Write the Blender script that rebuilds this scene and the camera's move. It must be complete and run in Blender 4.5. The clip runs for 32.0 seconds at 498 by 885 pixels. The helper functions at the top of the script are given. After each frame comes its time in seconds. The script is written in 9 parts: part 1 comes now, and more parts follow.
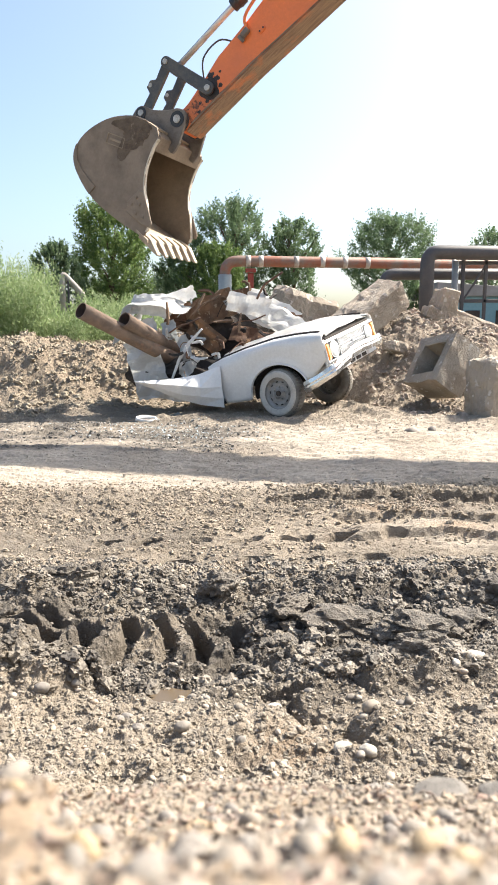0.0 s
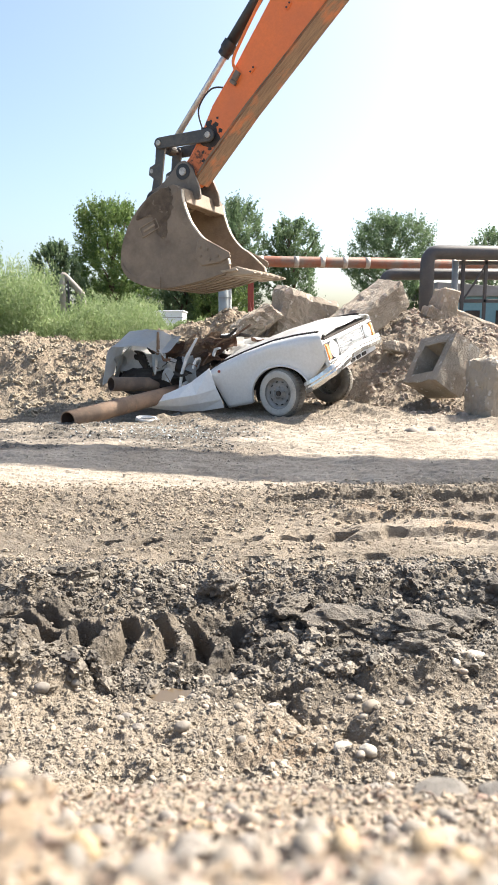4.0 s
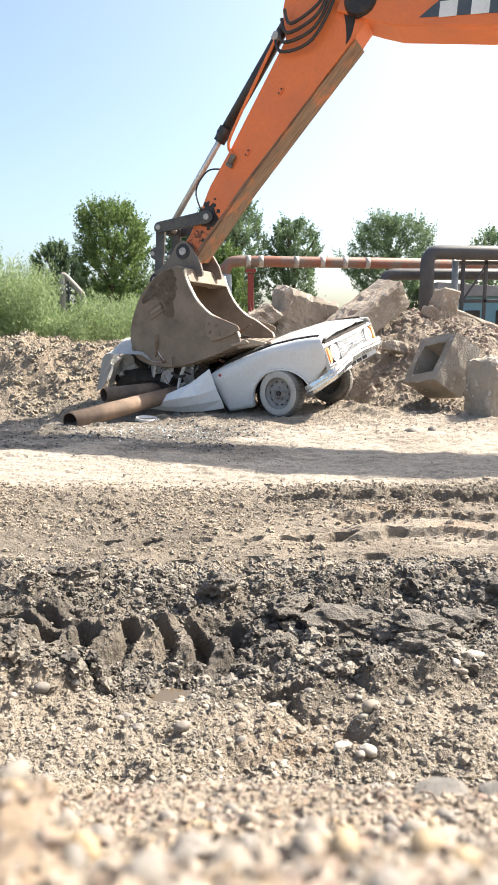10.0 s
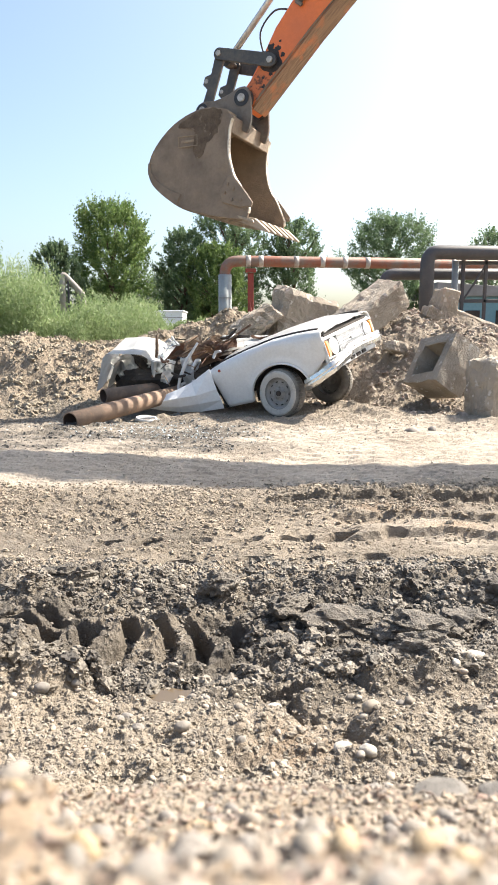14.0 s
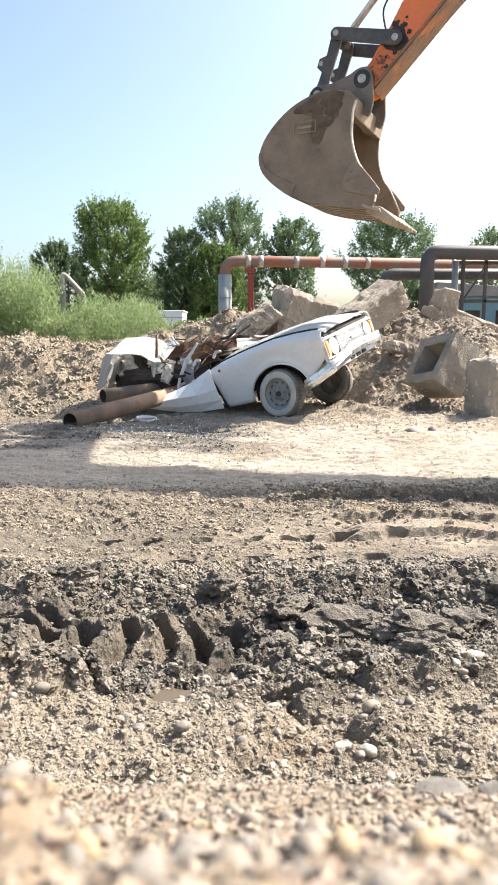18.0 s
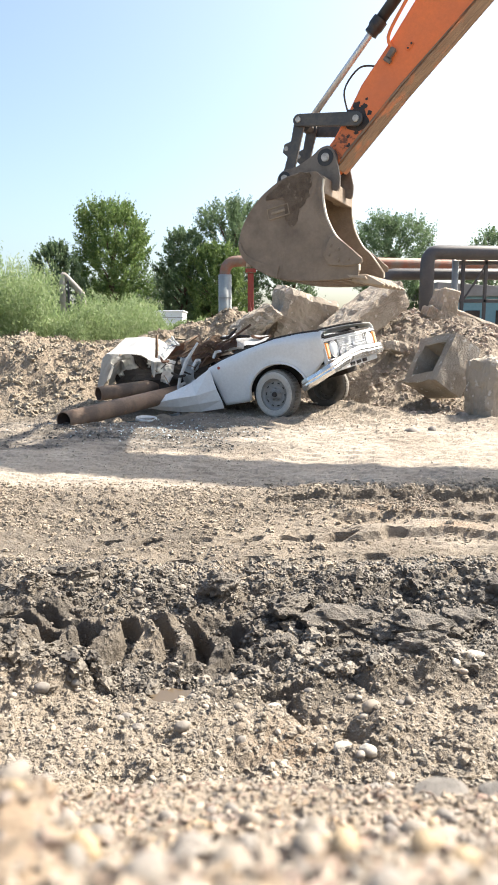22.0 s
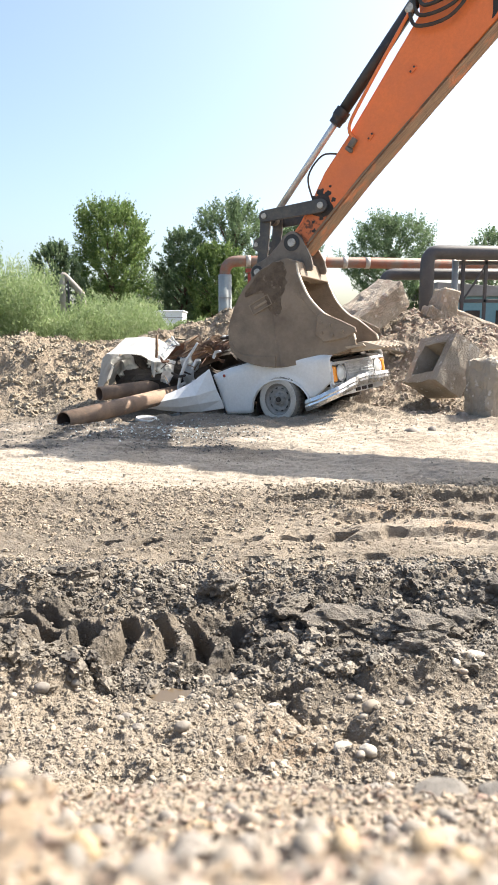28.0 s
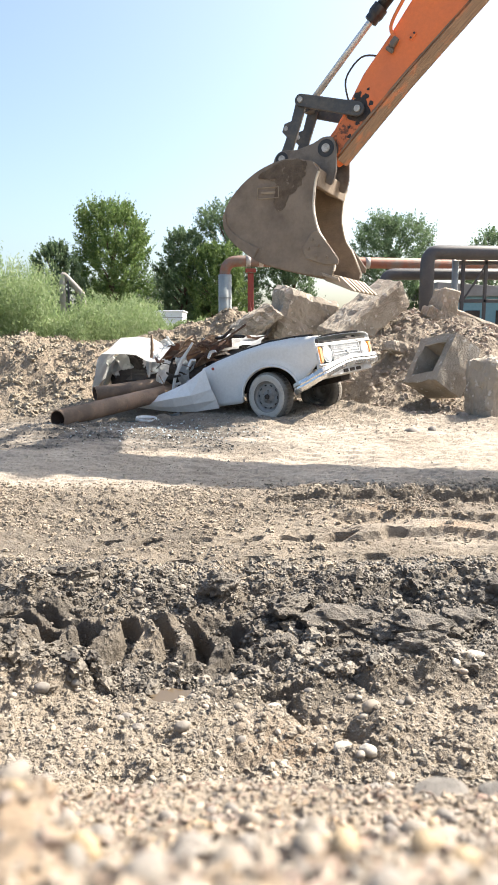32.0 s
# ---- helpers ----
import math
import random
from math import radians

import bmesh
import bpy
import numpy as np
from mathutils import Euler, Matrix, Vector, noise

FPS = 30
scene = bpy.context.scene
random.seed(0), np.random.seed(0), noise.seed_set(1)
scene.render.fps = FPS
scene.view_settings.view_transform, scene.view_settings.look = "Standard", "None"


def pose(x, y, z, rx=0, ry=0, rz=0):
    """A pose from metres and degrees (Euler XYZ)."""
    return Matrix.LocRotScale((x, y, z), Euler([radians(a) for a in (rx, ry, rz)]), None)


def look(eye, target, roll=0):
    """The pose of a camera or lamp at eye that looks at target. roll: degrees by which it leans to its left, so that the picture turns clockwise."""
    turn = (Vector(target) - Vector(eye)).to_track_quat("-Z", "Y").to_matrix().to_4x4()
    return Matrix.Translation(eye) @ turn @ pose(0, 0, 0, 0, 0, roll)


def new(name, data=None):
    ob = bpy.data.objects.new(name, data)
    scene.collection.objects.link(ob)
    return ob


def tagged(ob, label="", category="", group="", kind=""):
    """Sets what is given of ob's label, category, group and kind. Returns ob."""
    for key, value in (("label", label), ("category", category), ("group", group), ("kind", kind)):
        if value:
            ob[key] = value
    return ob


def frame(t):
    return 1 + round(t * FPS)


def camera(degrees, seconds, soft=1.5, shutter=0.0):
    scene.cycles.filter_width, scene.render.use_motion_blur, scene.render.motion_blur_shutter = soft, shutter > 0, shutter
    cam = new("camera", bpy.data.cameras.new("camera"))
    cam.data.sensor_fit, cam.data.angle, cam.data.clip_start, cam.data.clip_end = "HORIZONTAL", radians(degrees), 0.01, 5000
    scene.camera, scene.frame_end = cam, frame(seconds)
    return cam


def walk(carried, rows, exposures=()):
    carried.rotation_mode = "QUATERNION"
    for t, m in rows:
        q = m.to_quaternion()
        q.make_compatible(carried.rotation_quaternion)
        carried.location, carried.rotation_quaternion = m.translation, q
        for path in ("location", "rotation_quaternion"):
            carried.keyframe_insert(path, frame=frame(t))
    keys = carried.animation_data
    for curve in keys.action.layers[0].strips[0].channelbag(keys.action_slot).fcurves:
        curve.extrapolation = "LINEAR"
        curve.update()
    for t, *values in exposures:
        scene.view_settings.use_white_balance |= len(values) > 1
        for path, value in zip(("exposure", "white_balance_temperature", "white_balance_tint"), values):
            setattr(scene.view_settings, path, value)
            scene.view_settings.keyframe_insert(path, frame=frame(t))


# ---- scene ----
cam = camera(40, 32.0, soft=0.4)
EYE = pose(0, 0, 1.08, 80.9, 0, 0)
walk(cam, [(0, EYE), (32.0, EYE)])
cam.data.dof.use_dof = True
cam.data.dof.focus_distance = 4.0
cam.data.dof.aperture_fstop = 10.0

# ---- light: a sun behind the wreck, far to the right, and a hazy bright sky ----
SUN_AZ, SUN_EL = 62.0, 47.0          # degrees to the right of the view, and above the horizon
sun_data = bpy.data.lights.new("sun", "SUN")
sun_data.energy, sun_data.angle, sun_data.color = 5.0, radians(0.6), (1.0, 0.915, 0.80)
sun = new("sun", sun_data)
sun_way = Vector((math.sin(radians(SUN_AZ)) * math.cos(radians(SUN_EL)), math.cos(radians(SUN_AZ)) * math.cos(radians(SUN_EL)), math.sin(radians(SUN_EL))))
sun.matrix_basis = look(sun_way * 60, (0, 0, 0))
sky_world = bpy.data.worlds.new("sky")
scene.world = sky_world
sky_world.use_nodes = True
sky_node = sky_world.node_tree.nodes.new("ShaderNodeTexSky")
sky_node.sky_type, sky_node.sun_disc = "NISHITA", False
sky_node.sun_elevation, sky_node.sun_rotation = radians(SUN_EL), radians(SUN_AZ)
sky_node.air_density, sky_node.dust_density, sky_node.ozone_density = 0.9, 3.4, 1.5
sky_tint = sky_world.node_tree.nodes.new("ShaderNodeMix")
sky_tint.data_type, sky_tint.blend_type = "RGBA", "MULTIPLY"
sky_tint.inputs[0].default_value = 1.0
sky_tint.inputs[7].default_value = (1.0, 1.02, 0.97, 1)     # a slightly greenish haze
sky_world.node_tree.links.new(sky_node.outputs[0], sky_tint.inputs[6])
sky_world.node_tree.links.new(sky_tint.outputs[2], sky_world.node_tree.nodes["Background"].inputs[0])
sky_world.node_tree.nodes["Background"].inputs[1].default_value = 0.112
scene.view_settings.exposure = 1.42

rng = np.random.default_rng(7)


# ---- materials ----
def material(name, build):
    m = bpy.data.materials.new(name)
    m.use_nodes = True
    build(m.node_tree, m.node_tree.nodes["Principled BSDF"])
    return m


def node(tree, kind, **values):
    n = tree.nodes.new(kind)
    for k, v in values.items():
        n.inputs[k].default_value = v
    return n


def place(tree, world=False):
    """Coordinates in metres: the thing's own, or the world's."""
    if world:
        return tree.nodes.new("ShaderNodeNewGeometry").outputs["Position"]
    return tree.nodes.new("ShaderNodeTexCoord").outputs["Object"]


def noise_fac(tree, scale, detail=4.0, rough=0.6, world=False, lo=0.35, hi=0.65):
    n = node(tree, "ShaderNodeTexNoise", Scale=scale, Detail=detail, Roughness=rough)
    tree.links.new(place(tree, world), n.inputs["Vector"])
    r = tree.nodes.new("ShaderNodeMapRange")
    r.inputs["From Min"].default_value, r.inputs["From Max"].default_value = lo, hi
    tree.links.new(n.outputs["Fac"], r.inputs["Value"])
    return r.outputs["Result"]


def blend(tree, fac, a, b, mode="MIX"):
    m = tree.nodes.new("ShaderNodeMix")
    m.data_type, m.blend_type = "RGBA", mode
    for socket, value in ((m.inputs[0], fac), (m.inputs[6], a), (m.inputs[7], b)):
        if isinstance(value, (int, float)):
            socket.default_value = value
        elif isinstance(value, tuple):
            socket.default_value = (*value, 1)
        else:
            tree.links.new(value, socket)
    return m.outputs[2]


def bumped(tree, bsdf, height, strength, distance):
    b = node(tree, "ShaderNodeBump", Strength=strength, Distance=distance)
    tree.links.new(height, b.inputs["Height"])
    tree.links.new(b.outputs["Normal"], bsdf.inputs["Normal"])


def worn(name, base, stain, rough=0.7, metal=0.0, scale=3.0, fine=40.0, lo=0.45, hi=0.62, bump=0.25, depth=0.01, speck=None, world=False, rough_stain=None):
    """A surface of two colours in patches, with a fine grain and relief."""
    def build(tree, bsdf):
        patches = noise_fac(tree, scale, 6.0, 0.65, world, lo, hi)
        grain = noise_fac(tree, fine, 5.0, 0.7, world, 0.3, 0.7)
        c = blend(tree, patches, base, stain)
        dark = tuple(v * 0.72 for v in base)
        m2 = tree.nodes.new("ShaderNodeMath")
        m2.operation = "MULTIPLY"
        m2.inputs[1].default_value = 0.45
        tree.links.new(grain, m2.inputs[0])
        c = blend(tree, m2.outputs[0], c, dark)
        if speck:
            spots = noise_fac(tree, fine * 0.45, 3.0, 0.5, world, 0.62, 0.68)
            c = blend(tree, spots, c, speck)
        tree.links.new(c, bsdf.inputs["Base Color"])
        bsdf.inputs["Metallic"].default_value = metal
        if rough_stain is None:
            bsdf.inputs["Roughness"].default_value = rough
        else:
            r = tree.nodes.new("ShaderNodeMapRange")
            r.inputs["To Min"].default_value, r.inputs["To Max"].default_value = rough, rough_stain
            tree.links.new(patches, r.inputs["Value"])
            tree.links.new(r.outputs["Result"], bsdf.inputs["Roughness"])
        bumped(tree, bsdf, grain, bump, depth)
    return material(name, build)


def varied(name, colours, rough=0.8, fine=60.0, bump=0.3, depth=0.004, island=True, trans=0.0):
    """Pieces of one kind whose colours differ piece by piece."""
    def build(tree, bsdf):
        if island:
            r = tree.nodes.new("ShaderNodeNewGeometry").outputs["Random Per Island"]
        else:
            r = tree.nodes.new("ShaderNodeObjectInfo").outputs["Random"]
        ramp = tree.nodes.new("ShaderNodeValToRGB")
        ramp.color_ramp.interpolation = "LINEAR"
        while len(ramp.color_ramp.elements) < len(colours):
            ramp.color_ramp.elements.new(0.5)
        for i, c in enumerate(colours):
            ramp.color_ramp.elements[i].position = i / (len(colours) - 1)
            ramp.color_ramp.elements[i].color = (*c, 1)
        tree.links.new(r, ramp.inputs[0])
        grain = noise_fac(tree, fine, 4.0, 0.6, False, 0.3, 0.7)
        m2 = tree.nodes.new("ShaderNodeMath")
        m2.operation = "MULTIPLY"
        m2.inputs[1].default_value = 0.35
        tree.links.new(grain, m2.inputs[0])
        c = blend(tree, m2.outputs[0], ramp.outputs[0], tuple(v * 0.6 for v in colours[0]))
        tree.links.new(c, bsdf.inputs["Base Color"])
        bsdf.inputs["Roughness"].default_value = rough
        if trans:
            t = tree.nodes.new("ShaderNodeBsdfTranslucent")
            tree.links.new(c, t.inputs["Color"])
            s = tree.nodes.new("ShaderNodeMixShader")
            s.inputs[0].default_value = trans
            tree.links.new(bsdf.outputs[0], s.inputs[1])
            tree.links.new(t.outputs[0], s.inputs[2])
            tree.links.new(s.outputs[0], tree.nodes["Material Output"].inputs[0])
        else:
            bumped(tree, bsdf, grain, bump, depth)
    return material(name, build)


def build_ground(tree, bsdf):
    """Soil: pale and dry on the driven track, brown in between, dark and wet in the churned mud, gravel nearest."""
    geo = tree.nodes.new("ShaderNodeNewGeometry")
    attr = tree.nodes.new("ShaderNodeVertexColor")
    attr.layer_name = "soil"
    split = tree.nodes.new("ShaderNodeSeparateColor")
    tree.links.new(attr.outputs["Color"], split.inputs[0])
    wet, dry, rust = split.outputs[0], split.outputs[1], split.outputs[2]
    coarse = noise_fac(tree, 2.2, 8.0, 0.7, True, 0.3, 0.7)
    fine = noise_fac(tree, 45.0, 6.0, 0.75, True, 0.3, 0.7)
    tiny = noise_fac(tree, 190.0, 3.0, 0.7, True, 0.3, 0.7)
    c = blend(tree, coarse, (0.25, 0.206, 0.155), (0.36, 0.303, 0.231))
    c = blend(tree, dry, c, blend(tree, noise_fac(tree, 1.1, 9.0, 0.75, True, 0.36, 0.64), (0.28, 0.242, 0.196), (0.42, 0.368, 0.30)))
    c = blend(tree, rust, c, (0.30, 0.20, 0.12))
    # wet also carries the car's shade painted on the soil by the wreck
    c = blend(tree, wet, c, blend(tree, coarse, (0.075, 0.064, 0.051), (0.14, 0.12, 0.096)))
    half = tree.nodes.new("ShaderNodeMath")
    half.operation = "MULTIPLY"
    half.inputs[1].default_value = 0.5
    tree.links.new(fine, half.inputs[0])
    c = blend(tree, half.outputs[0], c, blend(tree, 1.0, c, (0.5, 0.48, 0.46), "MULTIPLY"))
    tree.links.new(c, bsdf.inputs["Base Color"])
    r = tree.nodes.new("ShaderNodeMapRange")
    r.inputs["To Min"].default_value, r.inputs["To Max"].default_value = 0.94, 0.75
    tree.links.new(wet, r.inputs["Value"])
    tree.links.new(r.outputs["Result"], bsdf.inputs["Roughness"])
    add = tree.nodes.new("ShaderNodeMath")
    add.operation = "MULTIPLY_ADD"
    add.inputs[1].default_value = 0.5
    tree.links.new(tiny, add.inputs[0])
    tree.links.new(fine, add.inputs[2])
    crusty = tree.nodes.new("ShaderNodeMath")
    crusty.operation = "MULTIPLY_ADD"
    crusty.inputs[1].default_value = 2.2
    tree.links.new(noise_fac(tree, 17.0, 5.0, 0.7, True, 0.3, 0.7), crusty.inputs[0])
    tree.links.new(add.outputs[0], crusty.inputs[2])
    # the driven track is pressed smooth
    firm = tree.nodes.new("ShaderNodeMapRange")
    firm.inputs["To Min"].default_value, firm.inputs["To Max"].default_value = 0.8, 0.25
    tree.links.new(dry, firm.inputs["Value"])
    b = node(tree, "ShaderNodeBump", Distance=0.012)
    tree.links.new(firm.outputs["Result"], b.inputs["Strength"])
    tree.links.new(crusty.outputs[0], b.inputs["Height"])
    tree.links.new(b.outputs["Normal"], bsdf.inputs["Normal"])


SOIL = material("soil", build_ground)
CRUMB = varied("gravel_crumbs", [(0.17, 0.146, 0.116), (0.27, 0.236, 0.19), (0.21, 0.182, 0.145), (0.34, 0.301, 0.248)], 0.95, bump=0.6)
DRY_CRUMB = varied("track_crumbs", [(0.31, 0.27, 0.22), (0.42, 0.37, 0.31), (0.36, 0.32, 0.26), (0.50, 0.45, 0.38)], 0.95, bump=0.6)
MUD = worn("wet_mud", (0.215, 0.188, 0.154), (0.075, 0.064, 0.051), 0.62, 0, 9, 55, bump=0.95, depth=0.016, world=True)
PEBBLE = varied("pebbles", [(0.28, 0.235, 0.185), (0.44, 0.39, 0.32), (0.33, 0.27, 0.20), (0.25, 0.23, 0.21), (0.52, 0.46, 0.37), (0.40, 0.31, 0.23), (0.30, 0.27, 0.24)], 0.75)
NEAR_PEBBLE = varied("near_pebbles", [(0.20, 0.162, 0.127), (0.29, 0.246, 0.194), (0.275, 0.19, 0.146), (0.12, 0.112, 0.104), (0.35, 0.306, 0.25), (0.30, 0.216, 0.137), (0.19, 0.165, 0.139)], 0.6)
DAMP_GRAVEL = varied("damp_gravel", [(0.085, 0.08, 0.074), (0.17, 0.162, 0.15), (0.12, 0.114, 0.105), (0.25, 0.24, 0.225)], 0.8, bump=0.6)
CLOD = varied("dry_clods", [(0.21, 0.174, 0.13), (0.32, 0.269, 0.205), (0.26, 0.217, 0.164), (0.36, 0.308, 0.24)], 0.95, bump=0.6)
WET_CLOD = varied("wet_clods", [(0.062, 0.053, 0.043), (0.185, 0.161, 0.13), (0.115, 0.099, 0.079), (0.29, 0.256, 0.208)], 0.66, bump=0.8)
BERM_CLOD = varied("berm_clods", [(0.20, 0.168, 0.124), (0.33, 0.283, 0.213), (0.26, 0.22, 0.164), (0.39, 0.34, 0.262)], 0.95, bump=0.6)
RUBBLE_CLOD = varied("rubble_bits", [(0.17, 0.139, 0.112), (0.42, 0.353, 0.29), (0.30, 0.25, 0.204), (0.52, 0.463, 0.40)], 0.95, bump=0.6)
STONE = varied("stone", [(0.20, 0.172, 0.14), (0.28, 0.245, 0.203), (0.16, 0.148, 0.136), (0.25, 0.214, 0.17)], 0.75, 30, island=False)
PALE_STONE = worn("pale_stone", (0.44, 0.405, 0.352), (0.33, 0.295, 0.243), 0.75, 0, 12, 70)
YELLOW_STONE = worn("yellow_stone", (0.33, 0.25, 0.155), (0.25, 0.19, 0.125), 0.7, 0, 12, 70)
FLAT_STONE = worn("flat_grey_stone", (0.135, 0.125, 0.113), (0.235, 0.215, 0.19), 0.8, 0, 26, 120, bump=0.5)
GREY_STONE = worn("grey_stone", (0.21, 0.19, 0.17), (0.29, 0.265, 0.23), 0.85, 0, 14, 80)
CONCRETE = worn("old_concrete", (0.37, 0.325, 0.265), (0.25, 0.212, 0.167), 0.95, 0, 2.6, 22, bump=0.6, depth=0.02, speck=(0.48, 0.44, 0.39))
ORANGE = worn("orange_paint", (0.84, 0.205, 0.05), (0.68, 0.18, 0.06), 0.45, 0, 1.4, 30, 0.45, 0.7, bump=0.05)


def build_scraped(tree, bsdf):
    """Bare steel with scrapes that run along the arm, rust and rests of paint between them."""
    stretch = tree.nodes.new("ShaderNodeVectorMath")
    stretch.operation = "MULTIPLY"
    stretch.inputs[1].default_value = (2.2, 26.0, 26.0)
    tree.links.new(place(tree), stretch.inputs[0])
    streak = node(tree, "ShaderNodeTexNoise", Scale=1.0, Detail=6.0, Roughness=0.65)
    tree.links.new(stretch.outputs[0], streak.inputs["Vector"])
    r = tree.nodes.new("ShaderNodeMapRange")
    r.inputs["From Min"].default_value, r.inputs["From Max"].default_value = 0.38, 0.62
    tree.links.new(streak.outputs["Fac"], r.inputs["Value"])
    c = blend(tree, r.outputs["Result"], (0.17, 0.10, 0.06), (0.29, 0.185, 0.11))
    c = blend(tree, noise_fac(tree, 3.2, 5.0, 0.6, False, 0.52, 0.66), c, (0.50, 0.17, 0.065))
    tree.links.new(c, bsdf.inputs["Base Color"])
    bsdf.inputs["Roughness"].default_value = 0.7
    bumped(tree, bsdf, r.outputs["Result"], 0.5, 0.008)


ARM_EDGE = material("worn_underside", build_scraped)
GRIME = worn("grimy_paint", (0.60, 0.165, 0.055), (0.055, 0.032, 0.024), 0.6, 0, 9, 40, 0.50, 0.57, bump=0.2)
GREASE = worn("grease", (0.016, 0.014, 0.013), (0.05, 0.03, 0.02), 0.4, 0, 10, 60, bump=0.5)
BUCKET = worn("bucket_steel", (0.27, 0.21, 0.152), (0.14, 0.102, 0.073), 0.65, 0.0, 2.6, 24, 0.40, 0.68, bump=0.45)
EAR = worn("dark_ear_steel", (0.20, 0.17, 0.14), (0.11, 0.092, 0.076), 0.6, 0.2, 5, 30, bump=0.3)
CAKE = worn("caked_mud", (0.185, 0.138, 0.098), (0.115, 0.084, 0.059), 0.9, 0, 9, 38, 0.42, 0.6, bump=0.9, depth=0.02, speck=(0.26, 0.20, 0.145))
BUCKET_IN = worn("bucket_inside", (0.36, 0.285, 0.20), (0.22, 0.17, 0.12), 0.8, 0.0, 3, 30, bump=0.4)
TEETH = worn("polished_teeth", (0.42, 0.34, 0.25), (0.26, 0.205, 0.15), 0.55, 0.15, 6, 40, bump=0.2)
LINK = worn("link_steel", (0.075, 0.075, 0.075), (0.13, 0.115, 0.095), 0.5, 0.3, 6, 40, bump=0.2)
PIN = worn("pin_steel", (0.52, 0.50, 0.46), (0.26, 0.235, 0.20), 0.4, 0.25, 14, 60)
CHROME = worn("chrome_rod", (0.66, 0.66, 0.66), (0.54, 0.53, 0.51), 0.3, 0.45, 5, 60, bump=0.05)
BLACK = worn("black_paint", (0.022, 0.022, 0.024), (0.05, 0.045, 0.04), 0.45, 0, 5, 50, bump=0.1)
RUBBER = worn("hose_rubber", (0.035, 0.03, 0.026), (0.06, 0.05, 0.042), 0.6, 0, 9, 60)
PLATE_GREY = worn("dark_plate", (0.06, 0.075, 0.09), (0.08, 0.09, 0.10), 0.4, 0, 4, 40, bump=0.03)
LETTER = worn("white_letter", (0.78, 0.78, 0.76), (0.70, 0.70, 0.68), 0.5, 0, 4, 40, bump=0.03)
WHITE = worn("white_car_paint", (0.78, 0.78, 0.77), (0.66, 0.635, 0.59), 0.5, 0, 2.2, 26, 0.52, 0.8, bump=0.05, depth=0.004, rough_stain=0.75)
WHITE_DIRTY = worn("dirty_white_paint", (0.76, 0.76, 0.75), (0.52, 0.47, 0.41), 0.5, 0, 4, 26, 0.46, 0.72, bump=0.1)
PALE_BLUE = worn("pale_blue_lining", (0.58, 0.62, 0.65), (0.36, 0.35, 0.33), 0.6, 0, 4, 30, 0.45, 0.7)
RUSTY = worn("rusty_sheet", (0.19, 0.105, 0.066), (0.10, 0.06, 0.042), 0.85, 0, 4, 34, bump=0.4, speck=(0.33, 0.19, 0.10))
BROWN = worn("brown_lining", (0.25, 0.165, 0.105), (0.13, 0.085, 0.058), 0.85, 0, 5, 30, bump=0.5, speck=(0.40, 0.32, 0.23))
EDGE_STEEL = worn("bright_worn_edge", (0.62, 0.56, 0.47), (0.42, 0.35, 0.27), 0.5, 0.2, 9, 60)
# near-black, for dark parts and for shade inside the wreck and its gaps
DARK = worn("dark_parts_and_shade", (0.035, 0.03, 0.027), (0.07, 0.055, 0.045), 0.9, 0, 5, 30, bump=0.5)
TYRE = worn("dusty_tyre", (0.24, 0.225, 0.20), (0.13, 0.12, 0.11), 0.9, 0, 5, 40, bump=0.3)
TREAD = worn("tyre_tread", (0.16, 0.145, 0.125), (0.06, 0.056, 0.05), 0.95, 0, 9, 40, bump=0.5)
WHITEWALL = worn("pale_sidewall", (0.52, 0.49, 0.44), (0.33, 0.30, 0.265), 0.9, 0, 7, 40, 0.5, 0.7)
RIM = worn("grey_rim", (0.32, 0.31, 0.295), (0.21, 0.20, 0.185), 0.6, 0.3, 7, 40)
BUMPER = worn("dented_chrome", (0.72, 0.72, 0.71), (0.40, 0.34, 0.28), 0.22, 0.9, 6, 30, 0.5, 0.72, bump=0.1, rough_stain=0.6)
GRILLE_BACK = worn("grille_shadow_metal", (0.15, 0.15, 0.155), (0.22, 0.22, 0.22), 0.6, 0.1, 6, 40)
GRILLE = worn("grille_metal", (0.68, 0.68, 0.68), (0.5, 0.5, 0.5), 0.4, 0.4, 6, 40)
PIPE_RUST = worn("rusted_pipe", (0.29, 0.20, 0.14), (0.17, 0.122, 0.09), 0.8, 0.1, 3.5, 40, bump=0.35, speck=(0.28, 0.17, 0.11))
# the shade inside the pipes, as a near-black colour
PIPE_SHADE = worn("pipe_inside_shade", (0.05, 0.030, 0.022), (0.03, 0.02, 0.016), 0.9, 0, 6, 40)
RED_PIPE = worn("red_oxide_paint", (0.27, 0.10, 0.06), (0.20, 0.155, 0.125), 0.7, 0, 1.6, 14, 0.44, 0.58, bump=0.1)
BAND = worn("pipe_band", (0.50, 0.46, 0.42), (0.36, 0.30, 0.26), 0.6, 0.2, 4, 20)
CLAD = worn("grey_cladding", (0.31, 0.34, 0.34), (0.24, 0.25, 0.25), 0.5, 0.2, 1.5, 14, bump=0.1)
RACK = worn("dark_pipe_paint", (0.062, 0.060, 0.066), (0.085, 0.08, 0.08), 0.6, 0, 1.5, 16, bump=0.1)
RED_POST = worn("red_post_paint", (0.30, 0.05, 0.035), (0.20, 0.05, 0.04), 0.7, 0, 2, 16)
BLUE_WALL = worn("blue_wall", (0.13, 0.25, 0.30), (0.16, 0.29, 0.34), 0.8, 0, 0.6, 6, bump=0.1)
ROOF = worn("grey_roof", (0.26, 0.25, 0.25), (0.20, 0.19, 0.18), 0.8, 0, 0.5, 6)
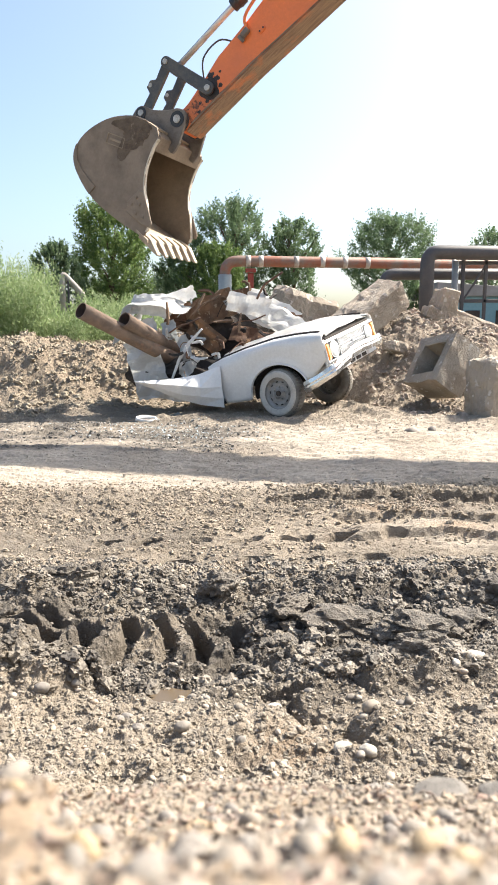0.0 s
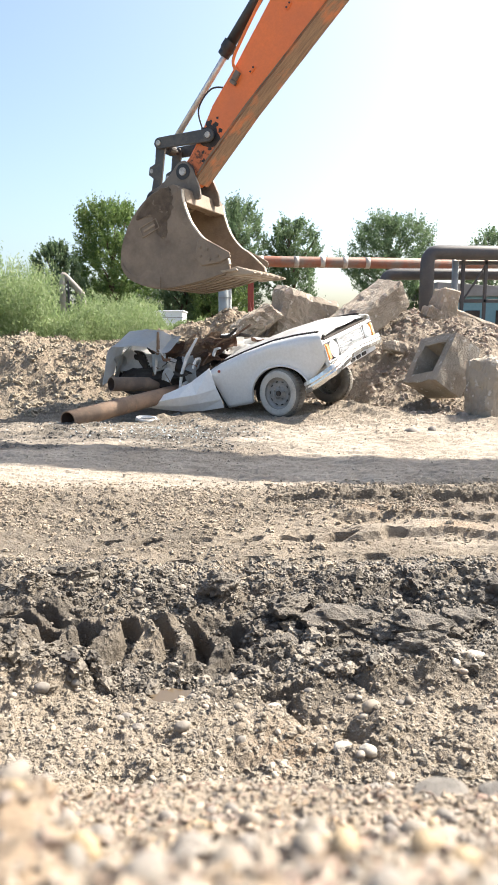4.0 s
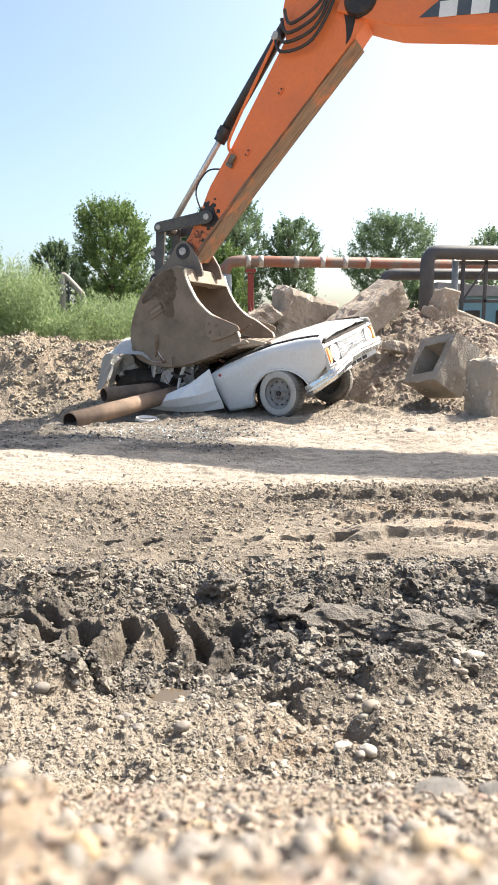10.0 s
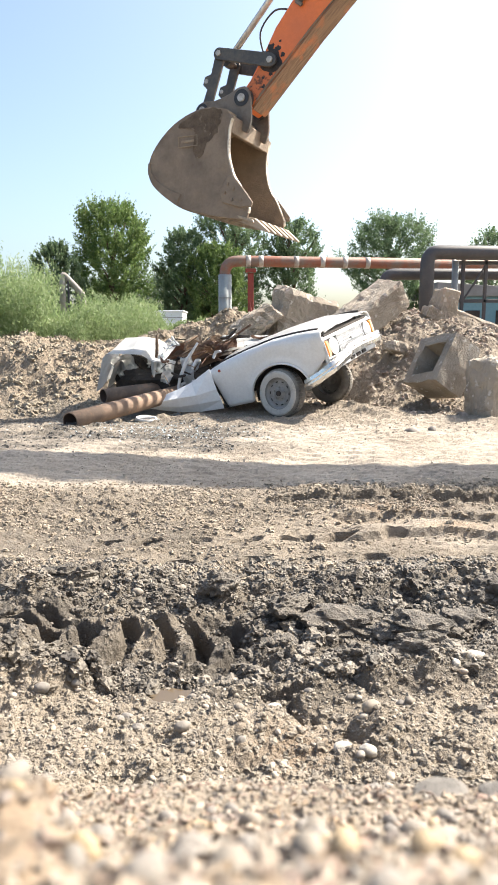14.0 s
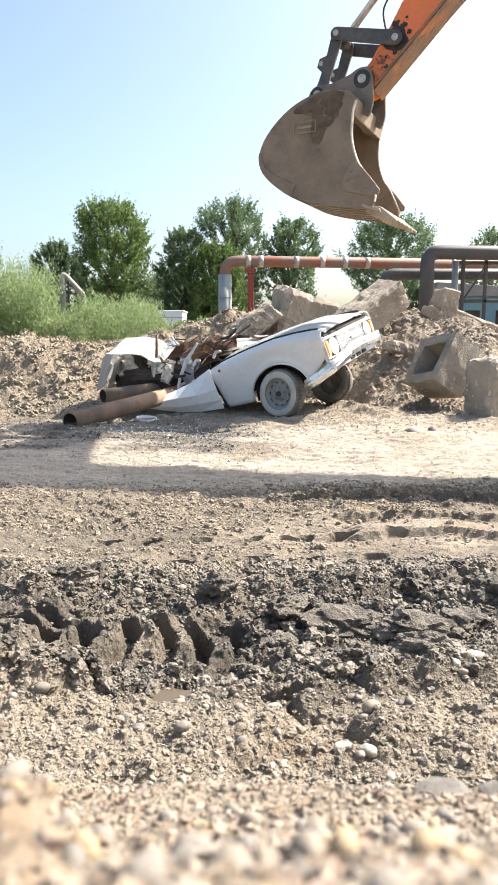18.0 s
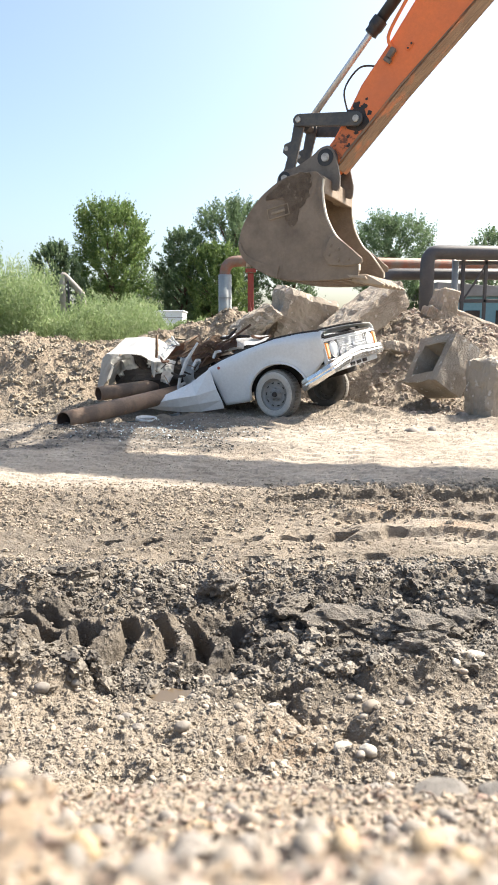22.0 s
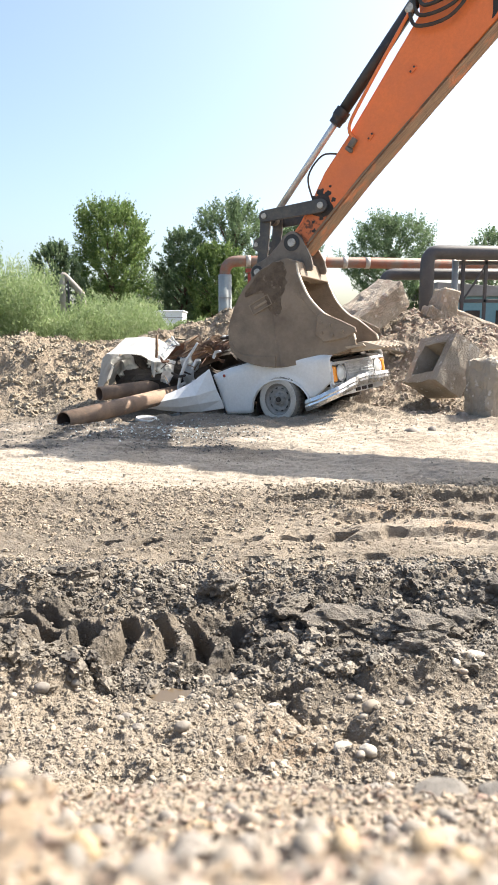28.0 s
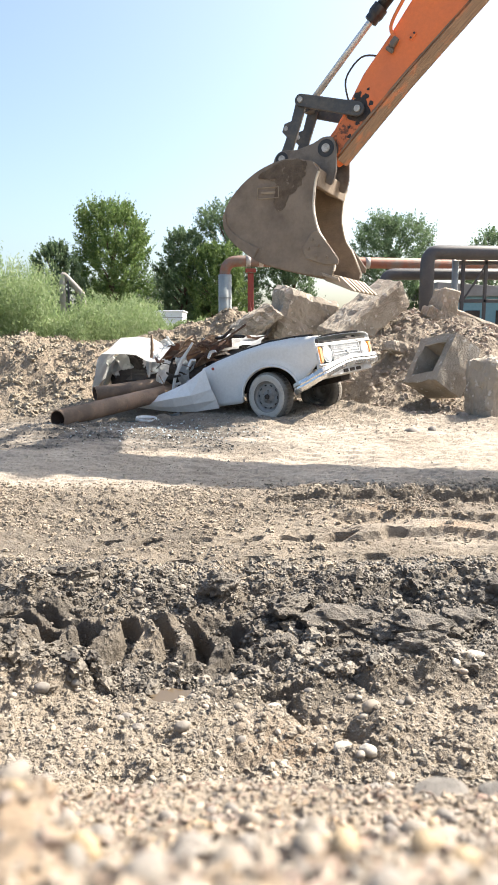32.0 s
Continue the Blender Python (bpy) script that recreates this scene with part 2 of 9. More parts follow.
SHED_WHITE = worn("white_shed_paint", (0.70, 0.74, 0.78), (0.58, 0.60, 0.62), 0.6, 0, 0.8, 8)
POST_GREY = worn("weathered_post", (0.36, 0.33, 0.30), (0.20, 0.18, 0.16), 0.85, 0, 4, 30)
BARK = worn("bark", (0.12, 0.085, 0.06), (0.07, 0.05, 0.036), 0.95, 0, 4, 20, bump=0.6)
LEAF = varied("tree_leaves", [(0.075, 0.135, 0.045), (0.17, 0.25, 0.07), (0.11, 0.18, 0.055), (0.25, 0.33, 0.11)], 0.55, trans=0.5)
LEAF_DARK = varied("far_tree_leaves", [(0.085, 0.145, 0.075), (0.16, 0.23, 0.115), (0.115, 0.18, 0.09), (0.21, 0.285, 0.15)], 0.6, trans=0.45)
WEED = varied("weeds", [(0.175, 0.255, 0.105), (0.285, 0.365, 0.17), (0.22, 0.30, 0.13), (0.35, 0.40, 0.22)], 0.6, trans=0.5)


def build_lamp_glass(tree, bsdf):
    bsdf.inputs["Base Color"].default_value = (0.55, 0.58, 0.58, 1)
    bsdf.inputs["Roughness"].default_value = 0.12
    bsdf.inputs["Coat Weight"].default_value = 1.0
    bumped(tree, bsdf, noise_fac(tree, 30, 2), 0.2, 0.004)


def build_amber(tree, bsdf):
    bsdf.inputs["Base Color"].default_value = (0.85, 0.30, 0.02, 1)
    bsdf.inputs["Roughness"].default_value = 0.2
    bsdf.inputs["Coat Weight"].default_value = 1.0
    bumped(tree, bsdf, noise_fac(tree, 40, 2), 0.2, 0.003)


def build_puddle(tree, bsdf):
    bsdf.inputs["Base Color"].default_value = (0.10, 0.076, 0.05, 1)
    bsdf.inputs["Roughness"].default_value = 0.08
    bumped(tree, bsdf, noise_fac(tree, 9, 2, world=True), 0.05, 0.004)


GLASS = varied("broken_glass", [(0.62, 0.70, 0.70), (0.80, 0.84, 0.83), (0.55, 0.64, 0.66)], 0.15, bump=0.0)
LAMP_GLASS = material("headlight_glass", build_lamp_glass)
AMBER = material("amber_plastic", build_amber)
PUDDLE = material("muddy_water", build_puddle)


# ---- mesh helpers ----
def mesh_part(name, verts, faces, mat, parent=None, label="", smooth=False):
    me = bpy.data.meshes.new(name)
    me.from_pydata([tuple(v) for v in verts], [], faces)
    me.materials.append(mat)
    if smooth:
        me.polygons.foreach_set("use_smooth", [True] * len(me.polygons))
    me.update()
    ob = new(name, me)
    ob.parent = parent
    if label:
        ob["label"] = label
    return ob


def part(name, bm, mat, parent=None, label="", smooth=False):
    me = bpy.data.meshes.new(name)
    bmesh.ops.recalc_face_normals(bm, faces=bm.faces)
    bm.to_mesh(me)
    bm.free()
    me.materials.append(mat)
    if smooth:
        me.polygons.foreach_set("use_smooth", [True] * len(me.polygons))
    ob = new(name, me)
    ob.parent = parent
    if label:
        ob["label"] = label
    return ob


def bevelled(bm, width, segments=1):
    if width > 0:
        edges = [e for e in bm.edges if e.is_manifold and e.calc_face_angle(0) > 0.5]
        bmesh.ops.bevel(bm, geom=edges, offset=width, segments=segments, affect="EDGES", profile=0.5)
    return bm


def box(size, centre=(0, 0, 0), bevel=0.0, turn=None, into=None):
    bm = bmesh.new()
    m = Matrix.Translation(centre) @ (turn or Matrix()) @ Matrix.Diagonal((*size, 1))
    bmesh.ops.create_cube(bm, size=1.0, matrix=m)
    bevelled(bm, bevel)
    return merged(into, bm)


def merged(into, bm):
    if into is None:
        return bm
    me = bpy.data.meshes.new("scrap")
    bm.to_mesh(me)
    bm.free()
    into.from_mesh(me)
    bpy.data.meshes.remove(me)
    return into


def prism(outline, y0, y1, bevel=0.0, into=None, segments=1):
    """A plate: an outline in x and z, from y0 to y1."""
    bm = bmesh.new()
    a = [bm.verts.new((x, y0, z)) for x, z in outline]
    b = [bm.verts.new((x, y1, z)) for x, z in outline]
    bm.faces.new(a)
    bm.faces.new(b[::-1])
    for i in range(len(a)):
        j = (i + 1) % len(a)
        bm.faces.new((a[j], a[i], b[i], b[j]))
    bmesh.ops.recalc_face_normals(bm, faces=bm.faces)
    bevelled(bm, bevel, segments)
    return merged(into, bm)


def spline(points, n):
    """n points on a smooth line through the points."""
    p = np.array(points, float)
    t = np.linspace(0, len(p) - 1, n)
    i = np.clip(t.astype(int), 0, len(p) - 2)
    f = (t - i)[:, None]
    p0, p1, p2, p3 = p[np.maximum(i - 1, 0)], p[i], p[i + 1], p[np.minimum(i + 2, len(p) - 1)]
    return 0.5 * (2 * p1 + (p2 - p0) * f + (2 * p0 - 5 * p1 + 4 * p2 - p3) * f**2 + (3 * p1 - p0 - 3 * p2 + p3) * f**3)


def tube(points, radius, sides=12, caps=True, into=None):
    bm = bmesh.new()
    pts = [Vector(p) for p in points]
    radii = [float(r) for r in radius] if isinstance(radius, (list, tuple, np.ndarray)) else [radius] * len(pts)
    rings, up = [], None
    for i, p in enumerate(pts):
        d = (pts[min(i + 1, len(pts) - 1)] - pts[max(i - 1, 0)]).normalized()
        if up is None:
            up = d.orthogonal().normalized()
        up = (up - d * up.dot(d)).normalized()
        side = d.cross(up)
        rings.append([bm.verts.new(p + radii[i] * (math.cos(a) * up + math.sin(a) * side)) for a in (2 * math.pi * k / sides for k in range(sides))])
    for r0, r1 in zip(rings, rings[1:]):
        for k in range(sides):
            bm.faces.new((r0[k], r0[(k + 1) % sides], r1[(k + 1) % sides], r1[k]))
    if caps:
        bm.faces.new(rings[0][::-1])
        bm.faces.new(rings[-1])
    return merged(into, bm)


def lathe(profile, sides=28, axis="Y", into=None, caps=True):
    """Turns a profile of (distance along the axis, radius) round the axis."""
    bm = bmesh.new()
    rings = []
    for h, r in profile:
        ring = []
        for a in np.linspace(0, 2 * math.pi, sides, endpoint=False):
            c, s = r * math.cos(a), r * math.sin(a)
            ring.append(bm.verts.new({"Y": (c, h, s), "X": (h, c, s), "Z": (c, s, h)}[axis]))
        rings.append(ring)
    for r0, r1 in zip(rings, rings[1:]):
        for k in range(sides):
            bm.faces.new((r0[k], r0[(k + 1) % sides], r1[(k + 1) % sides], r1[k]))
    if caps and profile[0][1] > 1e-6:
        bm.faces.new(rings[0][::-1])
    if caps and profile[-1][1] > 1e-6:
        bm.faces.new(rings[-1])
    bmesh.ops.remove_doubles(bm, verts=bm.verts, dist=1e-5)
    return merged(into, bm)


def thing(name, m=None, label="", category="", group="", kind=""):
    ob = new(name)
    ob.empty_display_size = 0.2
    if m is not None:
        ob.matrix_basis = m
    return tagged(ob, label, category, group, kind)


# ---- relief of the ground ----
def lattice(ix, iy, seed):
    h = (ix.astype(np.int64) * 374761393 + iy.astype(np.int64) * 668265263 + seed * 974634777) & 0x7FFFFFFF
    h = ((h ^ (h >> 13)) * 1274126177) & 0x7FFFFFFF
    return ((h ^ (h >> 16)) & 0xFFFFF) / 1048575.0


def smooth_noise(x, y, seed):
    ix, iy = np.floor(x), np.floor(y)
    fx, fy = x - ix, y - iy
    fx, fy = fx * fx * (3 - 2 * fx), fy * fy * (3 - 2 * fy)
    a, b = lattice(ix, iy, seed), lattice(ix + 1, iy, seed)
    c, d = lattice(ix, iy + 1, seed), lattice(ix + 1, iy + 1, seed)
    return (a + (b - a) * fx) * (1 - fy) + (c + (d - c) * fx) * fy - 0.5


def fractal(x, y, seed, octaves=5, gain=0.5):
    total, amp = 0.0, 1.0
    for k in range(octaves):
        total = total + amp * smooth_noise(x * 2**k + 17.3 * k, y * 2**k - 9.1 * k, seed + k)
        amp *= gain
    return total


def lumps(x, y, seed):
    """Rounded clods side by side: 1 at a clod's middle, 0 in the cracks."""
    ix, iy = np.floor(x), np.floor(y)
    near, second = np.full(x.shape, 9.0), np.full(x.shape, 9.0)
    for dx in (-1, 0, 1):
        for dy in (-1, 0, 1):
            cx, cy = ix + dx, iy + dy
            px, py = cx + lattice(cx, cy, seed), cy + lattice(cx, cy, seed + 5)
            d = np.hypot(px - x, py - y)
            second = np.minimum(second, np.maximum(near, d))
            near = np.minimum(near, d)
    return np.clip((second - near) * 1.6, 0, 1) ** 0.6


def blocks(x, y, seed):
    """Broken crust: each piece at its own height and tilt, cracks between them."""
    wx, wy = x + 0.35 * smooth_noise(x * 2.3, y * 2.3, seed + 71), y + 0.35 * smooth_noise(x * 2.3, y * 2.3, seed + 72)
    ix, iy = np.floor(wx), np.floor(wy)
    near, second = np.full(x.shape, 9.0), np.full(x.shape, 9.0)
    own, tx, ty = np.zeros(x.shape), np.zeros(x.shape), np.zeros(x.shape)
    for dx in (-1, 0, 1):
        for dy in (-1, 0, 1):
            cx, cy = ix + dx, iy + dy
            px, py = cx + lattice(cx, cy, seed), cy + lattice(cx, cy, seed + 5)
            d = np.hypot(px - wx, py - wy)
            closer = d < near
            second = np.minimum(second, np.maximum(near, d))
            near = np.minimum(near, d)
            own = np.where(closer, lattice(cx, cy, seed + 9), own)
            tx, ty = np.where(closer, wx - px, tx), np.where(closer, wy - py, ty)
    tilt = (own * 7.3 % 1 - 0.5) * tx + (own * 13.7 % 1 - 0.5) * ty
    crack = np.clip((second - near) * 5.0, 0, 1)
    return (own**1.6 + 0.7 * tilt) * crack**0.5


def clods(x, y, seed, keep=0.8):
    """Clods heaped on one another: rounded, each with its own height and tilt, some missing."""
    wx, wy = x + 0.5 * smooth_noise(x * 1.9, y * 1.9, seed + 71), y + 0.5 * smooth_noise(x * 1.9, y * 1.9, seed + 72)
    ix, iy = np.floor(wx), np.floor(wy)
    near, second = np.full(x.shape, 9.0), np.full(x.shape, 9.0)
    own, tx, ty = np.zeros(x.shape), np.zeros(x.shape), np.zeros(x.shape)
    for dx in (-1, 0, 1):
        for dy in (-1, 0, 1):
            cx, cy = ix + dx, iy + dy
            px, py = cx + lattice(cx, cy, seed), cy + lattice(cx, cy, seed + 5)
            d = np.hypot(px - wx, py - wy)
            closer = d < near
            second = np.minimum(second, np.maximum(near, d))
            near = np.minimum(near, d)
            own = np.where(closer, lattice(cx, cy, seed + 9), own)
            tx, ty = np.where(closer, wx - px, tx), np.where(closer, wy - py, ty)
    dome = np.clip((second - near) * 2.0, 0, 1) ** 0.75
    tilt = (own * 7.3 % 1 - 0.5) * tx + (own * 13.7 % 1 - 0.5) * ty
    return np.where(own < keep, (0.25 + 0.75 * own / keep + 0.8 * tilt) * dome, 0.0)


def crumble(x, y, seed, first, amp, octaves=4, keep=0.7, gain=0.46):
    """Clods of falling size, the small ones lying on the large ones."""
    total = 0.0
    for k in range(octaves):
        total = total + amp * gain**k * clods(x * first * 2.1**k, y * first * 2.1**k, seed + 17 * k, keep)
    return total


def step(a, b, v):
    t = np.clip((v - a) / (b - a), 0, 1)
    return t * t * (3 - 2 * t)


def bank_height(x):
    return np.interp(x, [-30, -8, -4, -2, -1.0, -0.3, 1.0, 2.2, 3.2, 3.9, 4.6, 6, 9, 30], [0.90, 0.93, 0.92, 0.86, 1.22, 1.50, 1.15, 1.22, 1.38, 1.12, 0.92, 0.8, 0.8, 0.8])


def bank_foot(x):
    return np.interp(x, [-30, -6, -3, -1.5, 0, 1.2, 1.9, 2.6, 3.6, 6, 30], [10.1, 10.1, 10.3, 10.8, 11.2, 10.9, 9.9, 9.3, 8.9, 8.8, 9.0])


def large_form(x, y):
    """The lie of the land without its clods."""
    near = np.interp(y, [-40, -6, -1, 0.0, 0.10, 0.167, 0.272, 0.437, 0.604, 0.77, 0.97, 1.42, 1.9, 2.4, 40], [0.3, 0.7, 0.95, 0.96, 0.965, 0.920, 0.845, 0.728, 0.617, 0.520, 0.33, 0.05, 0.012, 0.0, 0.0])
    near = near + 0.05 * fractal(x * 3.1, y * 2.0, 61, 3) * step(1.2, 0.4, y) * step(0.1, 0.5, y) + 0.045 * np.exp(-(((x / np.maximum(y, 0.1)) + 0.37) / 0.07) ** 4) * step(0.75, 0.6, y) * step(0.2, 0.35, y)
    foot, top = bank_foot(x), bank_height(x)
    wob = 0.25 * fractal(x * 0.9, y * 0.9, 3, 4)
    rise = step(0, np.interp(x, [-2, 1.5, 2.5], [1.5, 2.2, 3.2]), y - foot + wob * 1.2)
    bank = top * rise * (1 - 0.55 * step(14.5, 19, y)) * (1 - step(20, 34, y)) * (1 + 0.22 * fractal(x * 1.4, y * 1.2, 12, 4))
    return near + bank


def loose(x, y):
    """How much the half-dry ground is broken up: bare on the driven lanes, heaped beside them."""
    wob = 0.10 * fractal(x * 2.0, y * 2.0, 53, 3)
    v = y + wob
    left = 0.55 * step(3.45, 3.75, v) * (1 - step(4.6, 5.0, v)) * step(0.35, -0.15, x)
    heap = 1.0 * step(3.86, 4.02, v) * (1 - step(4.75, 5.0, v)) * step(-0.2, 0.55, x)
    edge = 0.9 * (1 - step(3.0, 3.2, v + 0.05 * x))
    spots = 0.35 * step(0.02, 0.25, fractal(x * 2.4, y * 3.0, 54, 3)) * (1 - 0.8 * step(0.3, 0.6, x))
    scarp = 0.45 * step(0.4, 0.6, x) * (np.exp(-((y - 3.45) / 0.05) ** 2) + np.exp(-((y - 3.83) / 0.05) ** 2))
    bare = step(-1.0, -0.8, x) * (1 - step(0.9, 1.1, x)) * np.maximum(np.exp(-(((y - 3.45 - 0.05 * x) / 0.09) ** 4)), np.exp(-(((y - 3.17 - 0.04 * x) / 0.08) ** 4)))
    return np.clip(np.maximum(np.maximum(left, heap), np.maximum(edge, spots)) + scarp + 0.07, 0, 1) * (1 - 0.9 * bare)


def zones(x, y):
    """How wet (or darkened by the wreck), how dry and driven, how gravelly, and how much bank a spot is."""
    wob = fractal(x * 1.3, y * 1.3, 31, 4)
    yy = y + 0.28 * wob
    wet = step(1.80, 1.98, yy) * (1 - step(2.75, 3.15, yy))
    damp_and_shade = 0.55 * step(2.9, 3.2, yy) * (1 - step(3.9, 4.5, yy - 0.12 * x)) * np.clip(0.55 + 1.3 * fractal(x * 2.2, y * 1.6, 33, 4) - 0.16 * x, 0, 1)
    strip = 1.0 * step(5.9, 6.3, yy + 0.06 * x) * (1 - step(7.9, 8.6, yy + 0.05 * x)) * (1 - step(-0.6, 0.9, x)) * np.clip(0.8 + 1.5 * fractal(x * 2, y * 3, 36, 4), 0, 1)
    # damp soil by the wreck, with the car's shade painted in
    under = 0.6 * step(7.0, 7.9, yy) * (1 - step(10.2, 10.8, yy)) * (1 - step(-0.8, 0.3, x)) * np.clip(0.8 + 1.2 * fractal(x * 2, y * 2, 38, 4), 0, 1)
    damp_and_shade = np.maximum(np.maximum(damp_and_shade, strip), under)
    broken = 0.6 * loose(x, y) * step(2.85, 3.1, y) * (1 - step(4.7, 5.0, y))
    damp_and_shade = np.maximum(damp_and_shade, np.maximum(0.22 * step(-0.3, 0.5, y - bank_foot(x)) * step(-0.5, 1.0, x), broken))
    damp_and_shade = np.maximum(damp_and_shade, np.maximum(broken, 0.22 * step(1.15, 1.4, y) * (1 - step(1.85, 2.0, y))))
    wet = np.maximum(wet * np.clip(0.85 + 0.9 * fractal(x * 3, y * 3, 35, 3), 0.3, 1), damp_and_shade)
    dry = step(4.6, 5.0, yy - 0.15 * np.sin(x * 1.3)) * (1 - step(7.4, 9.2, yy)) * np.clip(0.9 + 0.9 * fractal(x * 1.2, y * 0.8, 41, 4), 0.2, 1)
    dry = np.maximum(dry, 0.55 * step(3.3, 3.5, yy + 0.12 * x) * (1 - step(3.5, 4.1, yy + 0.1 * x)) * step(-0.4, 1.2, x))
    gravel = 1 - step(1.75, 2.0, yy)
    dry = np.maximum(dry, 0.45 * gravel * np.clip(0.6 + fractal(x * 5, y * 5, 43, 3), 0, 1))
    bank = step(-0.3, 0.5, y - bank_foot(x))
    rust = 0.75 * step(3.3, 3.6, yy) * (1 - step(4.1, 4.4, yy)) * step(0.1, 0.9, x) * np.clip(0.5 + 2 * fractal(x * 2.5, y * 4, 47, 3), 0, 1)
    rust = np.maximum(rust, 0.5 * np.exp(-((x - 0.12) / 0.12) ** 2 - ((y - 1.6) / 0.12) ** 2))
    rust = np.maximum(rust, 0.5 * np.exp(-(((x / np.maximum(y, 0.1)) + 0.38) / 0.08) ** 4) * step(0.85, 0.7, y))
    rust = np.maximum(rust, bank * (0.06 + 0.10 * step(0.5, -2.0, x)))
    return wet, dry, gravel, bank, rust


def print_bed(x, y):
    """The bed of the wheel print in the mud, kept free of crumbs."""
    return np.exp(-(((y - 2.32 - 0.02 * x) / 0.20) ** 4)) * step(-1.25, -1.1, x) * (1 - step(-0.15, 0.0, x))


def lug_marks(x, y, x0, x1, y0, slope, spacing, width, lean, depth, curve=0.0):
    """A tyre's row of lug prints along a line, leaning across it."""
    yc = y0 + slope * x
    across = (y - yc) / width
    lean = np.interp(x, *lean) if isinstance(lean, tuple) else lean
    s = (x + lean * (y - yc) + curve * (y - yc) ** 2 + 0.085 * fractal(x * 6, y * 6, 64, 3)) / spacing + 0.12 * np.sin(3 * x)
    pit = step(0.14, 0.32, np.abs(((s + 0.5) % 1.0) - 0.5))
    mask = np.exp(-across**8) * step(x0, x0 + 0.1, x) * (1 - step(x1 - 0.1, x1, x))
    return -depth * mask * (1 - pit) * np.clip(0.8 + 1.2 * fractal(x * 5, y * 5, 65, 3), 0.2, 1.2)


def ledge(x, y, y0, tall, back):
    """A broken edge that faces the near side: a sharp step up, easing off behind."""
    line = y0 + 0.04 * np.sin(2.2 * x) + 0.05 * (x - 1) + 0.035 * fractal(x * 7, x * 0 + y0, 93, 3)
    return tall * step(-0.012, 0.012, y - line) * (1 - step(0.1, back, y - line))


def height(x, y):
    wet, dry, gravel, bank, rust = zones(x, y)
    h = large_form(x, y)
    flat = 1 - bank
    soft = step(1.3, 2.2, y)
    h += 0.05 * fractal(x * 0.8, y * 0.9, 21, 3) * flat * step(1.5, 2.4, y)
    # the ground falls away where the pipes lie; fine crumbs everywhere
    h -= 0.12 * step(8.1, 9.0, y) * step(-1.0, -1.7, x) * (1 - step(9.7, 10.4, y))
    h += soft * flat * (0.014 * fractal(x * 12, y * 12, 91, 3) + 0.007 * fractal(x * 40, y * 40, 92, 2)) * (1 - 0.6 * dry)
    # churned mud with the print of a heavy lugged tyre
    churn = step(1.8, 2.0, y) * (1 - step(2.75, 3.15, y))
    h += churn * (0.11 * fractal(x * 2.6, y * 3.4, 5, 3, 0.5) + 0.02 * np.abs(fractal(x * 9, y * 9, 9, 4, 0.6)) + (1 - 0.45 * print_bed(x, y)) * (crumble(x, y, 3, 7.0, 0.050, 2, 0.76) + crumble(x, y, 4, 22.0, 0.012, 2, 0.8)))
    h += lug_marks(x, y, -1.3, 0.02, 2.30, 0.02, 0.150, 0.155, ([-1.1, -0.6, -0.25], [1.5, 0.6, 0.0]), 0.10, 3.5)
    # half dry ground with old prints
    mid = step(2.85, 3.25, y) * (1 - step(4.5, 4.95, y + 0.2 * fractal(x * 1.5, y, 52, 3)))
    h += mid * (0.03 * fractal(x * 3, y * 4, 16, 4) + 0.010 * fractal(x * 3, y * 16, 17, 4, 0.6) + loose(x, y) * crumble(x, y, 13, 8.0, 0.034, 2, 0.72) + (0.30 + 0.70 * loose(x, y)) * crumble(x, y, 15, 22.0, 0.010, 2, 0.78))
    h += lug_marks(x, y, -0.85, 1.0, 3.45, 0.05, 0.27, 0.032, -0.9, 0.075)
    h += lug_marks(x, y, -0.6, 0.7, 3.17, 0.04, 0.33, 0.028, -0.9, 0.065)
    h += lug_marks(x, y, 0.2, 2.2, 4.45, 0.03, 0.24, 0.14, -0.6, 0.07)
    right = step(0.40, 0.62, x)
    h += right * (ledge(x, y, 3.42, 0.045, 0.34) + ledge(x, y, 3.80, 0.04, 0.4)) + step(-0.2, 0.5, x) * ledge(x, y, 4.30, 0.06, 0.5)
    # driven track: shallow streaks
    track = step(4.6, 5.0, y) * flat
    h += track * (0.024 * fractal(x * 1.8, y * 8, 18, 5, 0.6) + 0.020 * fractal(x * 5, y * 14, 19, 6, 0.68))
    h += flat * step(6.6, 8.0, y) * 0.08 * fractal(x * 1.8, y * 1.8, 24, 6, 0.6)
    h += 0.12 * np.exp(-((x - 1.5) / 0.55) ** 2 - ((y - 8.9) / 0.55) ** 2) * (1 + fractal(x * 4, y * 4, 25, 3))
    h += -0.03 * np.exp(-((x + 0.8) / 1.2) ** 2 - ((y - 9.4) / 0.5) ** 2)
    # gravel bank
    h += gravel * step(0.85, 1.2, y) * (0.06 * fractal(x * 5.0, y * 5.0, 27, 4, 0.5) + crumble(x, y, 26, 14.0, 0.018, 2, 0.65) + crumble(x, y, 29, 36.0, 0.006, 2, 0.8))
    h += gravel * 0.006 * fractal(x * 60, y * 60, 28, 2) * step(1.2, 0.8, y)
    h += -0.05 * np.exp(-((x + 0.02) / 0.06) ** 2 - ((y - 1.52) / 0.05) ** 2)
    h += -0.04 * np.exp(-((x + 0.22) / 0.06) ** 2 - ((y - 1.62) / 0.05) ** 2)
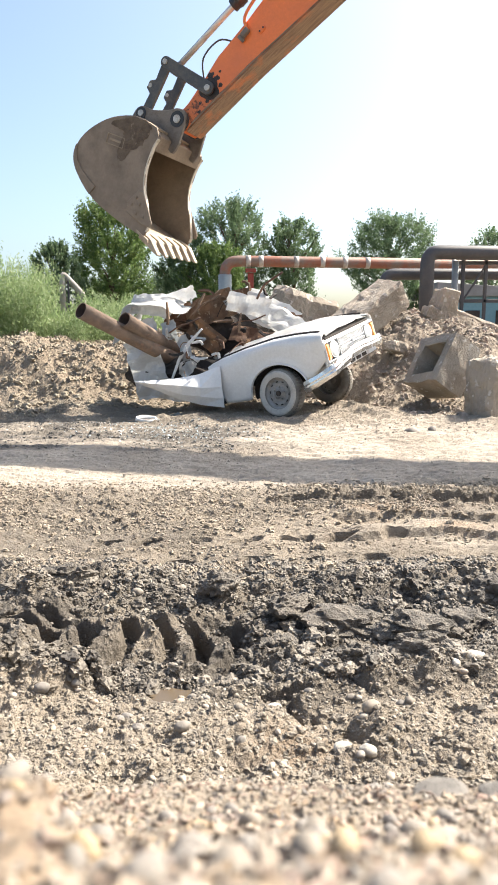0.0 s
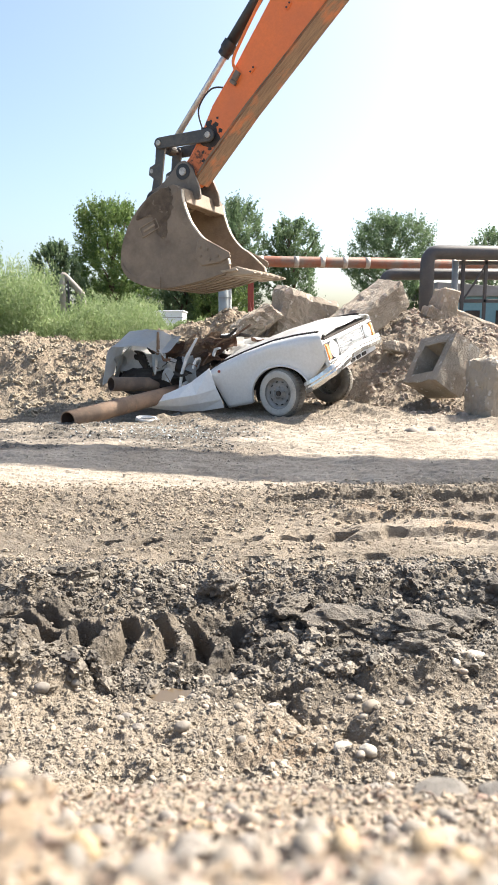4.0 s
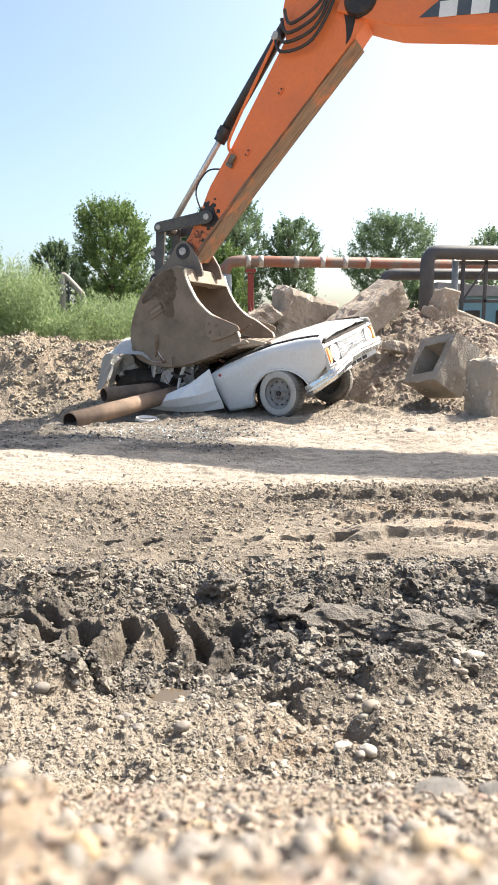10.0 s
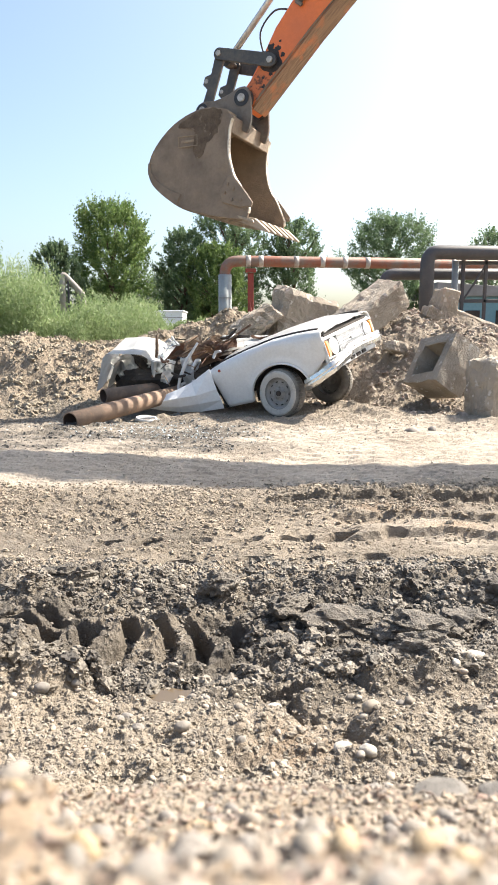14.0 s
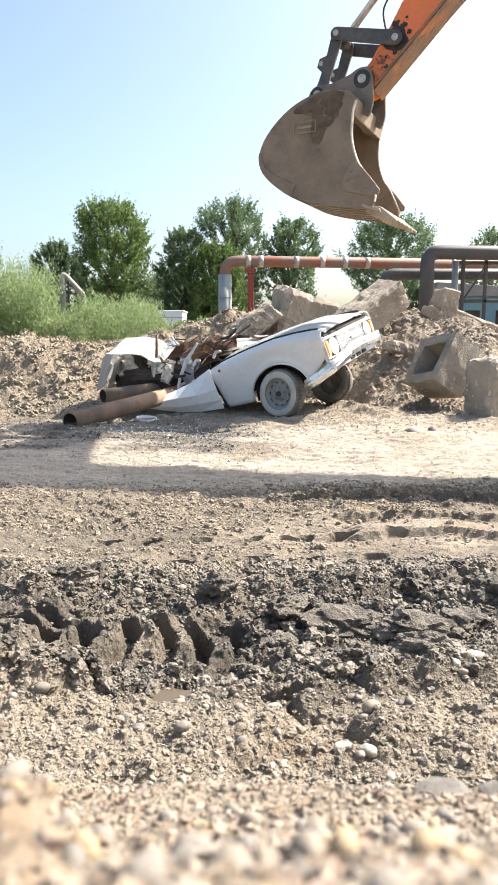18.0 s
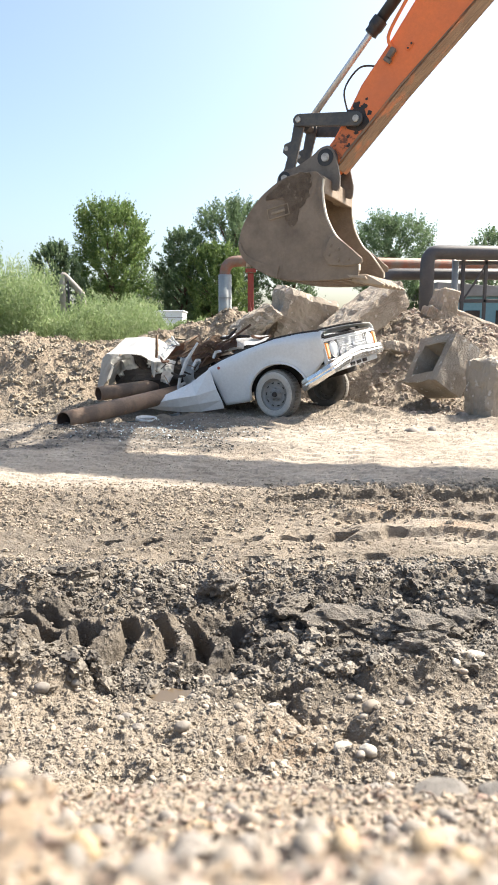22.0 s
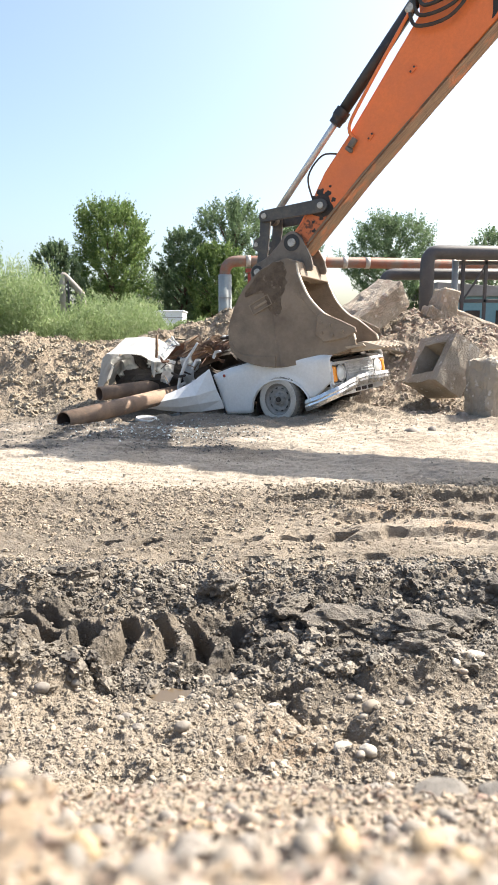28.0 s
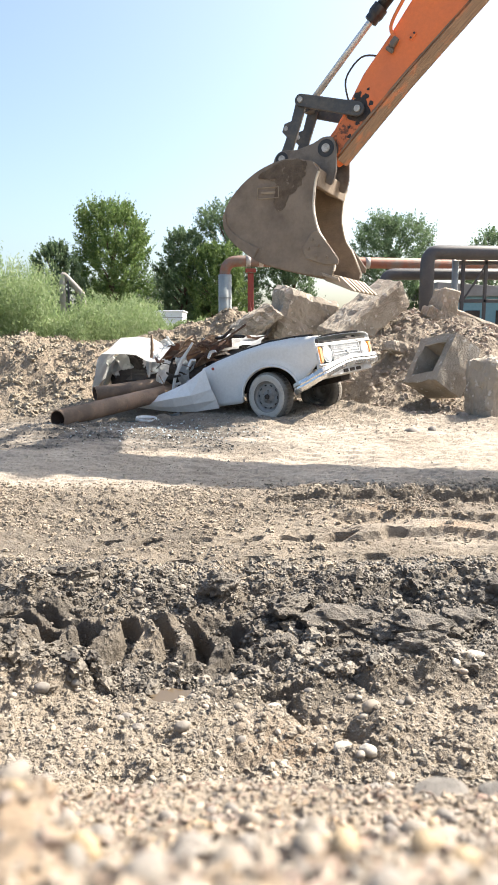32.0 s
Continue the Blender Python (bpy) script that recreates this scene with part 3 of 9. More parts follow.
    h += -0.06 * np.clip(0.55 + 2.2 * fractal(x * 14, y * 14, 62, 3), 0, 1) * np.exp(-((x - 0.20 + 0.9 * (y - 1.75) + 0.08 * fractal(x * 9, y * 9, 63, 3)) / 0.04) ** 4 - ((y - 1.75) / 0.16) ** 4) - 0.05 * np.exp(-((x - 0.10) / 0.09) ** 4 - ((y - 1.91) / 0.02) ** 2)
    # earth banks
    h += bank * (0.18 * fractal(x * 1.8, y * 1.8, 32, 4, 0.5) + crumble(x, y, 30, 3.2, 0.05, 2, 0.65) + crumble(x, y, 34, 9.0, 0.018, 2, 0.75)) * (1 - step(22, 34, y))
    # puddle bed
    h -= 0.035 * np.exp(-((x + 0.21) / 0.10) ** 2 - ((y - 1.94) / 0.035) ** 2)
    return h


def ground_sheet():
    """One sheet to the horizon, fine before the camera and coarse elsewhere."""
    ys = [-3000, -900, -300, -100, -40, -16, -7, -3, -1.2, -0.5, -0.15, 0.0, 0.05]
    y = 0.08
    while y < 16:
        ys.append(y)
        y += 0.011 * y if y < 0.7 else (0.0028 if 9.6 < y < 12.6 else 0.0040) * y
    while y < 3200:
        ys.append(y)
        y *= 1.12
    ys = np.array(ys)
    inner = np.linspace(-1, 1, 441)
    outer = np.concatenate([np.linspace(0.05, 2.2, 32), [2.6, 3.2, 4.5, 7, 12, 20, 50, 140, 400, 1200, 3500]])
    wide = 0.40 * np.clip(ys, 0.3, 60) + 0.12
    xs = np.concatenate([-(wide[:, None] + outer[::-1]), inner * wide[:, None], wide[:, None] + outer], axis=1)
    yy = np.repeat(ys[:, None], xs.shape[1], axis=1)
    zz = height(xs, yy)
    wet, dry, gravel, bank, rust = zones(xs, yy)
    rows, cols = xs.shape
    idx = np.arange(rows * cols).reshape(rows, cols)
    quads = np.stack([idx[:-1, :-1], idx[:-1, 1:], idx[1:, 1:], idx[1:, :-1]], -1).reshape(-1, 4)
    me = bpy.data.meshes.new("ground")
    me.vertices.add(rows * cols)
    me.vertices.foreach_set("co", np.stack([xs, yy, zz], -1).astype(np.float32).ravel())
    me.loops.add(quads.size)
    me.loops.foreach_set("vertex_index", quads.ravel().astype(np.int32))
    me.polygons.add(len(quads))
    me.polygons.foreach_set("loop_start", np.arange(0, quads.size, 4, dtype=np.int32))
    me.polygons.foreach_set("loop_total", np.full(len(quads), 4, dtype=np.int32))
    layer = me.color_attributes.new("soil", "FLOAT_COLOR", "POINT")
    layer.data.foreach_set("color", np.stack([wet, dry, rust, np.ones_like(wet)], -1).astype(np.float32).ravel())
    me.update(calc_edges=True)
    me.polygons.foreach_set("use_smooth", [False] * len(me.polygons))
    me.materials.append(SOIL)
    return tagged(new("ground", me), "churned building-site earth with dry tracks, wet mud and gravel", "ground", kind="structure")


ground = ground_sheet()


def ground_z(x, y):
    return float(height(np.array([float(x)]), np.array([float(y)]))[0])


# ---- loose bits ----
def ball(subdivisions=1):
    bm = bmesh.new()
    bmesh.ops.create_icosphere(bm, subdivisions=subdivisions + 1, radius=1.0)
    v = np.array([p.co[:] for p in bm.verts])
    f = np.array([[p.index for p in q.verts] for q in bm.faces])
    bm.free()
    return v, f


def chips(kinds, faces_cut, seed, corners=12):
    """Angular lumps: balls with flat faces knocked off."""
    bm = bmesh.new()
    bmesh.ops.create_icosphere(bm, subdivisions=1, radius=1.0)
    v0 = np.array([p.co[:] for p in bm.verts])
    f0 = np.array([[p.index for p in q.verts] for q in bm.faces])
    bm.free()
    if corners == 8:
        v0 = 0.75 * np.array([(a, b, c) for a in (-1, 1) for b in (-1, 1) for c in (-1, 1)], float)
        f0 = np.array([(0, 1, 3), (0, 3, 2), (4, 6, 7), (4, 7, 5), (0, 4, 5), (0, 5, 1), (2, 3, 7), (2, 7, 6), (0, 2, 6), (0, 6, 4), (1, 5, 7), (1, 7, 3)])
    local = np.random.default_rng(seed)
    made = []
    for k in range(kinds):
        v = v0 * (1 + 0.10 * local.normal(0, 1, (len(v0), 1)))
        for c in range(faces_cut):
            n = local.normal(0, 1, 3)
            n /= np.linalg.norm(n)
            over = np.maximum(v @ n - local.uniform(0.5, 0.8), 0)
            v = v - over[:, None] * n
        v = v * (1 + (0.30 if corners == 12 else 0.34) * local.normal(0, 1, (len(v0), 1))) + 0.12 * local.normal(0, 1, v0.shape)
        turn = np.linalg.qr(local.normal(0, 1, (3, 3)))[0]
        v = v @ (turn * np.sign(np.linalg.det(turn)))
        made.append(v)
    return np.array(made), f0


CHIPS = chips(60, 4, 5)
SHARDS = chips(60, 3, 6, 8)


def rough_lumps(kinds, seed, detail, jitter):
    """Clods of earth: dented, knobbly and crumbly, no two sides alike."""
    v0, f0 = ball(detail)
    local = np.random.default_rng(seed)
    made = []
    for k in range(kinds):
        shift = Vector((k * 7.7, k * 3.1, seed))
        v = np.array([p * (1 + 0.5 * noise.fractal(Vector(p) * 1.4 + shift, 0.7, 2.0, 3) + 0.30 * noise.noise(Vector(p) * 3.4 + shift)) for p in v0])
        made.append(v * (1 + jitter * local.normal(0, 1, (len(v0), 1))) + 0.6 * jitter * local.normal(0, 1, v0.shape))
    return np.array(made), f0


LUMPS = rough_lumps(40, 9, 2, 0.055)
CRUMBLY = rough_lumps(48, 11, 1, 0.12)


def scatter(name, x, y, size, mat, label, category, squash=(0.5, 0.9), sink=0.3, rough=0.22, detail=1, z=None):
    """Loose bits, one joined mesh: each its own size, turn and lumpiness."""
    v0, f0 = ball(detail)
    n, k = len(x), len(v0)
    shapes = v0[None]
    if rough > 0.12:
        kit = LUMPS if rough > 0.45 else CRUMBLY if rough > 0.35 else SHARDS if rough > 0.25 else CHIPS
        shapes, f0 = kit[0][rng.integers(0, len(kit[0]), n)], kit[1]
        k = shapes.shape[1]
    if z is None:
        z = height(x, y)
    a = rng.uniform(0, 2 * np.pi, n)
    tilt = rng.normal(0, 0.35, n)
    s = np.stack([size * rng.uniform(0.8, 1.35, n), size * rng.uniform(0.65, 1.0, n), size * rng.uniform(*squash, n)], -1)
    v = shapes * (1 + (rough if rough < 0.12 else 0.05) * rng.normal(0, 1, (n, k, 1))) * s[:, None, :]
    ct, st = np.cos(tilt)[:, None], np.sin(tilt)[:, None]
    vy, vz = v[..., 1] * ct - v[..., 2] * st, v[..., 1] * st + v[..., 2] * ct
    ca, sa = np.cos(a)[:, None], np.sin(a)[:, None]
    px, py = v[..., 0] * ca - vy * sa, v[..., 0] * sa + vy * ca
    out = np.stack([px + x[:, None], py + y[:, None], vz + (z + s[:, 2] * (1 - 2 * sink))[:, None]], -1).reshape(-1, 3)
    faces = (f0[None] + (np.arange(n) * k)[:, None, None]).reshape(-1, 3)
    me = bpy.data.meshes.new(name)
    me.vertices.add(len(out))
    me.vertices.foreach_set("co", out.astype(np.float32).ravel())
    me.loops.add(faces.size)
    me.loops.foreach_set("vertex_index", faces.ravel().astype(np.int32))
    me.polygons.add(len(faces))
    me.polygons.foreach_set("loop_start", np.arange(0, faces.size, 3, dtype=np.int32))
    me.polygons.foreach_set("loop_total", np.full(len(faces), 3, dtype=np.int32))
    me.update(calc_edges=True)
    me.polygons.foreach_set("use_smooth", [rough < 0.12] * len(me.polygons))
    me.materials.append(mat)
    return tagged(new(name, me), label, category, kind="stuff")


def spread(n, y0, y1, side=0.40, power=1.0):
    y = y0 + (y1 - y0) * rng.random(n) ** power
    x = rng.uniform(-1, 1, n) * (side * y + 0.05)
    return x, y


def sizes(n, small, big):
    return small * (big / small) ** (rng.random(n) ** 2.2)


x, y = spread(300, 1.28, 2.02)
scatter("gravel", x, y, sizes(len(x), 0.004, 0.015), PEBBLE, "mixed pale and grey pebbles in the gravel bank", "gravel", (0.45, 0.75), 0.42, 0.07)
x, y = spread(7000, 1.26, 2.06)
scatter("gravel_crumbs", x, y, sizes(len(x), 0.0022, 0.010), CRUMB, "dry crumbs of clay between the pebbles", "gravel", (0.5, 0.9), 0.48, 0.22)
x, y = spread(12000, 0.10, 1.0, 0.42)
keep = np.abs(x / y + 0.37) > rng.uniform(0.0, 0.05, len(x))
x, y = x[keep], y[keep]
scatter("foreground_gravel", x, y, sizes(len(x), 0.0012, 0.0055), NEAR_PEBBLE, "sunlit coloured pebbles right before the camera", "gravel", (0.5, 0.9), 0.25, 0.3)
def clustered(n, y0, y1, seed, how):
    """Spots that crowd where how(x, y) is high, in patches."""
    x, y = spread(n, y0, y1)
    keep = how(x, y) * (0.75 + 1.4 * fractal(x * 2.6, y * 3.4, seed, 3)) > rng.uniform(0.0, 1.0, len(x))
    return x[keep], y[keep]


x, y = clustered(1500, 1.98, 3.12, 56, lambda x, y: 0.8 - 0.8 * print_bed(x, y))
scatter("mud_clods", x, y, sizes(len(x), 0.013, 0.036), WET_CLOD, "knobbly clods of churned dark mud", "clods", (0.5, 0.85), 0.48, 0.5)
x, y = clustered(9000, 1.95, 3.15, 58, lambda x, y: 0.9 - 0.7 * print_bed(x, y))
scatter("mud_clods", x, y, sizes(len(x), 0.005, 0.016), WET_CLOD, "small crumbly clods of churned dark mud", "clods", (0.55, 0.95), 0.45, 0.4)
x, y = clustered(900, 2.95, 5.0, 57, loose)
scatter("dry_clods", x, y, sizes(len(x), 0.012, 0.030), CLOD, "knobbly clods of half dry brown earth", "clods", (0.45, 0.8), 0.48, 0.5)
x, y = clustered(16000, 2.9, 5.0, 59, lambda x, y: 0.08 + loose(x, y))
scatter("dry_clods", x, y, sizes(len(x), 0.005, 0.015), CLOD, "small crumbly clods of half dry brown earth", "clods", (0.5, 0.9), 0.45, 0.4)
x, y = spread(2600, 1.26, 2.04)
scatter("clay_lumps", x, y, sizes(len(x), 0.004, 0.013), CRUMB, "lumps of dry clay in the gravel bank", "clods", (0.5, 0.9), 0.45, 0.4)
x, y = spread(10000, 1.94, 3.15)
keep = (fractal(x * 3.5, y * 4.5, 55, 3) > rng.uniform(-0.5, 0.25, len(x))) & (print_bed(x, y) < rng.uniform(0.3, 1.3, len(x)))
scatter("mud_crumbs", x[keep], y[keep], sizes(keep.sum(), 0.0024, 0.012), WET_CLOD, "crumbs of churned grey-brown mud", "clods", (0.5, 0.9), 0.5, 0.22)
x, y = spread(18000, 2.9, 5.0)
keep = loose(x, y) * (0.75 + 1.2 * fractal(x * 3.3, y * 4.0, 14, 3)) > rng.uniform(0.0, 1.0, len(x))
scatter("dry_crumbs", x[keep], y[keep], sizes(keep.sum(), 0.003, 0.013), CLOD, "half dry brown crumbs on the ground", "clods", (0.5, 0.9), 0.5, 0.22)
x, y = spread(17000, 4.6, 10.4)
keep = (zones(x, y)[0] < 0.35) & (rng.random(len(x)) < np.clip(0.08 + 1.0 * step(6.8, 8.4, y) + 0.6 * fractal(x, y, 71, 3), 0.04, 1))
scatter("track_crumbs", x[keep], y[keep], sizes(keep.sum(), 0.0035, 0.014), DRY_CRUMB, "dry crumbs of earth on the driven track", "clods", (0.6, 1.0), 0.38, 0.3)
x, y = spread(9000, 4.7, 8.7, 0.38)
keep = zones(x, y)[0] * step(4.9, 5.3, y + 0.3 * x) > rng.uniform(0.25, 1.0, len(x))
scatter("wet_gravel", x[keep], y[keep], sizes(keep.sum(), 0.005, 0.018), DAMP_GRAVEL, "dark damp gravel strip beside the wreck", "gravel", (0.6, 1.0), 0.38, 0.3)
x = rng.uniform(-5.8, 0.2, 1500)
y = bank_foot(x) + rng.uniform(-0.5, 2.2, len(x))
scatter("bank_lumps", x, y, sizes(len(x), 0.02, 0.065), BERM_CLOD, "large knobbly lumps of earth on the dug bank", "clods", (0.6, 1.0), 0.46, 0.4)
x = rng.uniform(0.2, 6.5, 1100)
y = bank_foot(x) + rng.uniform(-0.7, 4.0, len(x))
scatter("heap_lumps", x, y, sizes(len(x), 0.02, 0.065), RUBBLE_CLOD, "large knobbly lumps of earth on the rubble heap", "clods", (0.6, 1.0), 0.46, 0.4)
x = rng.uniform(-5.8, 0.2, 7000)
y = bank_foot(x) + rng.uniform(-0.4, 2.4, len(x))
scatter("bank_clods", x, y, sizes(len(x), 0.006, 0.028), BERM_CLOD, "lumps of brown earth on the dug bank", "clods", (0.7, 1.1), 0.38, 0.22)
x = rng.uniform(0.2, 6.5, 7000)
y = bank_foot(x) + rng.uniform(-0.6, 4.2, len(x))
scatter("heap_clods", x, y, sizes(len(x), 0.008, 0.038), RUBBLE_CLOD, "grey-brown lumps and broken concrete bits on the heap", "clods", (0.7, 1.1), 0.38, 0.22)


x, y = rng.normal(-1.0, 0.55, 900), rng.normal(7.75, 0.45, 900)
scatter("glass_crumbs", x, y, sizes(len(x), 0.004, 0.013), GLASS, "pale crumbs of broken car glass on the ground", "glass", (0.4, 0.9), 0.2, 0.3)


def puddle():
    n = 26
    a = np.linspace(0, 2 * np.pi, n, endpoint=False)
    r = 1 + 0.25 * np.sin(3 * a + 1) + 0.12 * np.sin(7 * a)
    v = [(-0.21, 1.94, 0)] + [(-0.21 + 0.13 * q * math.cos(b), 1.94 + 0.05 * q * math.sin(b), 0) for q, b in zip(r, a)]
    ob = mesh_part("puddle", v, [(0, i + 1, (i + 1) % n + 1) for i in range(n)], PUDDLE)
    ob.location.z = float(height(np.array([-0.21]), np.array([1.94]))[0]) + 0.024
    tagged(ob, "small puddle of brown water in the mud", "puddle", kind="structure")


puddle()


# ---- broken concrete on the heap ----
def broken_slab(name, size, m, label, cuts=4, rough=0.05, seed=0, group="broken concrete"):
    """A block of old concrete with chipped edges and a lumpy face."""
    bm = bmesh.new()
    bmesh.ops.create_cube(bm, size=1.0, matrix=Matrix.Diagonal((*size, 1)))
    bmesh.ops.bevel(bm, geom=bm.edges[:], offset=min(size) * 0.10, segments=1, affect="EDGES")
    bmesh.ops.subdivide_edges(bm, edges=[e for e in bm.edges if e.calc_length() > min(size) * 0.3], cuts=cuts * 3, use_grid_fill=True)
    for v in bm.verts:
        p = v.co * 2.2 + Vector((seed * 7.1, seed * 3.7, 0))
        v.co += v.co.normalized() * rough * (noise.fractal(p, 0.8, 2.0, 4) + 0.6 * noise.noise(p * 3.1))
        v.co += 0.5 * rough * noise.noise_vector(p * 2.0) + 0.38 * rough * noise.noise_vector(p * 7.0) + 0.22 * rough * noise.noise_vector(p * 17.0)
    ob = part(name, bm, CONCRETE)
    ob.matrix_basis = m
    return tagged(ob, label, "concrete block", group)


broken_slab("concrete_slab", (1.6, 0.62, 0.52), pose(1.98, 12.0, 1.36, 12, -34, 26), "long broken concrete beam leaning on the rubble heap", 5, 0.038, 1)
broken_slab("concrete_slab", (1.02, 0.85, 0.95), pose(0.90, 12.4, 1.30, 8, 14, 20), "large brown concrete lump on the heap behind the car", 4, 0.05, 2)
broken_slab("concrete_slab", (0.80, 0.6, 0.34), pose(0.10, 11.9, 1.24, 0, -38, 12), "broken concrete lump lying tilted on the heap", 4, 0.08, 3)
broken_slab("concrete_slab", (0.42, 0.34, 0.62), pose(3.52, 12.6, 1.55, 5, 10, 25), "upright weathered concrete boulder on top of the heap", 4, 0.035, 4)
broken_slab("concrete_slab", (2.4, 0.9, 0.3), pose(4.75, 13.2, 1.02, 6, 18, 12), "flat pale concrete slab on the back of the heap", 4, 0.05, 5)
broken_slab("concrete_slab", (0.55, 0.5, 0.8), pose(3.12, 8.75, 0.36, 0, 5, 24), "cracked concrete block standing at the foot of the heap", 4, 0.05, 6)
broken_slab("concrete_slab", (0.34, 0.28, 0.16), pose(2.36, 11.2, 0.85, 0, 10, 40), "small brown concrete chunk half buried in the heap", 3, 0.04, 7)
broken_slab("concrete_slab", (0.3, 0.3, 0.22), pose(3.25, 12.4, 1.42, 0, 20, 10), "small brown concrete chunk beside the boulder", 3, 0.04, 8)


def hollow_block():
    """A concrete trough tipped on its side: a thick box open on one face."""
    w, d, h, t = 0.752, 0.48, 0.737, 0.14
    bm = bmesh.new()
    for size, c in (((t, d, h), (-w / 2 + t / 2, 0, 0)), ((t, d, h), (w / 2 - t / 2, 0, 0)), ((w - 2 * t, d, t), (0, 0, -h / 2 + t / 2)), ((w - 2 * t, d, t), (0, 0, h / 2 - t / 2)), ((w - 2 * t, t, h - 2 * t), (0, d / 2 - t / 2, 0))):
        box(size, c, 0.0, None, bm)
    bmesh.ops.remove_doubles(bm, verts=bm.verts, dist=0.002)
    bmesh.ops.subdivide_edges(bm, edges=bm.edges[:], cuts=3, use_grid_fill=True)
    for v in bm.verts:
        v.co += 0.028 * noise.noise_vector(v.co * 4.0) + 0.012 * noise.noise_vector(v.co * 13.0)
    ob = part("concrete_trough", bm, CONCRETE)
    return tagged(ob, "hollow rectangular concrete block tipped over on the heap", "concrete block", "broken concrete")


trough = hollow_block()
trough.matrix_basis = pose(2.695, 9.652, 0.615, 150.4, -174.4, 113.1)


# ---- pipeline behind the heap ----
def elbow(a, b, c, r, n=7):
    """The way from a round the corner b to c, with a rounded bend of radius r."""
    a, b, c = Vector(a), Vector(b), Vector(c)
    p, q = b + (a - b).normalized() * r, b + (c - b).normalized() * r
    return [a] + [(1 - s) ** 2 * p + 2 * s * (1 - s) * b + s * s * q for s in (k / (n - 1) for k in range(n))] + [c]


rust_line = thing("pipeline", pose(0, 0, 0), "rusty red overhead pipe with pale bands and a grey-clad riser", "pipeline")
part("pipe_run", tube(elbow((-0.72, 21, 2.75), (-0.72, 21, 3.2), (10.0, 22.5, 3.2), 0.4), 0.165, 14), RED_PIPE, rust_line, smooth=True)
part("riser", tube([(-0.72, 21, -0.2), (-0.72, 21, 2.8)], 0.2, 14), CLAD, rust_line, "grey metal-clad vertical pipe", smooth=True)
for k in range(3):
    part("clad_seam", tube([(-0.72, 21, 0.6 + 0.75 * k), (-0.72, 21, 0.63 + 0.75 * k)], 0.21, 14), CLAD, rust_line)
for bx in (-0.1, 0.28, 1.35, 2.15, 2.85, 3.55, 5.4, 6.3):
    f = (bx + 0.72) / 10.72
    p = Vector((bx, 21 + 1.5 * f, 3.2))
    part("pipe_band", tube([p, p + Vector((0.14, 0.02, 0))], 0.172, 14), BAND, rust_line, "pale wrapped band", smooth=True)
support = thing("pipe_support", pose(0.05, 21.1, 0), "dark red steel post under the overhead pipe", "post")
part("post", box((0.18, 0.14, 3.0), (0, 0, 1.35), 0.01), RED_POST, support)
part("saddle", box((0.32, 0.3, 0.1), (0, 0, 2.93), 0.01), RED_POST, support)
part("brace", tube([(-0.06, 0, 2.2), (0.16, -0.4, 0.6)], 0.03, 8), RED_POST, support)

black_line = thing("pipeline", pose(0, 0, 0), "thick black pipe that bends down behind the rubble", "pipeline")
part("pipe_run", tube(elbow((5.07, 20, 0.0), (5.07, 20, 3.34), (14.0, 20.6, 3.3), 0.32), 0.2, 16), RACK, black_line, smooth=True)
low_line = thing("pipeline", pose(0, 0, 0), "lower black pipe running behind the thick one", "pipeline")
part("pipe_run", tube(elbow((3.98, 20.6, 0.0), (3.98, 20.6, 2.78), (14.0, 21.2, 2.82), 0.3), 0.165, 16), RACK, low_line, smooth=True)
rack = thing("pipe_rack", pose(0, 0, 0), "dark steel frame that carries the black pipes", "pipe rack")
for px, py, w in ((6.2, 20.35, 0.1), (6.86, 20.35, 0.09), (7.6, 20.35, 0.09)):
    part("post", box((w, w, 3.3), (px, py, 1.6), 0.008), RACK, rack)
part("beam", box((1.9, 0.09, 0.1), (6.95, 20.35, 2.0), 0.008), RACK, rack)
part("beam", box((1.9, 0.09, 0.1), (6.95, 20.35, 3.08), 0.008), RACK, rack)
part("brace", tube([(6.22, 20.33, 2.0), (6.84, 20.33, 3.0)], 0.03, 8), RACK, rack)
part("brace", tube([(6.22, 20.33, 2.05), (6.6, 20.33, 2.55)], 0.02, 8), RACK, rack)
grey_post = thing("pipe_support", pose(5.93, 20.2, 0), "pale grey round post before the pipe rack", "post")
part("post", tube([(0, 0, 0), (0, 0, 3.12)], 0.095, 12), CLAD, grey_post, smooth=True)

# ---- far buildings ----
hall = thing("building", pose(16.4, 46, 0), "low blue-green building with a grey roof far behind", "building")
part("wall", box((9.0, 6.0, 3.3), (0, 0, 1.65), 0.02), BLUE_WALL, hall)
part("roof", prism([(-4.9, 3.3), (4.9, 3.3), (4.9, 3.5), (-4.9, 4.15)], -3.3, 3.3, 0.02), ROOF, hall)
for k in range(3):
    part("window", box((0.9, 0.08, 0.9), (-2.6 + 1.9 * k, -3.03, 2.0), 0.02), DARK, hall)
shed = thing("shed", pose(-3.95, 34, 0), "small pale white box trailer behind the weeds", "trailer")
part("body", box((1.62, 2.2, 1.5), (0, 0, 1.35), 0.03), SHED_WHITE, shed)
part("roof", box((1.74, 2.3, 0.07), (0, 0, 2.1), 0.02), SHED_WHITE, shed)
part("panel_line", box((1.64, 2.22, 0.03), (0, 0, 1.8), 0.0), ROOF, shed)
part("base", box((1.3, 1.9, 0.62), (0, 0, 0.3), 0.02), RACK, shed)
canopy = thing("canopy", pose(-6.1, 33.2, 0), "long pale flat roof edge seen over the weeds", "canopy")
part("roof", box((3.3, 2.0, 0.12), (0, 0, 1.95), 0.02), SHED_WHITE, canopy)
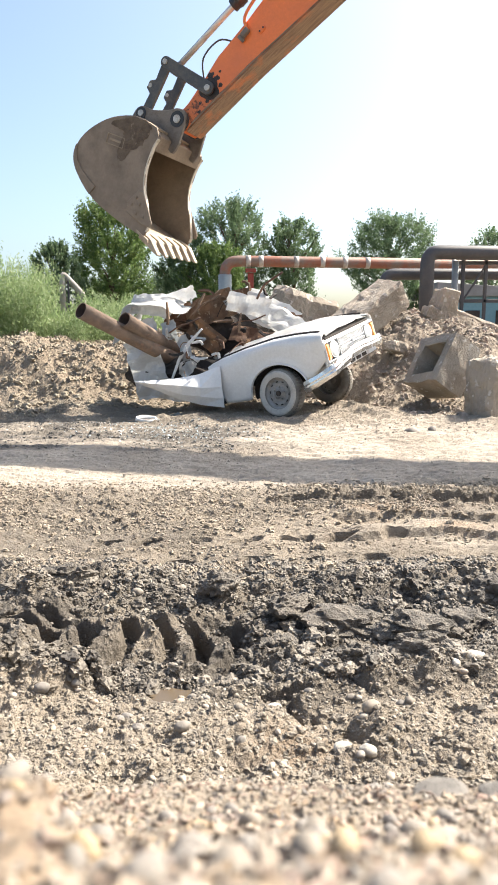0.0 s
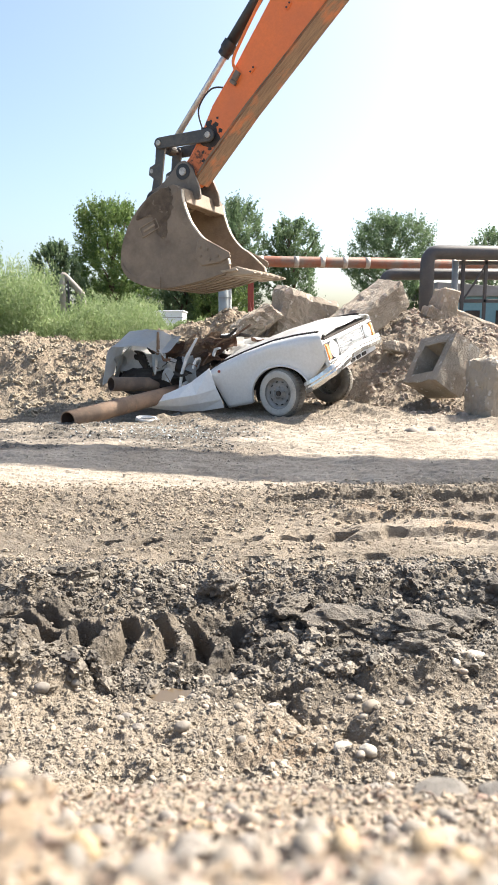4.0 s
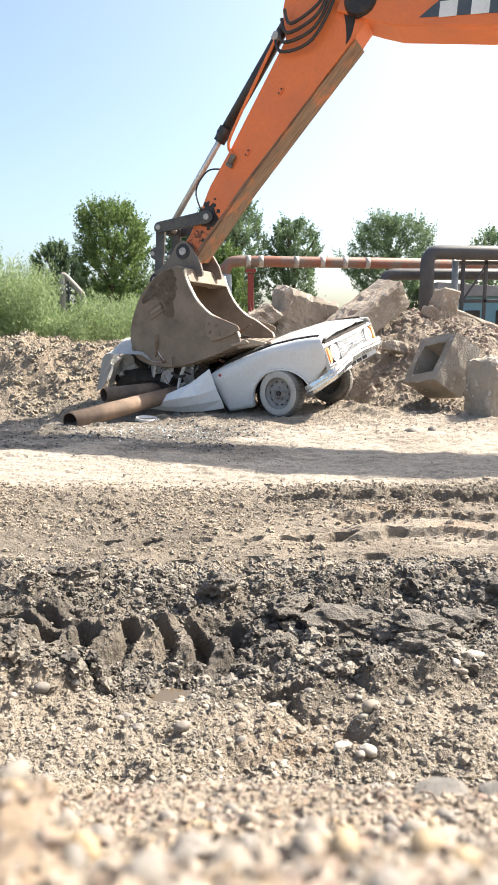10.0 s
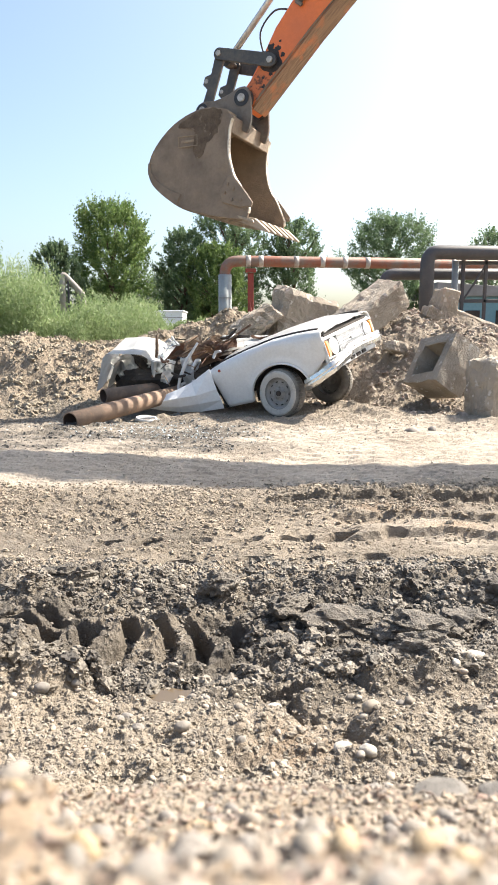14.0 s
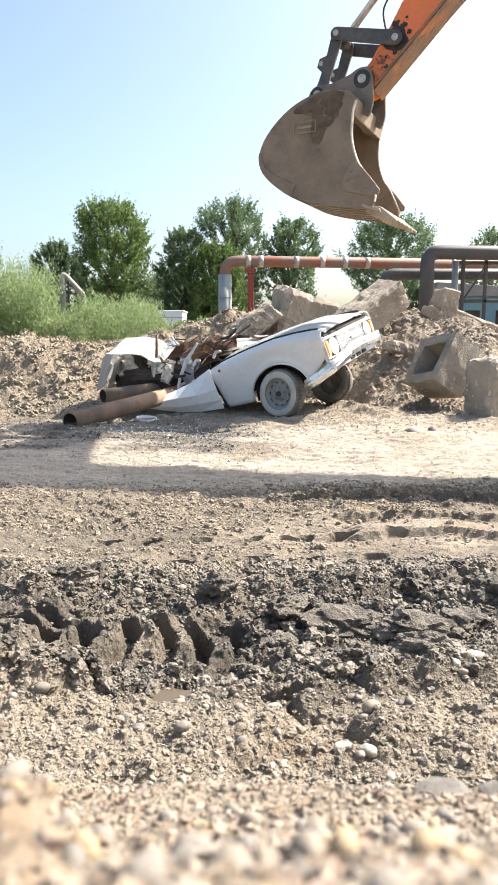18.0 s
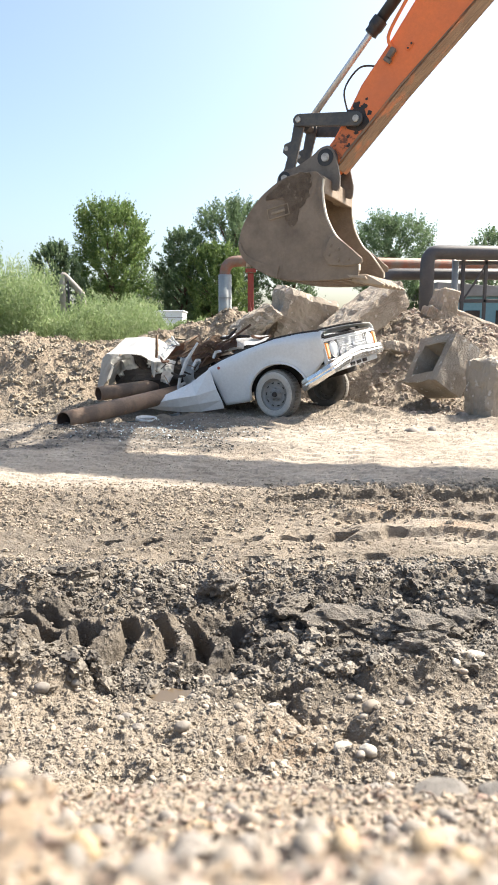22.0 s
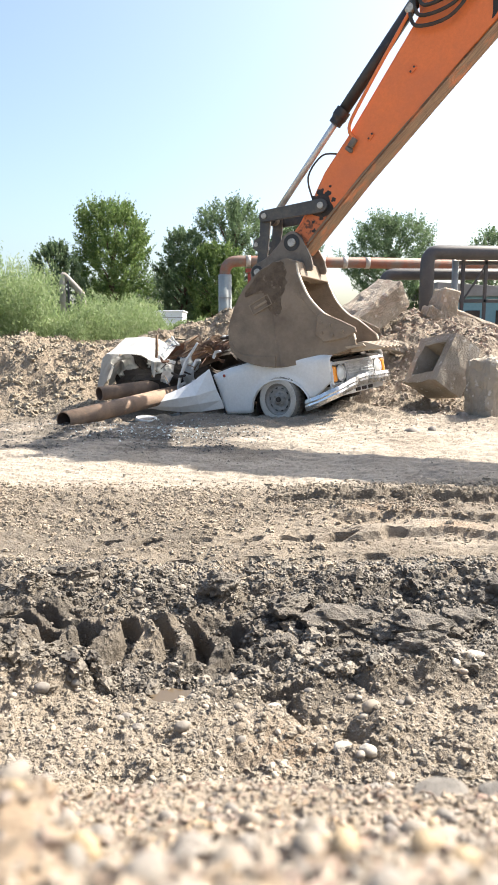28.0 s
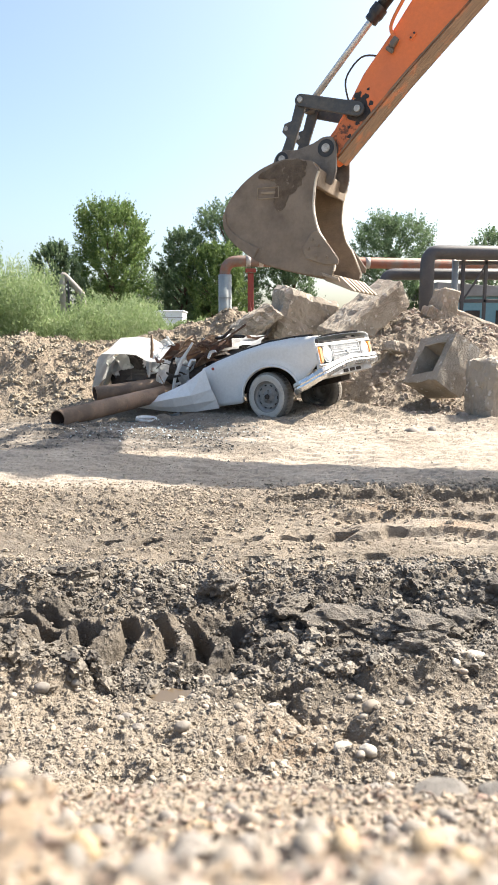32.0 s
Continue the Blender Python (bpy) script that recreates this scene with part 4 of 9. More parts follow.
for sx in (-1.5, 0, 1.5):
    part("post", box((0.09, 0.09, 1.9), (sx, -0.9, 0.94), 0.01), RACK, canopy)
bent = thing("bent_pipe_frame", pose(-4.42, 16.8, 0), "grey wrapped pipe bent over between two thin posts", "pipe frame")
part("pipe", tube(elbow((-0.07, 0, 0.3), (-0.05, 0, 2.5), (0.36, 0.2, 2.02), 0.14) + [Vector((0.38, 0.2, 1.9)), Vector((0.38, 0.2, 0.4))], 0.075, 12), POST_GREY, bent, smooth=True)
for sx in (0.08, 0.44):
    part("post", tube([(sx, 0.02, 0.3), (sx, 0.02, 2.42 - 0.9 * sx)], 0.025, 8), RACK, bent)
for k in range(4):
    part("wrap", tube([(-0.066, 0, 1.2 + 0.3 * k), (-0.066, 0, 1.26 + 0.3 * k)], 0.083, 12), POST_GREY, bent)


# ---- trees and weeds ----
def leaf_cloud(centres, radii, count, size, droop=0.0, lift=0.0):
    """Many small leaves about clump centres, two triangles each."""
    w = radii**2.2
    pick = rng.choice(len(centres), count, p=w / w.sum())
    d = rng.normal(0, 1, (count, 3))
    d /= np.linalg.norm(d, axis=1)[:, None]
    r = rng.random(count) ** 0.45
    p = centres[pick] + d * (radii[pick] * r)[:, None] * np.array([1, 1, 0.9])
    t = d + rng.normal(0, 0.7, (count, 3)) + np.array([0, 0, lift - droop])
    t /= np.linalg.norm(t, axis=1)[:, None]
    s = np.cross(t, rng.normal(0, 1, (count, 3)))
    s /= np.linalg.norm(s, axis=1)[:, None]
    ln = (size * rng.uniform(0.6, 1.4, count))[:, None]
    v = np.stack([p - t * ln, p + s * ln * 0.42, p + t * ln, p - s * ln * 0.42], 1).reshape(-1, 3)
    return v, np.arange(count * 4).reshape(-1, 4)


def quad_mesh(name, v, f, mat, parent=None):
    me = bpy.data.meshes.new(name)
    me.vertices.add(len(v))
    me.vertices.foreach_set("co", v.astype(np.float32).ravel())
    me.loops.add(f.size)
    me.loops.foreach_set("vertex_index", f.ravel().astype(np.int32))
    me.polygons.add(len(f))
    me.polygons.foreach_set("loop_start", np.arange(0, f.size, f.shape[1], dtype=np.int32))
    me.polygons.foreach_set("loop_total", np.full(len(f), f.shape[1], dtype=np.int32))
    me.update(calc_edges=True)
    me.polygons.foreach_set("use_smooth", [False] * len(me.polygons))
    me.materials.append(mat)
    ob = new(name, me)
    ob.parent = parent
    return ob


def tree(x, y, base, top, width, leaves, mat, label, leaf=0.16, seed=0, foot=0.05):
    """A tapered trunk, limbs, and a dense crown of leafy shoots that sweep up and out of an uneven outline."""
    ob = thing("tree", pose(x, y, base), label, "tree", "trees behind the site")
    high = top - base
    local = np.random.default_rng(seed + 40)
    lean = local.normal(0, 0.02, 2) * high
    trunk = [(lean[0] * s, lean[1] * s, high * 0.7 * s) for s in np.linspace(0, 1, 6)]
    bm = tube(trunk, [0.022 * high * (1 - 0.85 * s) for s in np.linspace(0, 1, 6)], 8)
    wave = local.uniform(0, 6.28, 6)
    centres, radii = [], []
    for k in range(620):
        h = local.uniform(foot, 1.0) ** 0.9
        a = local.uniform(0, 2 * math.pi)
        swell = 1 + 0.16 * math.sin(2 * a + wave[0] + 5 * h) + 0.13 * math.sin(3 * a + wave[1] - 9 * h) + 0.12 * math.sin(11 * h + wave[2] + a)
        round_off = float(np.interp(h, [0.0, 0.15, 0.35, 0.6, 0.78, 0.90, 1.0], [0.70, 0.80, 0.90, 1.0, 1.0, 0.78, 0.36]))
        # most shoots stand in the outer shell, the rest fill the crown
        inward = local.uniform(0.72, 1.0) if k % 4 else local.uniform(0.1, 0.72)
        reach = width / 2 * 0.94 * round_off * swell * inward
        c = Vector((reach * math.cos(a) + lean[0] * h, reach * math.sin(a) + lean[1] * h, high * (0.03 + 0.88 * h)))
        way = Vector((math.cos(a) * 0.7, math.sin(a) * 0.7, 0.35 + 0.9 * h)) + 0.28 * Vector(local.normal(0, 1, 3))
        way.normalize()
        long = width * local.uniform(0.07, 0.17)
        fat = width * local.uniform(0.026, 0.048)
        for s in np.linspace(-0.6, 1.0, 6):
            centres.append(tuple(c + way * long * s))
            radii.append(fat * (1.0 - 0.8 * max(s, 0)))
        if k % 50 == 0:
            start = Vector((lean[0] * h * 0.6, lean[1] * h * 0.6, high * max(h * 0.6, 0.12)))
            tube([start, start.lerp(c, 0.5) + Vector((0, 0, 0.03 * high)), c], [0.009 * high, 0.006 * high, 0.002 * high], 5, True, bm)
    part("trunk", bm, BARK, ob)
    v, f = leaf_cloud(np.array(centres), np.array(radii), leaves, leaf, 0.0, 1.1)
    quad_mesh("crown", v, f, mat, ob)
    return ob


tree(-7.2, 38, 0, 8.7, 4.6, 64000, LEAF, "tall bushy green tree with an uneven crown", 0.062, 1)
tree(-9.85, 36, 0, 6.1, 2.7, 34000, LEAF_DARK, "smaller dark green tree beside the tall one", 0.058, 2)
tree(-3.7, 40, 0, 7.5, 3.4, 34000, LEAF_DARK, "dark green tree in the row behind the pipe", 0.064, 3)
tree(-1.0, 41, 0, 9.4, 4.6, 50000, LEAF_DARK, "large green tree with pale upper leaves", 0.064, 4)
tree(-1.75, 38.5, 0, 6.4, 3.4, 36000, LEAF, "bright green tree in front of the row", 0.060, 5)
tree(2.75, 42, 0, 8.45, 3.5, 36000, LEAF_DARK, "dark green tree behind the rusty pipe", 0.066, 6)
tree(9.6, 48, 0, 9.8, 6.0, 46000, LEAF_DARK, "broad dark green tree standing alone", 0.074, 8, 0.22)
tree(18.8, 55, 0, 9.9, 4.6, 20000, LEAF_DARK, "pale green tree far behind the building", 0.08, 9)
tree(-5.2, 46, 0, 5.6, 3.4, 18000, LEAF_DARK, "low grey-green tree in the gap of the row", 0.07, 10)
tree(-8.8, 44, 0, 4.8, 3.8, 17000, LEAF_DARK, "low dark tree behind the tall one", 0.07, 11)


def weeds(name, count, x0, x1, y0, y1, top, label, leaf=0.045):
    """Upright weedy stalks with narrow leaves, one mesh."""
    x = rng.uniform(x0, x1, count)
    y = rng.uniform(y0, y1, count)
    z = large_form(x, y) - 0.03
    tall = np.clip(top(x, y) - z, 0.12, 3.0) * rng.uniform(0.5, 1.12, count) * (1 + 0.45 * fractal(x * 1.3, y * 1.3, 81, 2))
    per = 32
    h = rng.random((count, per)) ** 0.8
    lean = rng.normal(0, 0.16, (count, 2))
    spread_out = 0.11 * (1 - 0.75 * h)
    px = x[:, None] + lean[:, :1] * h * tall[:, None] + rng.normal(0, 1, (count, per)) * spread_out
    py = y[:, None] + lean[:, 1:] * h * tall[:, None] + rng.normal(0, 1, (count, per)) * spread_out
    pz = z[:, None] + (0.08 + 0.92 * h) * tall[:, None]
    p = np.stack([px, py, pz], -1).reshape(-1, 3)
    n = len(p)
    t = rng.normal(0, 0.5, (n, 3)) + np.array([0, 0, 0.9])
    t /= np.linalg.norm(t, axis=1)[:, None]
    s = np.cross(t, rng.normal(0, 1, (n, 3)))
    s /= np.linalg.norm(s, axis=1)[:, None]
    ln = (leaf * rng.uniform(0.6, 1.7, n))[:, None]
    v = np.stack([p - t * ln, p + s * ln * 0.25, p + t * ln, p - s * ln * 0.25], 1).reshape(-1, 3)
    f = np.arange(n * 4).reshape(-1, 4)
    return tagged(quad_mesh(name, v, f, WEED), label, "weeds", kind="stuff")


def weed_line(x, y):
    """The height that the weeds reach: tall at the outer end, low before the bent pipe and towards the heap."""
    return 1.08 + y * np.interp(x / y, [-0.40, -0.364, -0.31, -0.290, -0.280, -0.245, -0.235, -0.15, -0.13, -0.11, -0.05], [0.110, 0.106, 0.096, 0.074, 0.024, 0.026, 0.044, 0.042, 0.022, -0.01, -0.03])


weeds("tall_weeds", 2300, -7.5, -3.0, 12.6, 16.0, weed_line, "tall pale green weeds behind the earth bank", 0.03)
weeds("low_weeds", 2600, -5.2, -0.8, 13.0, 19.0, weed_line, "lower pale green weeds behind the earth bank", 0.03)
weeds("far_scrub", 1100, -14, 12, 24, 33, lambda x, y: large_form(x, y) + 1.0, "far band of green scrub under the trees", 0.06)


# ---- excavator: boom, stick and bucket ----
SLEW = (7.446, 6.550, 0.0)            # where the machine turns
excavator = thing("excavator", pose(*SLEW, 0, 0, -24.4), "orange excavator arm with a worn brown digging bucket", "excavator")


def rounded(points, n=40):
    return [tuple(p) for p in spline(points, n)]


def stick_arm():
    ob = thing("stick", None, "")
    ob.parent = excavator
    side = [(-0.10, 0.02), (-0.06, -0.13), (0.10, -0.155), (1.2, 0.025), (2.5, 0.165), (3.4, 0.255), (3.95, 0.36), (4.45, 0.62), (4.42, 0.80), (3.75, 1.06), (3.2, 1.16), (2.85, 0.97), (1.38, 0.53), (0.85, 0.40), (0.55, 0.27), (0.2, 0.14), (-0.02, 0.10)]
    body = part("stick_body", prism(side, -0.22, 0.17, 0.012), ORANGE, ob, "orange painted stick")
    under = [(0.02, -0.172), (1.2, 0.012), (2.5, 0.152), (3.4, 0.242), (3.4, 0.228), (2.5, 0.138), (1.2, -0.004), (0.02, -0.186)]
    part("wear_plate", prism(under, -0.232, 0.18, 0.004), ARM_EDGE, ob, "scraped rusty underside plate")
    for sy in (-1, 1):
        part("edge_strip", prism([(0.05, -0.158), (1.2, 0.018), (2.5, 0.158), (3.0, 0.21), (2.5, 0.168), (1.2, 0.048), (0.2, -0.095)], -0.03 * (sy > 0) + sy * 0.20 - 0.022 * (sy < 0), -0.03 * (sy > 0) + sy * 0.208 - 0.024 * (sy < 0), 0.002), ARM_EDGE, ob, "scraped lower edge of the stick")
        wide = lambda a: 0.142 + 0.014 * math.sin(3 * a + sy) + 0.008 * math.sin(5 * a)
        blot = [(wide(a) * math.cos(a), wide(a) * math.sin(a)) for a in np.linspace(0, 2 * math.pi, 48, endpoint=False)]
        part("grease_patch", prism(blot, sy * 0.221, sy * 0.229, 0.0), GREASE, ob, "black grease round the link pin").location = (0.567, 0, 0.102)
        for gx, gz, gr in ((0.72, 0.17, 0.045), (0.66, 0.25, 0.05), (0.55, 0.255, 0.036), (0.73, 0.06, 0.032), (0.60, -0.035, 0.04), (0.80, 0.215, 0.018), (0.47, -0.01, 0.03), (0.36, 0.03, 0.022), (0.30, -0.06, 0.028)):
            drop = [(gr * (1 + 0.22 * math.sin(3 * a + 40 * gx)) * math.cos(a), gr * (0.8 + 0.2 * math.sin(4 * a + 30 * gz)) * math.sin(a)) for a in np.linspace(0, 2 * math.pi, 20, endpoint=False)]
            part("grease_spot", prism(drop, -0.03 * (sy > 0) + sy * 0.2205, -0.03 * (sy > 0) + sy * 0.2265, 0.0), GREASE, ob).location = (gx, 0, gz)
        smear = rounded([(3.78, 0.62), (3.66, 0.72), (3.52, 0.62), (3.42, 0.46), (3.33, 0.34), (3.28, 0.29), (3.38, 0.31), (3.52, 0.40), (3.62, 0.46), (3.80, 0.46), (3.86, 0.5)], 44)
        part("grease_patch", prism(smear, sy * 0.221, sy * 0.226, 0.0), GREASE, ob, "black grease run down from the boom pivot")
        part("tip_boss", lathe([(sy * 0.2, 0.0), (sy * 0.2, 0.14), (sy * 0.26, 0.13), (sy * 0.26, 0.0)], 20), LINK, ob)
        for bx, bz in ((1.533, 0.307), (2.35, 0.53)):
            part("bracket", box((0.10, 0.02, 0.05), (bx, sy * 0.23, bz), 0.004, pose(0, 0, 0, 0, -12, 0)), ORANGE, ob)
            for k in (-0.03, 0.03):
                part("bolt", lathe([(sy * 0.236, 0.012), (sy * 0.25, 0.012)], 8), BLACK, ob).location = (bx + k, 0, bz + k * 0.2)
        part("pivot_boss", lathe([(sy * 0.22, 0.0), (sy * 0.22, 0.20), (sy * 0.27, 0.17), (sy * 0.27, 0.0)], 20), GREASE, ob, "black greasy pivot boss").location = (3.72, 0, 0.51)
        part("cylinder_ear", prism([(2.75, 0.93), (3.35, 1.14), (3.30, 1.36), (3.14, 1.40), (3.0, 1.30)], sy * 0.09, sy * 0.13, 0.008), ORANGE, ob)
    part("tip_grime", prism([(-0.06, -0.08), (0.15, -0.12), (0.62, -0.06), (0.50, 0.20), (0.2, 0.12), (-0.02, 0.07)], -0.224, -0.221, 0.0), GRIME, ob, "greasy rusted paint near the hinge")
    # oil lines
    part("oil_pipe", tube([tuple(p) for p in spline([(1.37, -0.25, 0.42), (1.42, -0.26, 0.58), (1.75, -0.26, 0.72), (2.5, -0.24, 0.98), (2.72, -0.24, 1.05)], 18)], 0.022, 8), ORANGE, ob, "orange painted oil pipe", True)
    part("oil_block", box((0.12, 0.07, 0.07), (1.33, -0.26, 0.40), 0.01, pose(0, 0, 0, 0, -15, 0)), EAR, ob, "dark grey hose fitting")
    part("oil_block", box((0.05, 0.05, 0.1), (1.25, -0.26, 0.37), 0.01, pose(0, 0, 0, 0, -15, 0)), EAR, ob)
    part("oil_block", box((0.10, 0.08, 0.09), (2.74, -0.24, 1.07), 0.012, pose(0, 0, 0, 0, -15, 0)), PIN, ob)
    for k in range(4):
        a, b = 2.62 + 0.10 * k, 0.86 + 0.05 * k
        part("hose", tube([tuple(p) for p in spline([(a + 0.1, -0.25, b + 0.20), (a + 0.05, -0.30, b - 0.02), (3.0 + 0.12 * k, -0.33 - 0.02 * k, 0.62 + 0.07 * k), (3.45 + 0.06 * k, -0.33, 0.72 + 0.09 * k), (3.9, -0.3, 1.0 + 0.1 * k)], 22)], 0.021, 8), RUBBER, ob, "black hydraulic hose", True)
    part("hose", tube([tuple(p) for p in spline([(0.52, -0.15, 0.27), (0.66, -0.2, 0.52), (0.95, -0.17, 0.60), (1.12, -0.12, 0.47)], 16)], 0.012, 8), RUBBER, ob, "thin black grease hose", True)
    return ob


def link_bar(name, length, r0, r1, thick, ys, hole=False):
    """A flat link with round ends, in a pair."""
    ob = thing(name, None)
    ob.parent = excavator
    for sy in (-1, 1):
        out = []
        for a in np.linspace(math.pi / 2, 3 * math.pi / 2, 9):
            out.append((r0 * math.cos(a), r0 * math.sin(a)))
        if hole:
            out += [(length * 0.35, -r0 * 0.8), (length * 0.42, -r0 * 1.9), (length * 0.56, -r0 * 1.9), (length * 0.62, -r0 * 0.8)]
        for a in np.linspace(-math.pi / 2, math.pi / 2, 9):
            out.append((length + r1 * math.cos(a), r1 * math.sin(a)))
        y0 = sy * ys
        part("bar", prism(out, y0 - thick / 2, y0 + thick / 2, 0.006), LINK, ob)
        for px, r in ((0, r0), (length, r1)):
            part("pin_head", lathe([(sy * (ys + thick / 2 - 0.002), r * 0.5), (sy * (ys + thick / 2 + 0.02), r * 0.46), (sy * (ys + thick / 2 + 0.022), 0)], 14), PIN, ob, "bright worn pin end").location = (px, 0, 0)
        if hole:
            part("eye", lathe([(y0 - thick / 2 - 0.004, 0.03), (y0 + thick / 2 + 0.004, 0.03)], 10), PIN, ob).location = (length * 0.49, 0, -r0 * 1.35)
    part("cross_pin", tube([(0, -ys, 0), (0, ys, 0)], r0 * 0.5, 12), LINK, ob)
    return ob


def bucket():
    ob = thing("bucket", None)
    ob.parent = excavator
    w = 0.62
    back = [(0.10, 0.20), (0.45, 0.10), (0.86, 0.17), (1.2, 0.37), (1.38, 0.60), (1.38, 0.84), (1.20, 1.08), (0.92, 1.30), (0.45, 1.50), (0.0, 1.64)]
    line = spline(back, 44)
    # the curved shell, with its thickness
    tangent = np.gradient(line, axis=0)
    normal = np.stack([-tangent[:, 1], tangent[:, 0]], -1) / np.linalg.norm(tangent, axis=1)[:, None]
    inner = line + normal * 0.028
    part("shell", prism([tuple(p) for p in line] + [tuple(p) for p in inner[::-1]], -w + 0.02, w - 0.02), BUCKET_IN, ob, "curved bucket shell, dark inside")
    # wear strips outside the shell
    outer = line[14:] - normal[14:] * 0.014
    for k in range(6):
        y = -w + 0.12 + k * (2 * w - 0.24) / 5
        part("wear_strip", prism([tuple(p) for p in outer] + [tuple(p) for p in line[14:][::-1]], y - 0.05, y + 0.05), BUCKET, ob, "raised wear strip under the bucket")
    front = [(-0.06, 1.50), (0.03, 1.20), (0.11, 1.02), (0.14, 0.76), (0.09, 0.48), (0.03, 0.34)]
    outline = [tuple(p) for p in line] + rounded(front, 14)
    for sy in (-1, 1):
        part("side_plate", prism(outline, sy * (w - 0.03), sy * w, 0.004), BUCKET, ob, "dusty brown bucket side plate")
        lower = line[19:33]
        rib = [tuple(p) for p in lower] + [tuple(p) for p in (lower + normal[19:33] * np.linspace(0.03, 0.15, 14)[:, None])[::-1]]
        part("side_wear_plate", prism(rib, sy * w, sy * (w + 0.018), 0.003), BUCKET, ob)
        part("edge_bar", prism([(0.03, 0.34), (0.10, 0.30), (0.22, 0.74), (0.20, 1.04), (0.12, 1.24), (0.02, 1.52), (-0.06, 1.50), (0.03, 1.20), (0.11, 1.02), (0.14, 0.76), (0.09, 0.48)], sy * w, sy * (w + 0.022), 0.003), BUCKET, ob, "thicker front edge of the bucket side")
        fore = [tuple(p) for p in line[33:]] + rounded(front, 14) + [(0.10, 0.28), (0.42, 0.16)]
        part("fore_plate", prism(fore, sy * w, sy * (w + 0.012), 0.003), BUCKET, ob, "welded front half of the bucket side")
        face = np.array(rounded(front, 30))
        face = np.concatenate([[face[0] + (0.02, 0.06)], face])
        part("bright_edge", prism([tuple(p) for p in face + (0.010, 0)] + [tuple(p) for p in (face - (0.006, 0))[::-1]], sy * (w - 0.034), sy * (w + 0.026), 0.0), EDGE_STEEL, ob, "bright worn front edge")
        part("side_cutter", prism([(0.30, 1.36), (0.33, 1.22), (0.23, 1.10), (0.17, 1.04), (0.10, 1.05), (-0.03, 1.26), (-0.13, 1.44), (-0.11, 1.50), (0.06, 1.47)], sy * (w + 0.022), sy * (w + 0.05), 0.008), BUCKET, ob, "bolted side cutter")
        for bx, bz in ((0.19, 1.14), (0.12, 1.22), (0.25, 1.24), (0.16, 1.35), (0.03, 1.38)):
            part("bolt", lathe([(sy * (w + 0.05), 0.024), (sy * (w + 0.068), 0.022)], 6), BUCKET, ob).location = (bx, 0, bz)
        cake = np.array(rounded([(0.16, 0.17), (0.45, 0.125), (0.66, 0.17), (0.82, 0.24), (0.68, 0.30), (0.60, 0.36), (0.66, 0.62), (0.54, 0.72), (0.44, 0.55), (0.30, 0.47), (0.21, 0.34), (0.16, 0.17)], 90))
        ragged = np.array([noise.noise_vector(Vector((p[0] * 14, p[1] * 14, sy)))[:2] for p in cake])
        part("mud_cake", prism([tuple(p) for p in (cake + 0.035 * ragged)[:-1]], sy * w, sy * (w + 0.017), 0.0), CAKE, ob, "dark caked mud on the bucket side")
        part("maker_plate", box((0.30, 0.012, 0.14), (0.72, sy * (w + 0.004), 0.46), 0.004, pose(0, 0, 0, 0, 8, 0)), BUCKET, ob, "worn raised plate on the bucket side")
        for rx, rz, lx, lz in ((0, 0.066, 0.30, 0.012), (0, -0.066, 0.30, 0.012), (0.145, 0, 0.012, 0.14), (-0.145, 0, 0.012, 0.14), (0, 0.0, 0.2, 0.03)):
            part("plate_rim", box((lx, 0.014, lz), (0.72, sy * (w + 0.014), 0.46), 0.003, pose(0, 0, 0, 0, 8, 0) @ pose(rx, 0, rz)), BUCKET_IN, ob)
        ear = rounded([(-0.13, 0.05), (-0.10, -0.11), (0.03, -0.14), (0.16, -0.10), (0.40, -0.07), (0.60, -0.10), (0.71, -0.02), (0.74, 0.16), (0.45, 0.20), (0.12, 0.36), (-0.02, 0.45), (-0.10, 0.30)], 34)
        part("ear", prism(ear, sy * 0.27, sy * 0.32, 0.006), EAR, ob, "thick dark hinge ear")
        for px, r in ((0.0, 0.108), (0.601, 0.085)):
            part("pin_collar", lathe([(sy * 0.319, r), (sy * 0.328, r), (sy * 0.329, 0.0)], 18), BLACK, ob, "dark greasy pin collar").location = (px, 0, 0)
        part("pin_head", lathe([(sy * 0.32, 0.056), (sy * 0.345, 0.052), (sy * 0.347, 0)], 16), PIN, ob, "bright worn hinge pin")
        part("pin_head", lathe([(sy * 0.32, 0.046), (sy * 0.34, 0.043), (sy * 0.342, 0)], 14), PIN, ob, "bright worn link pin").location = (0.601, 0, 0)
        gus = [(0.05, 0.32), (0.14, 0.20), (0.30, 0.16), (0.26, 0.40)]
        part("gusset", prism(gus, sy * 0.32, sy * 0.60, 0.004), BUCKET, ob)
    part("top_beam", prism([(0.02, 0.30), (0.14, 0.20), (0.30, 0.16), (0.22, 0.42), (0.08, 0.50)], -w + 0.03, w - 0.03, 0.01), BUCKET, ob, "box beam across the bucket mouth")
    part("lip", prism([(0.10, 1.60), (-0.10, 1.70), (-0.09, 1.655), (0.12, 1.555)], -w - 0.02, w + 0.02, 0.004), TEETH, ob, "worn cutting lip")
    for k in range(6):
        y = -w + 0.08 + k * (2 * w - 0.16) / 5
        bm = prism([(0.06, 1.57), (-0.10, 1.63), (-0.27, 1.83), (-0.25, 1.845), (-0.05, 1.735), (0.10, 1.655)], y - 0.055, y + 0.055, 0.008)
        for v in bm.verts:
            if v.co.z > 1.78:
                v.co.y = y + (v.co.y - y) * 0.75
        part("tooth", bm, TEETH, ob, "polished worn bucket tooth")
    return ob


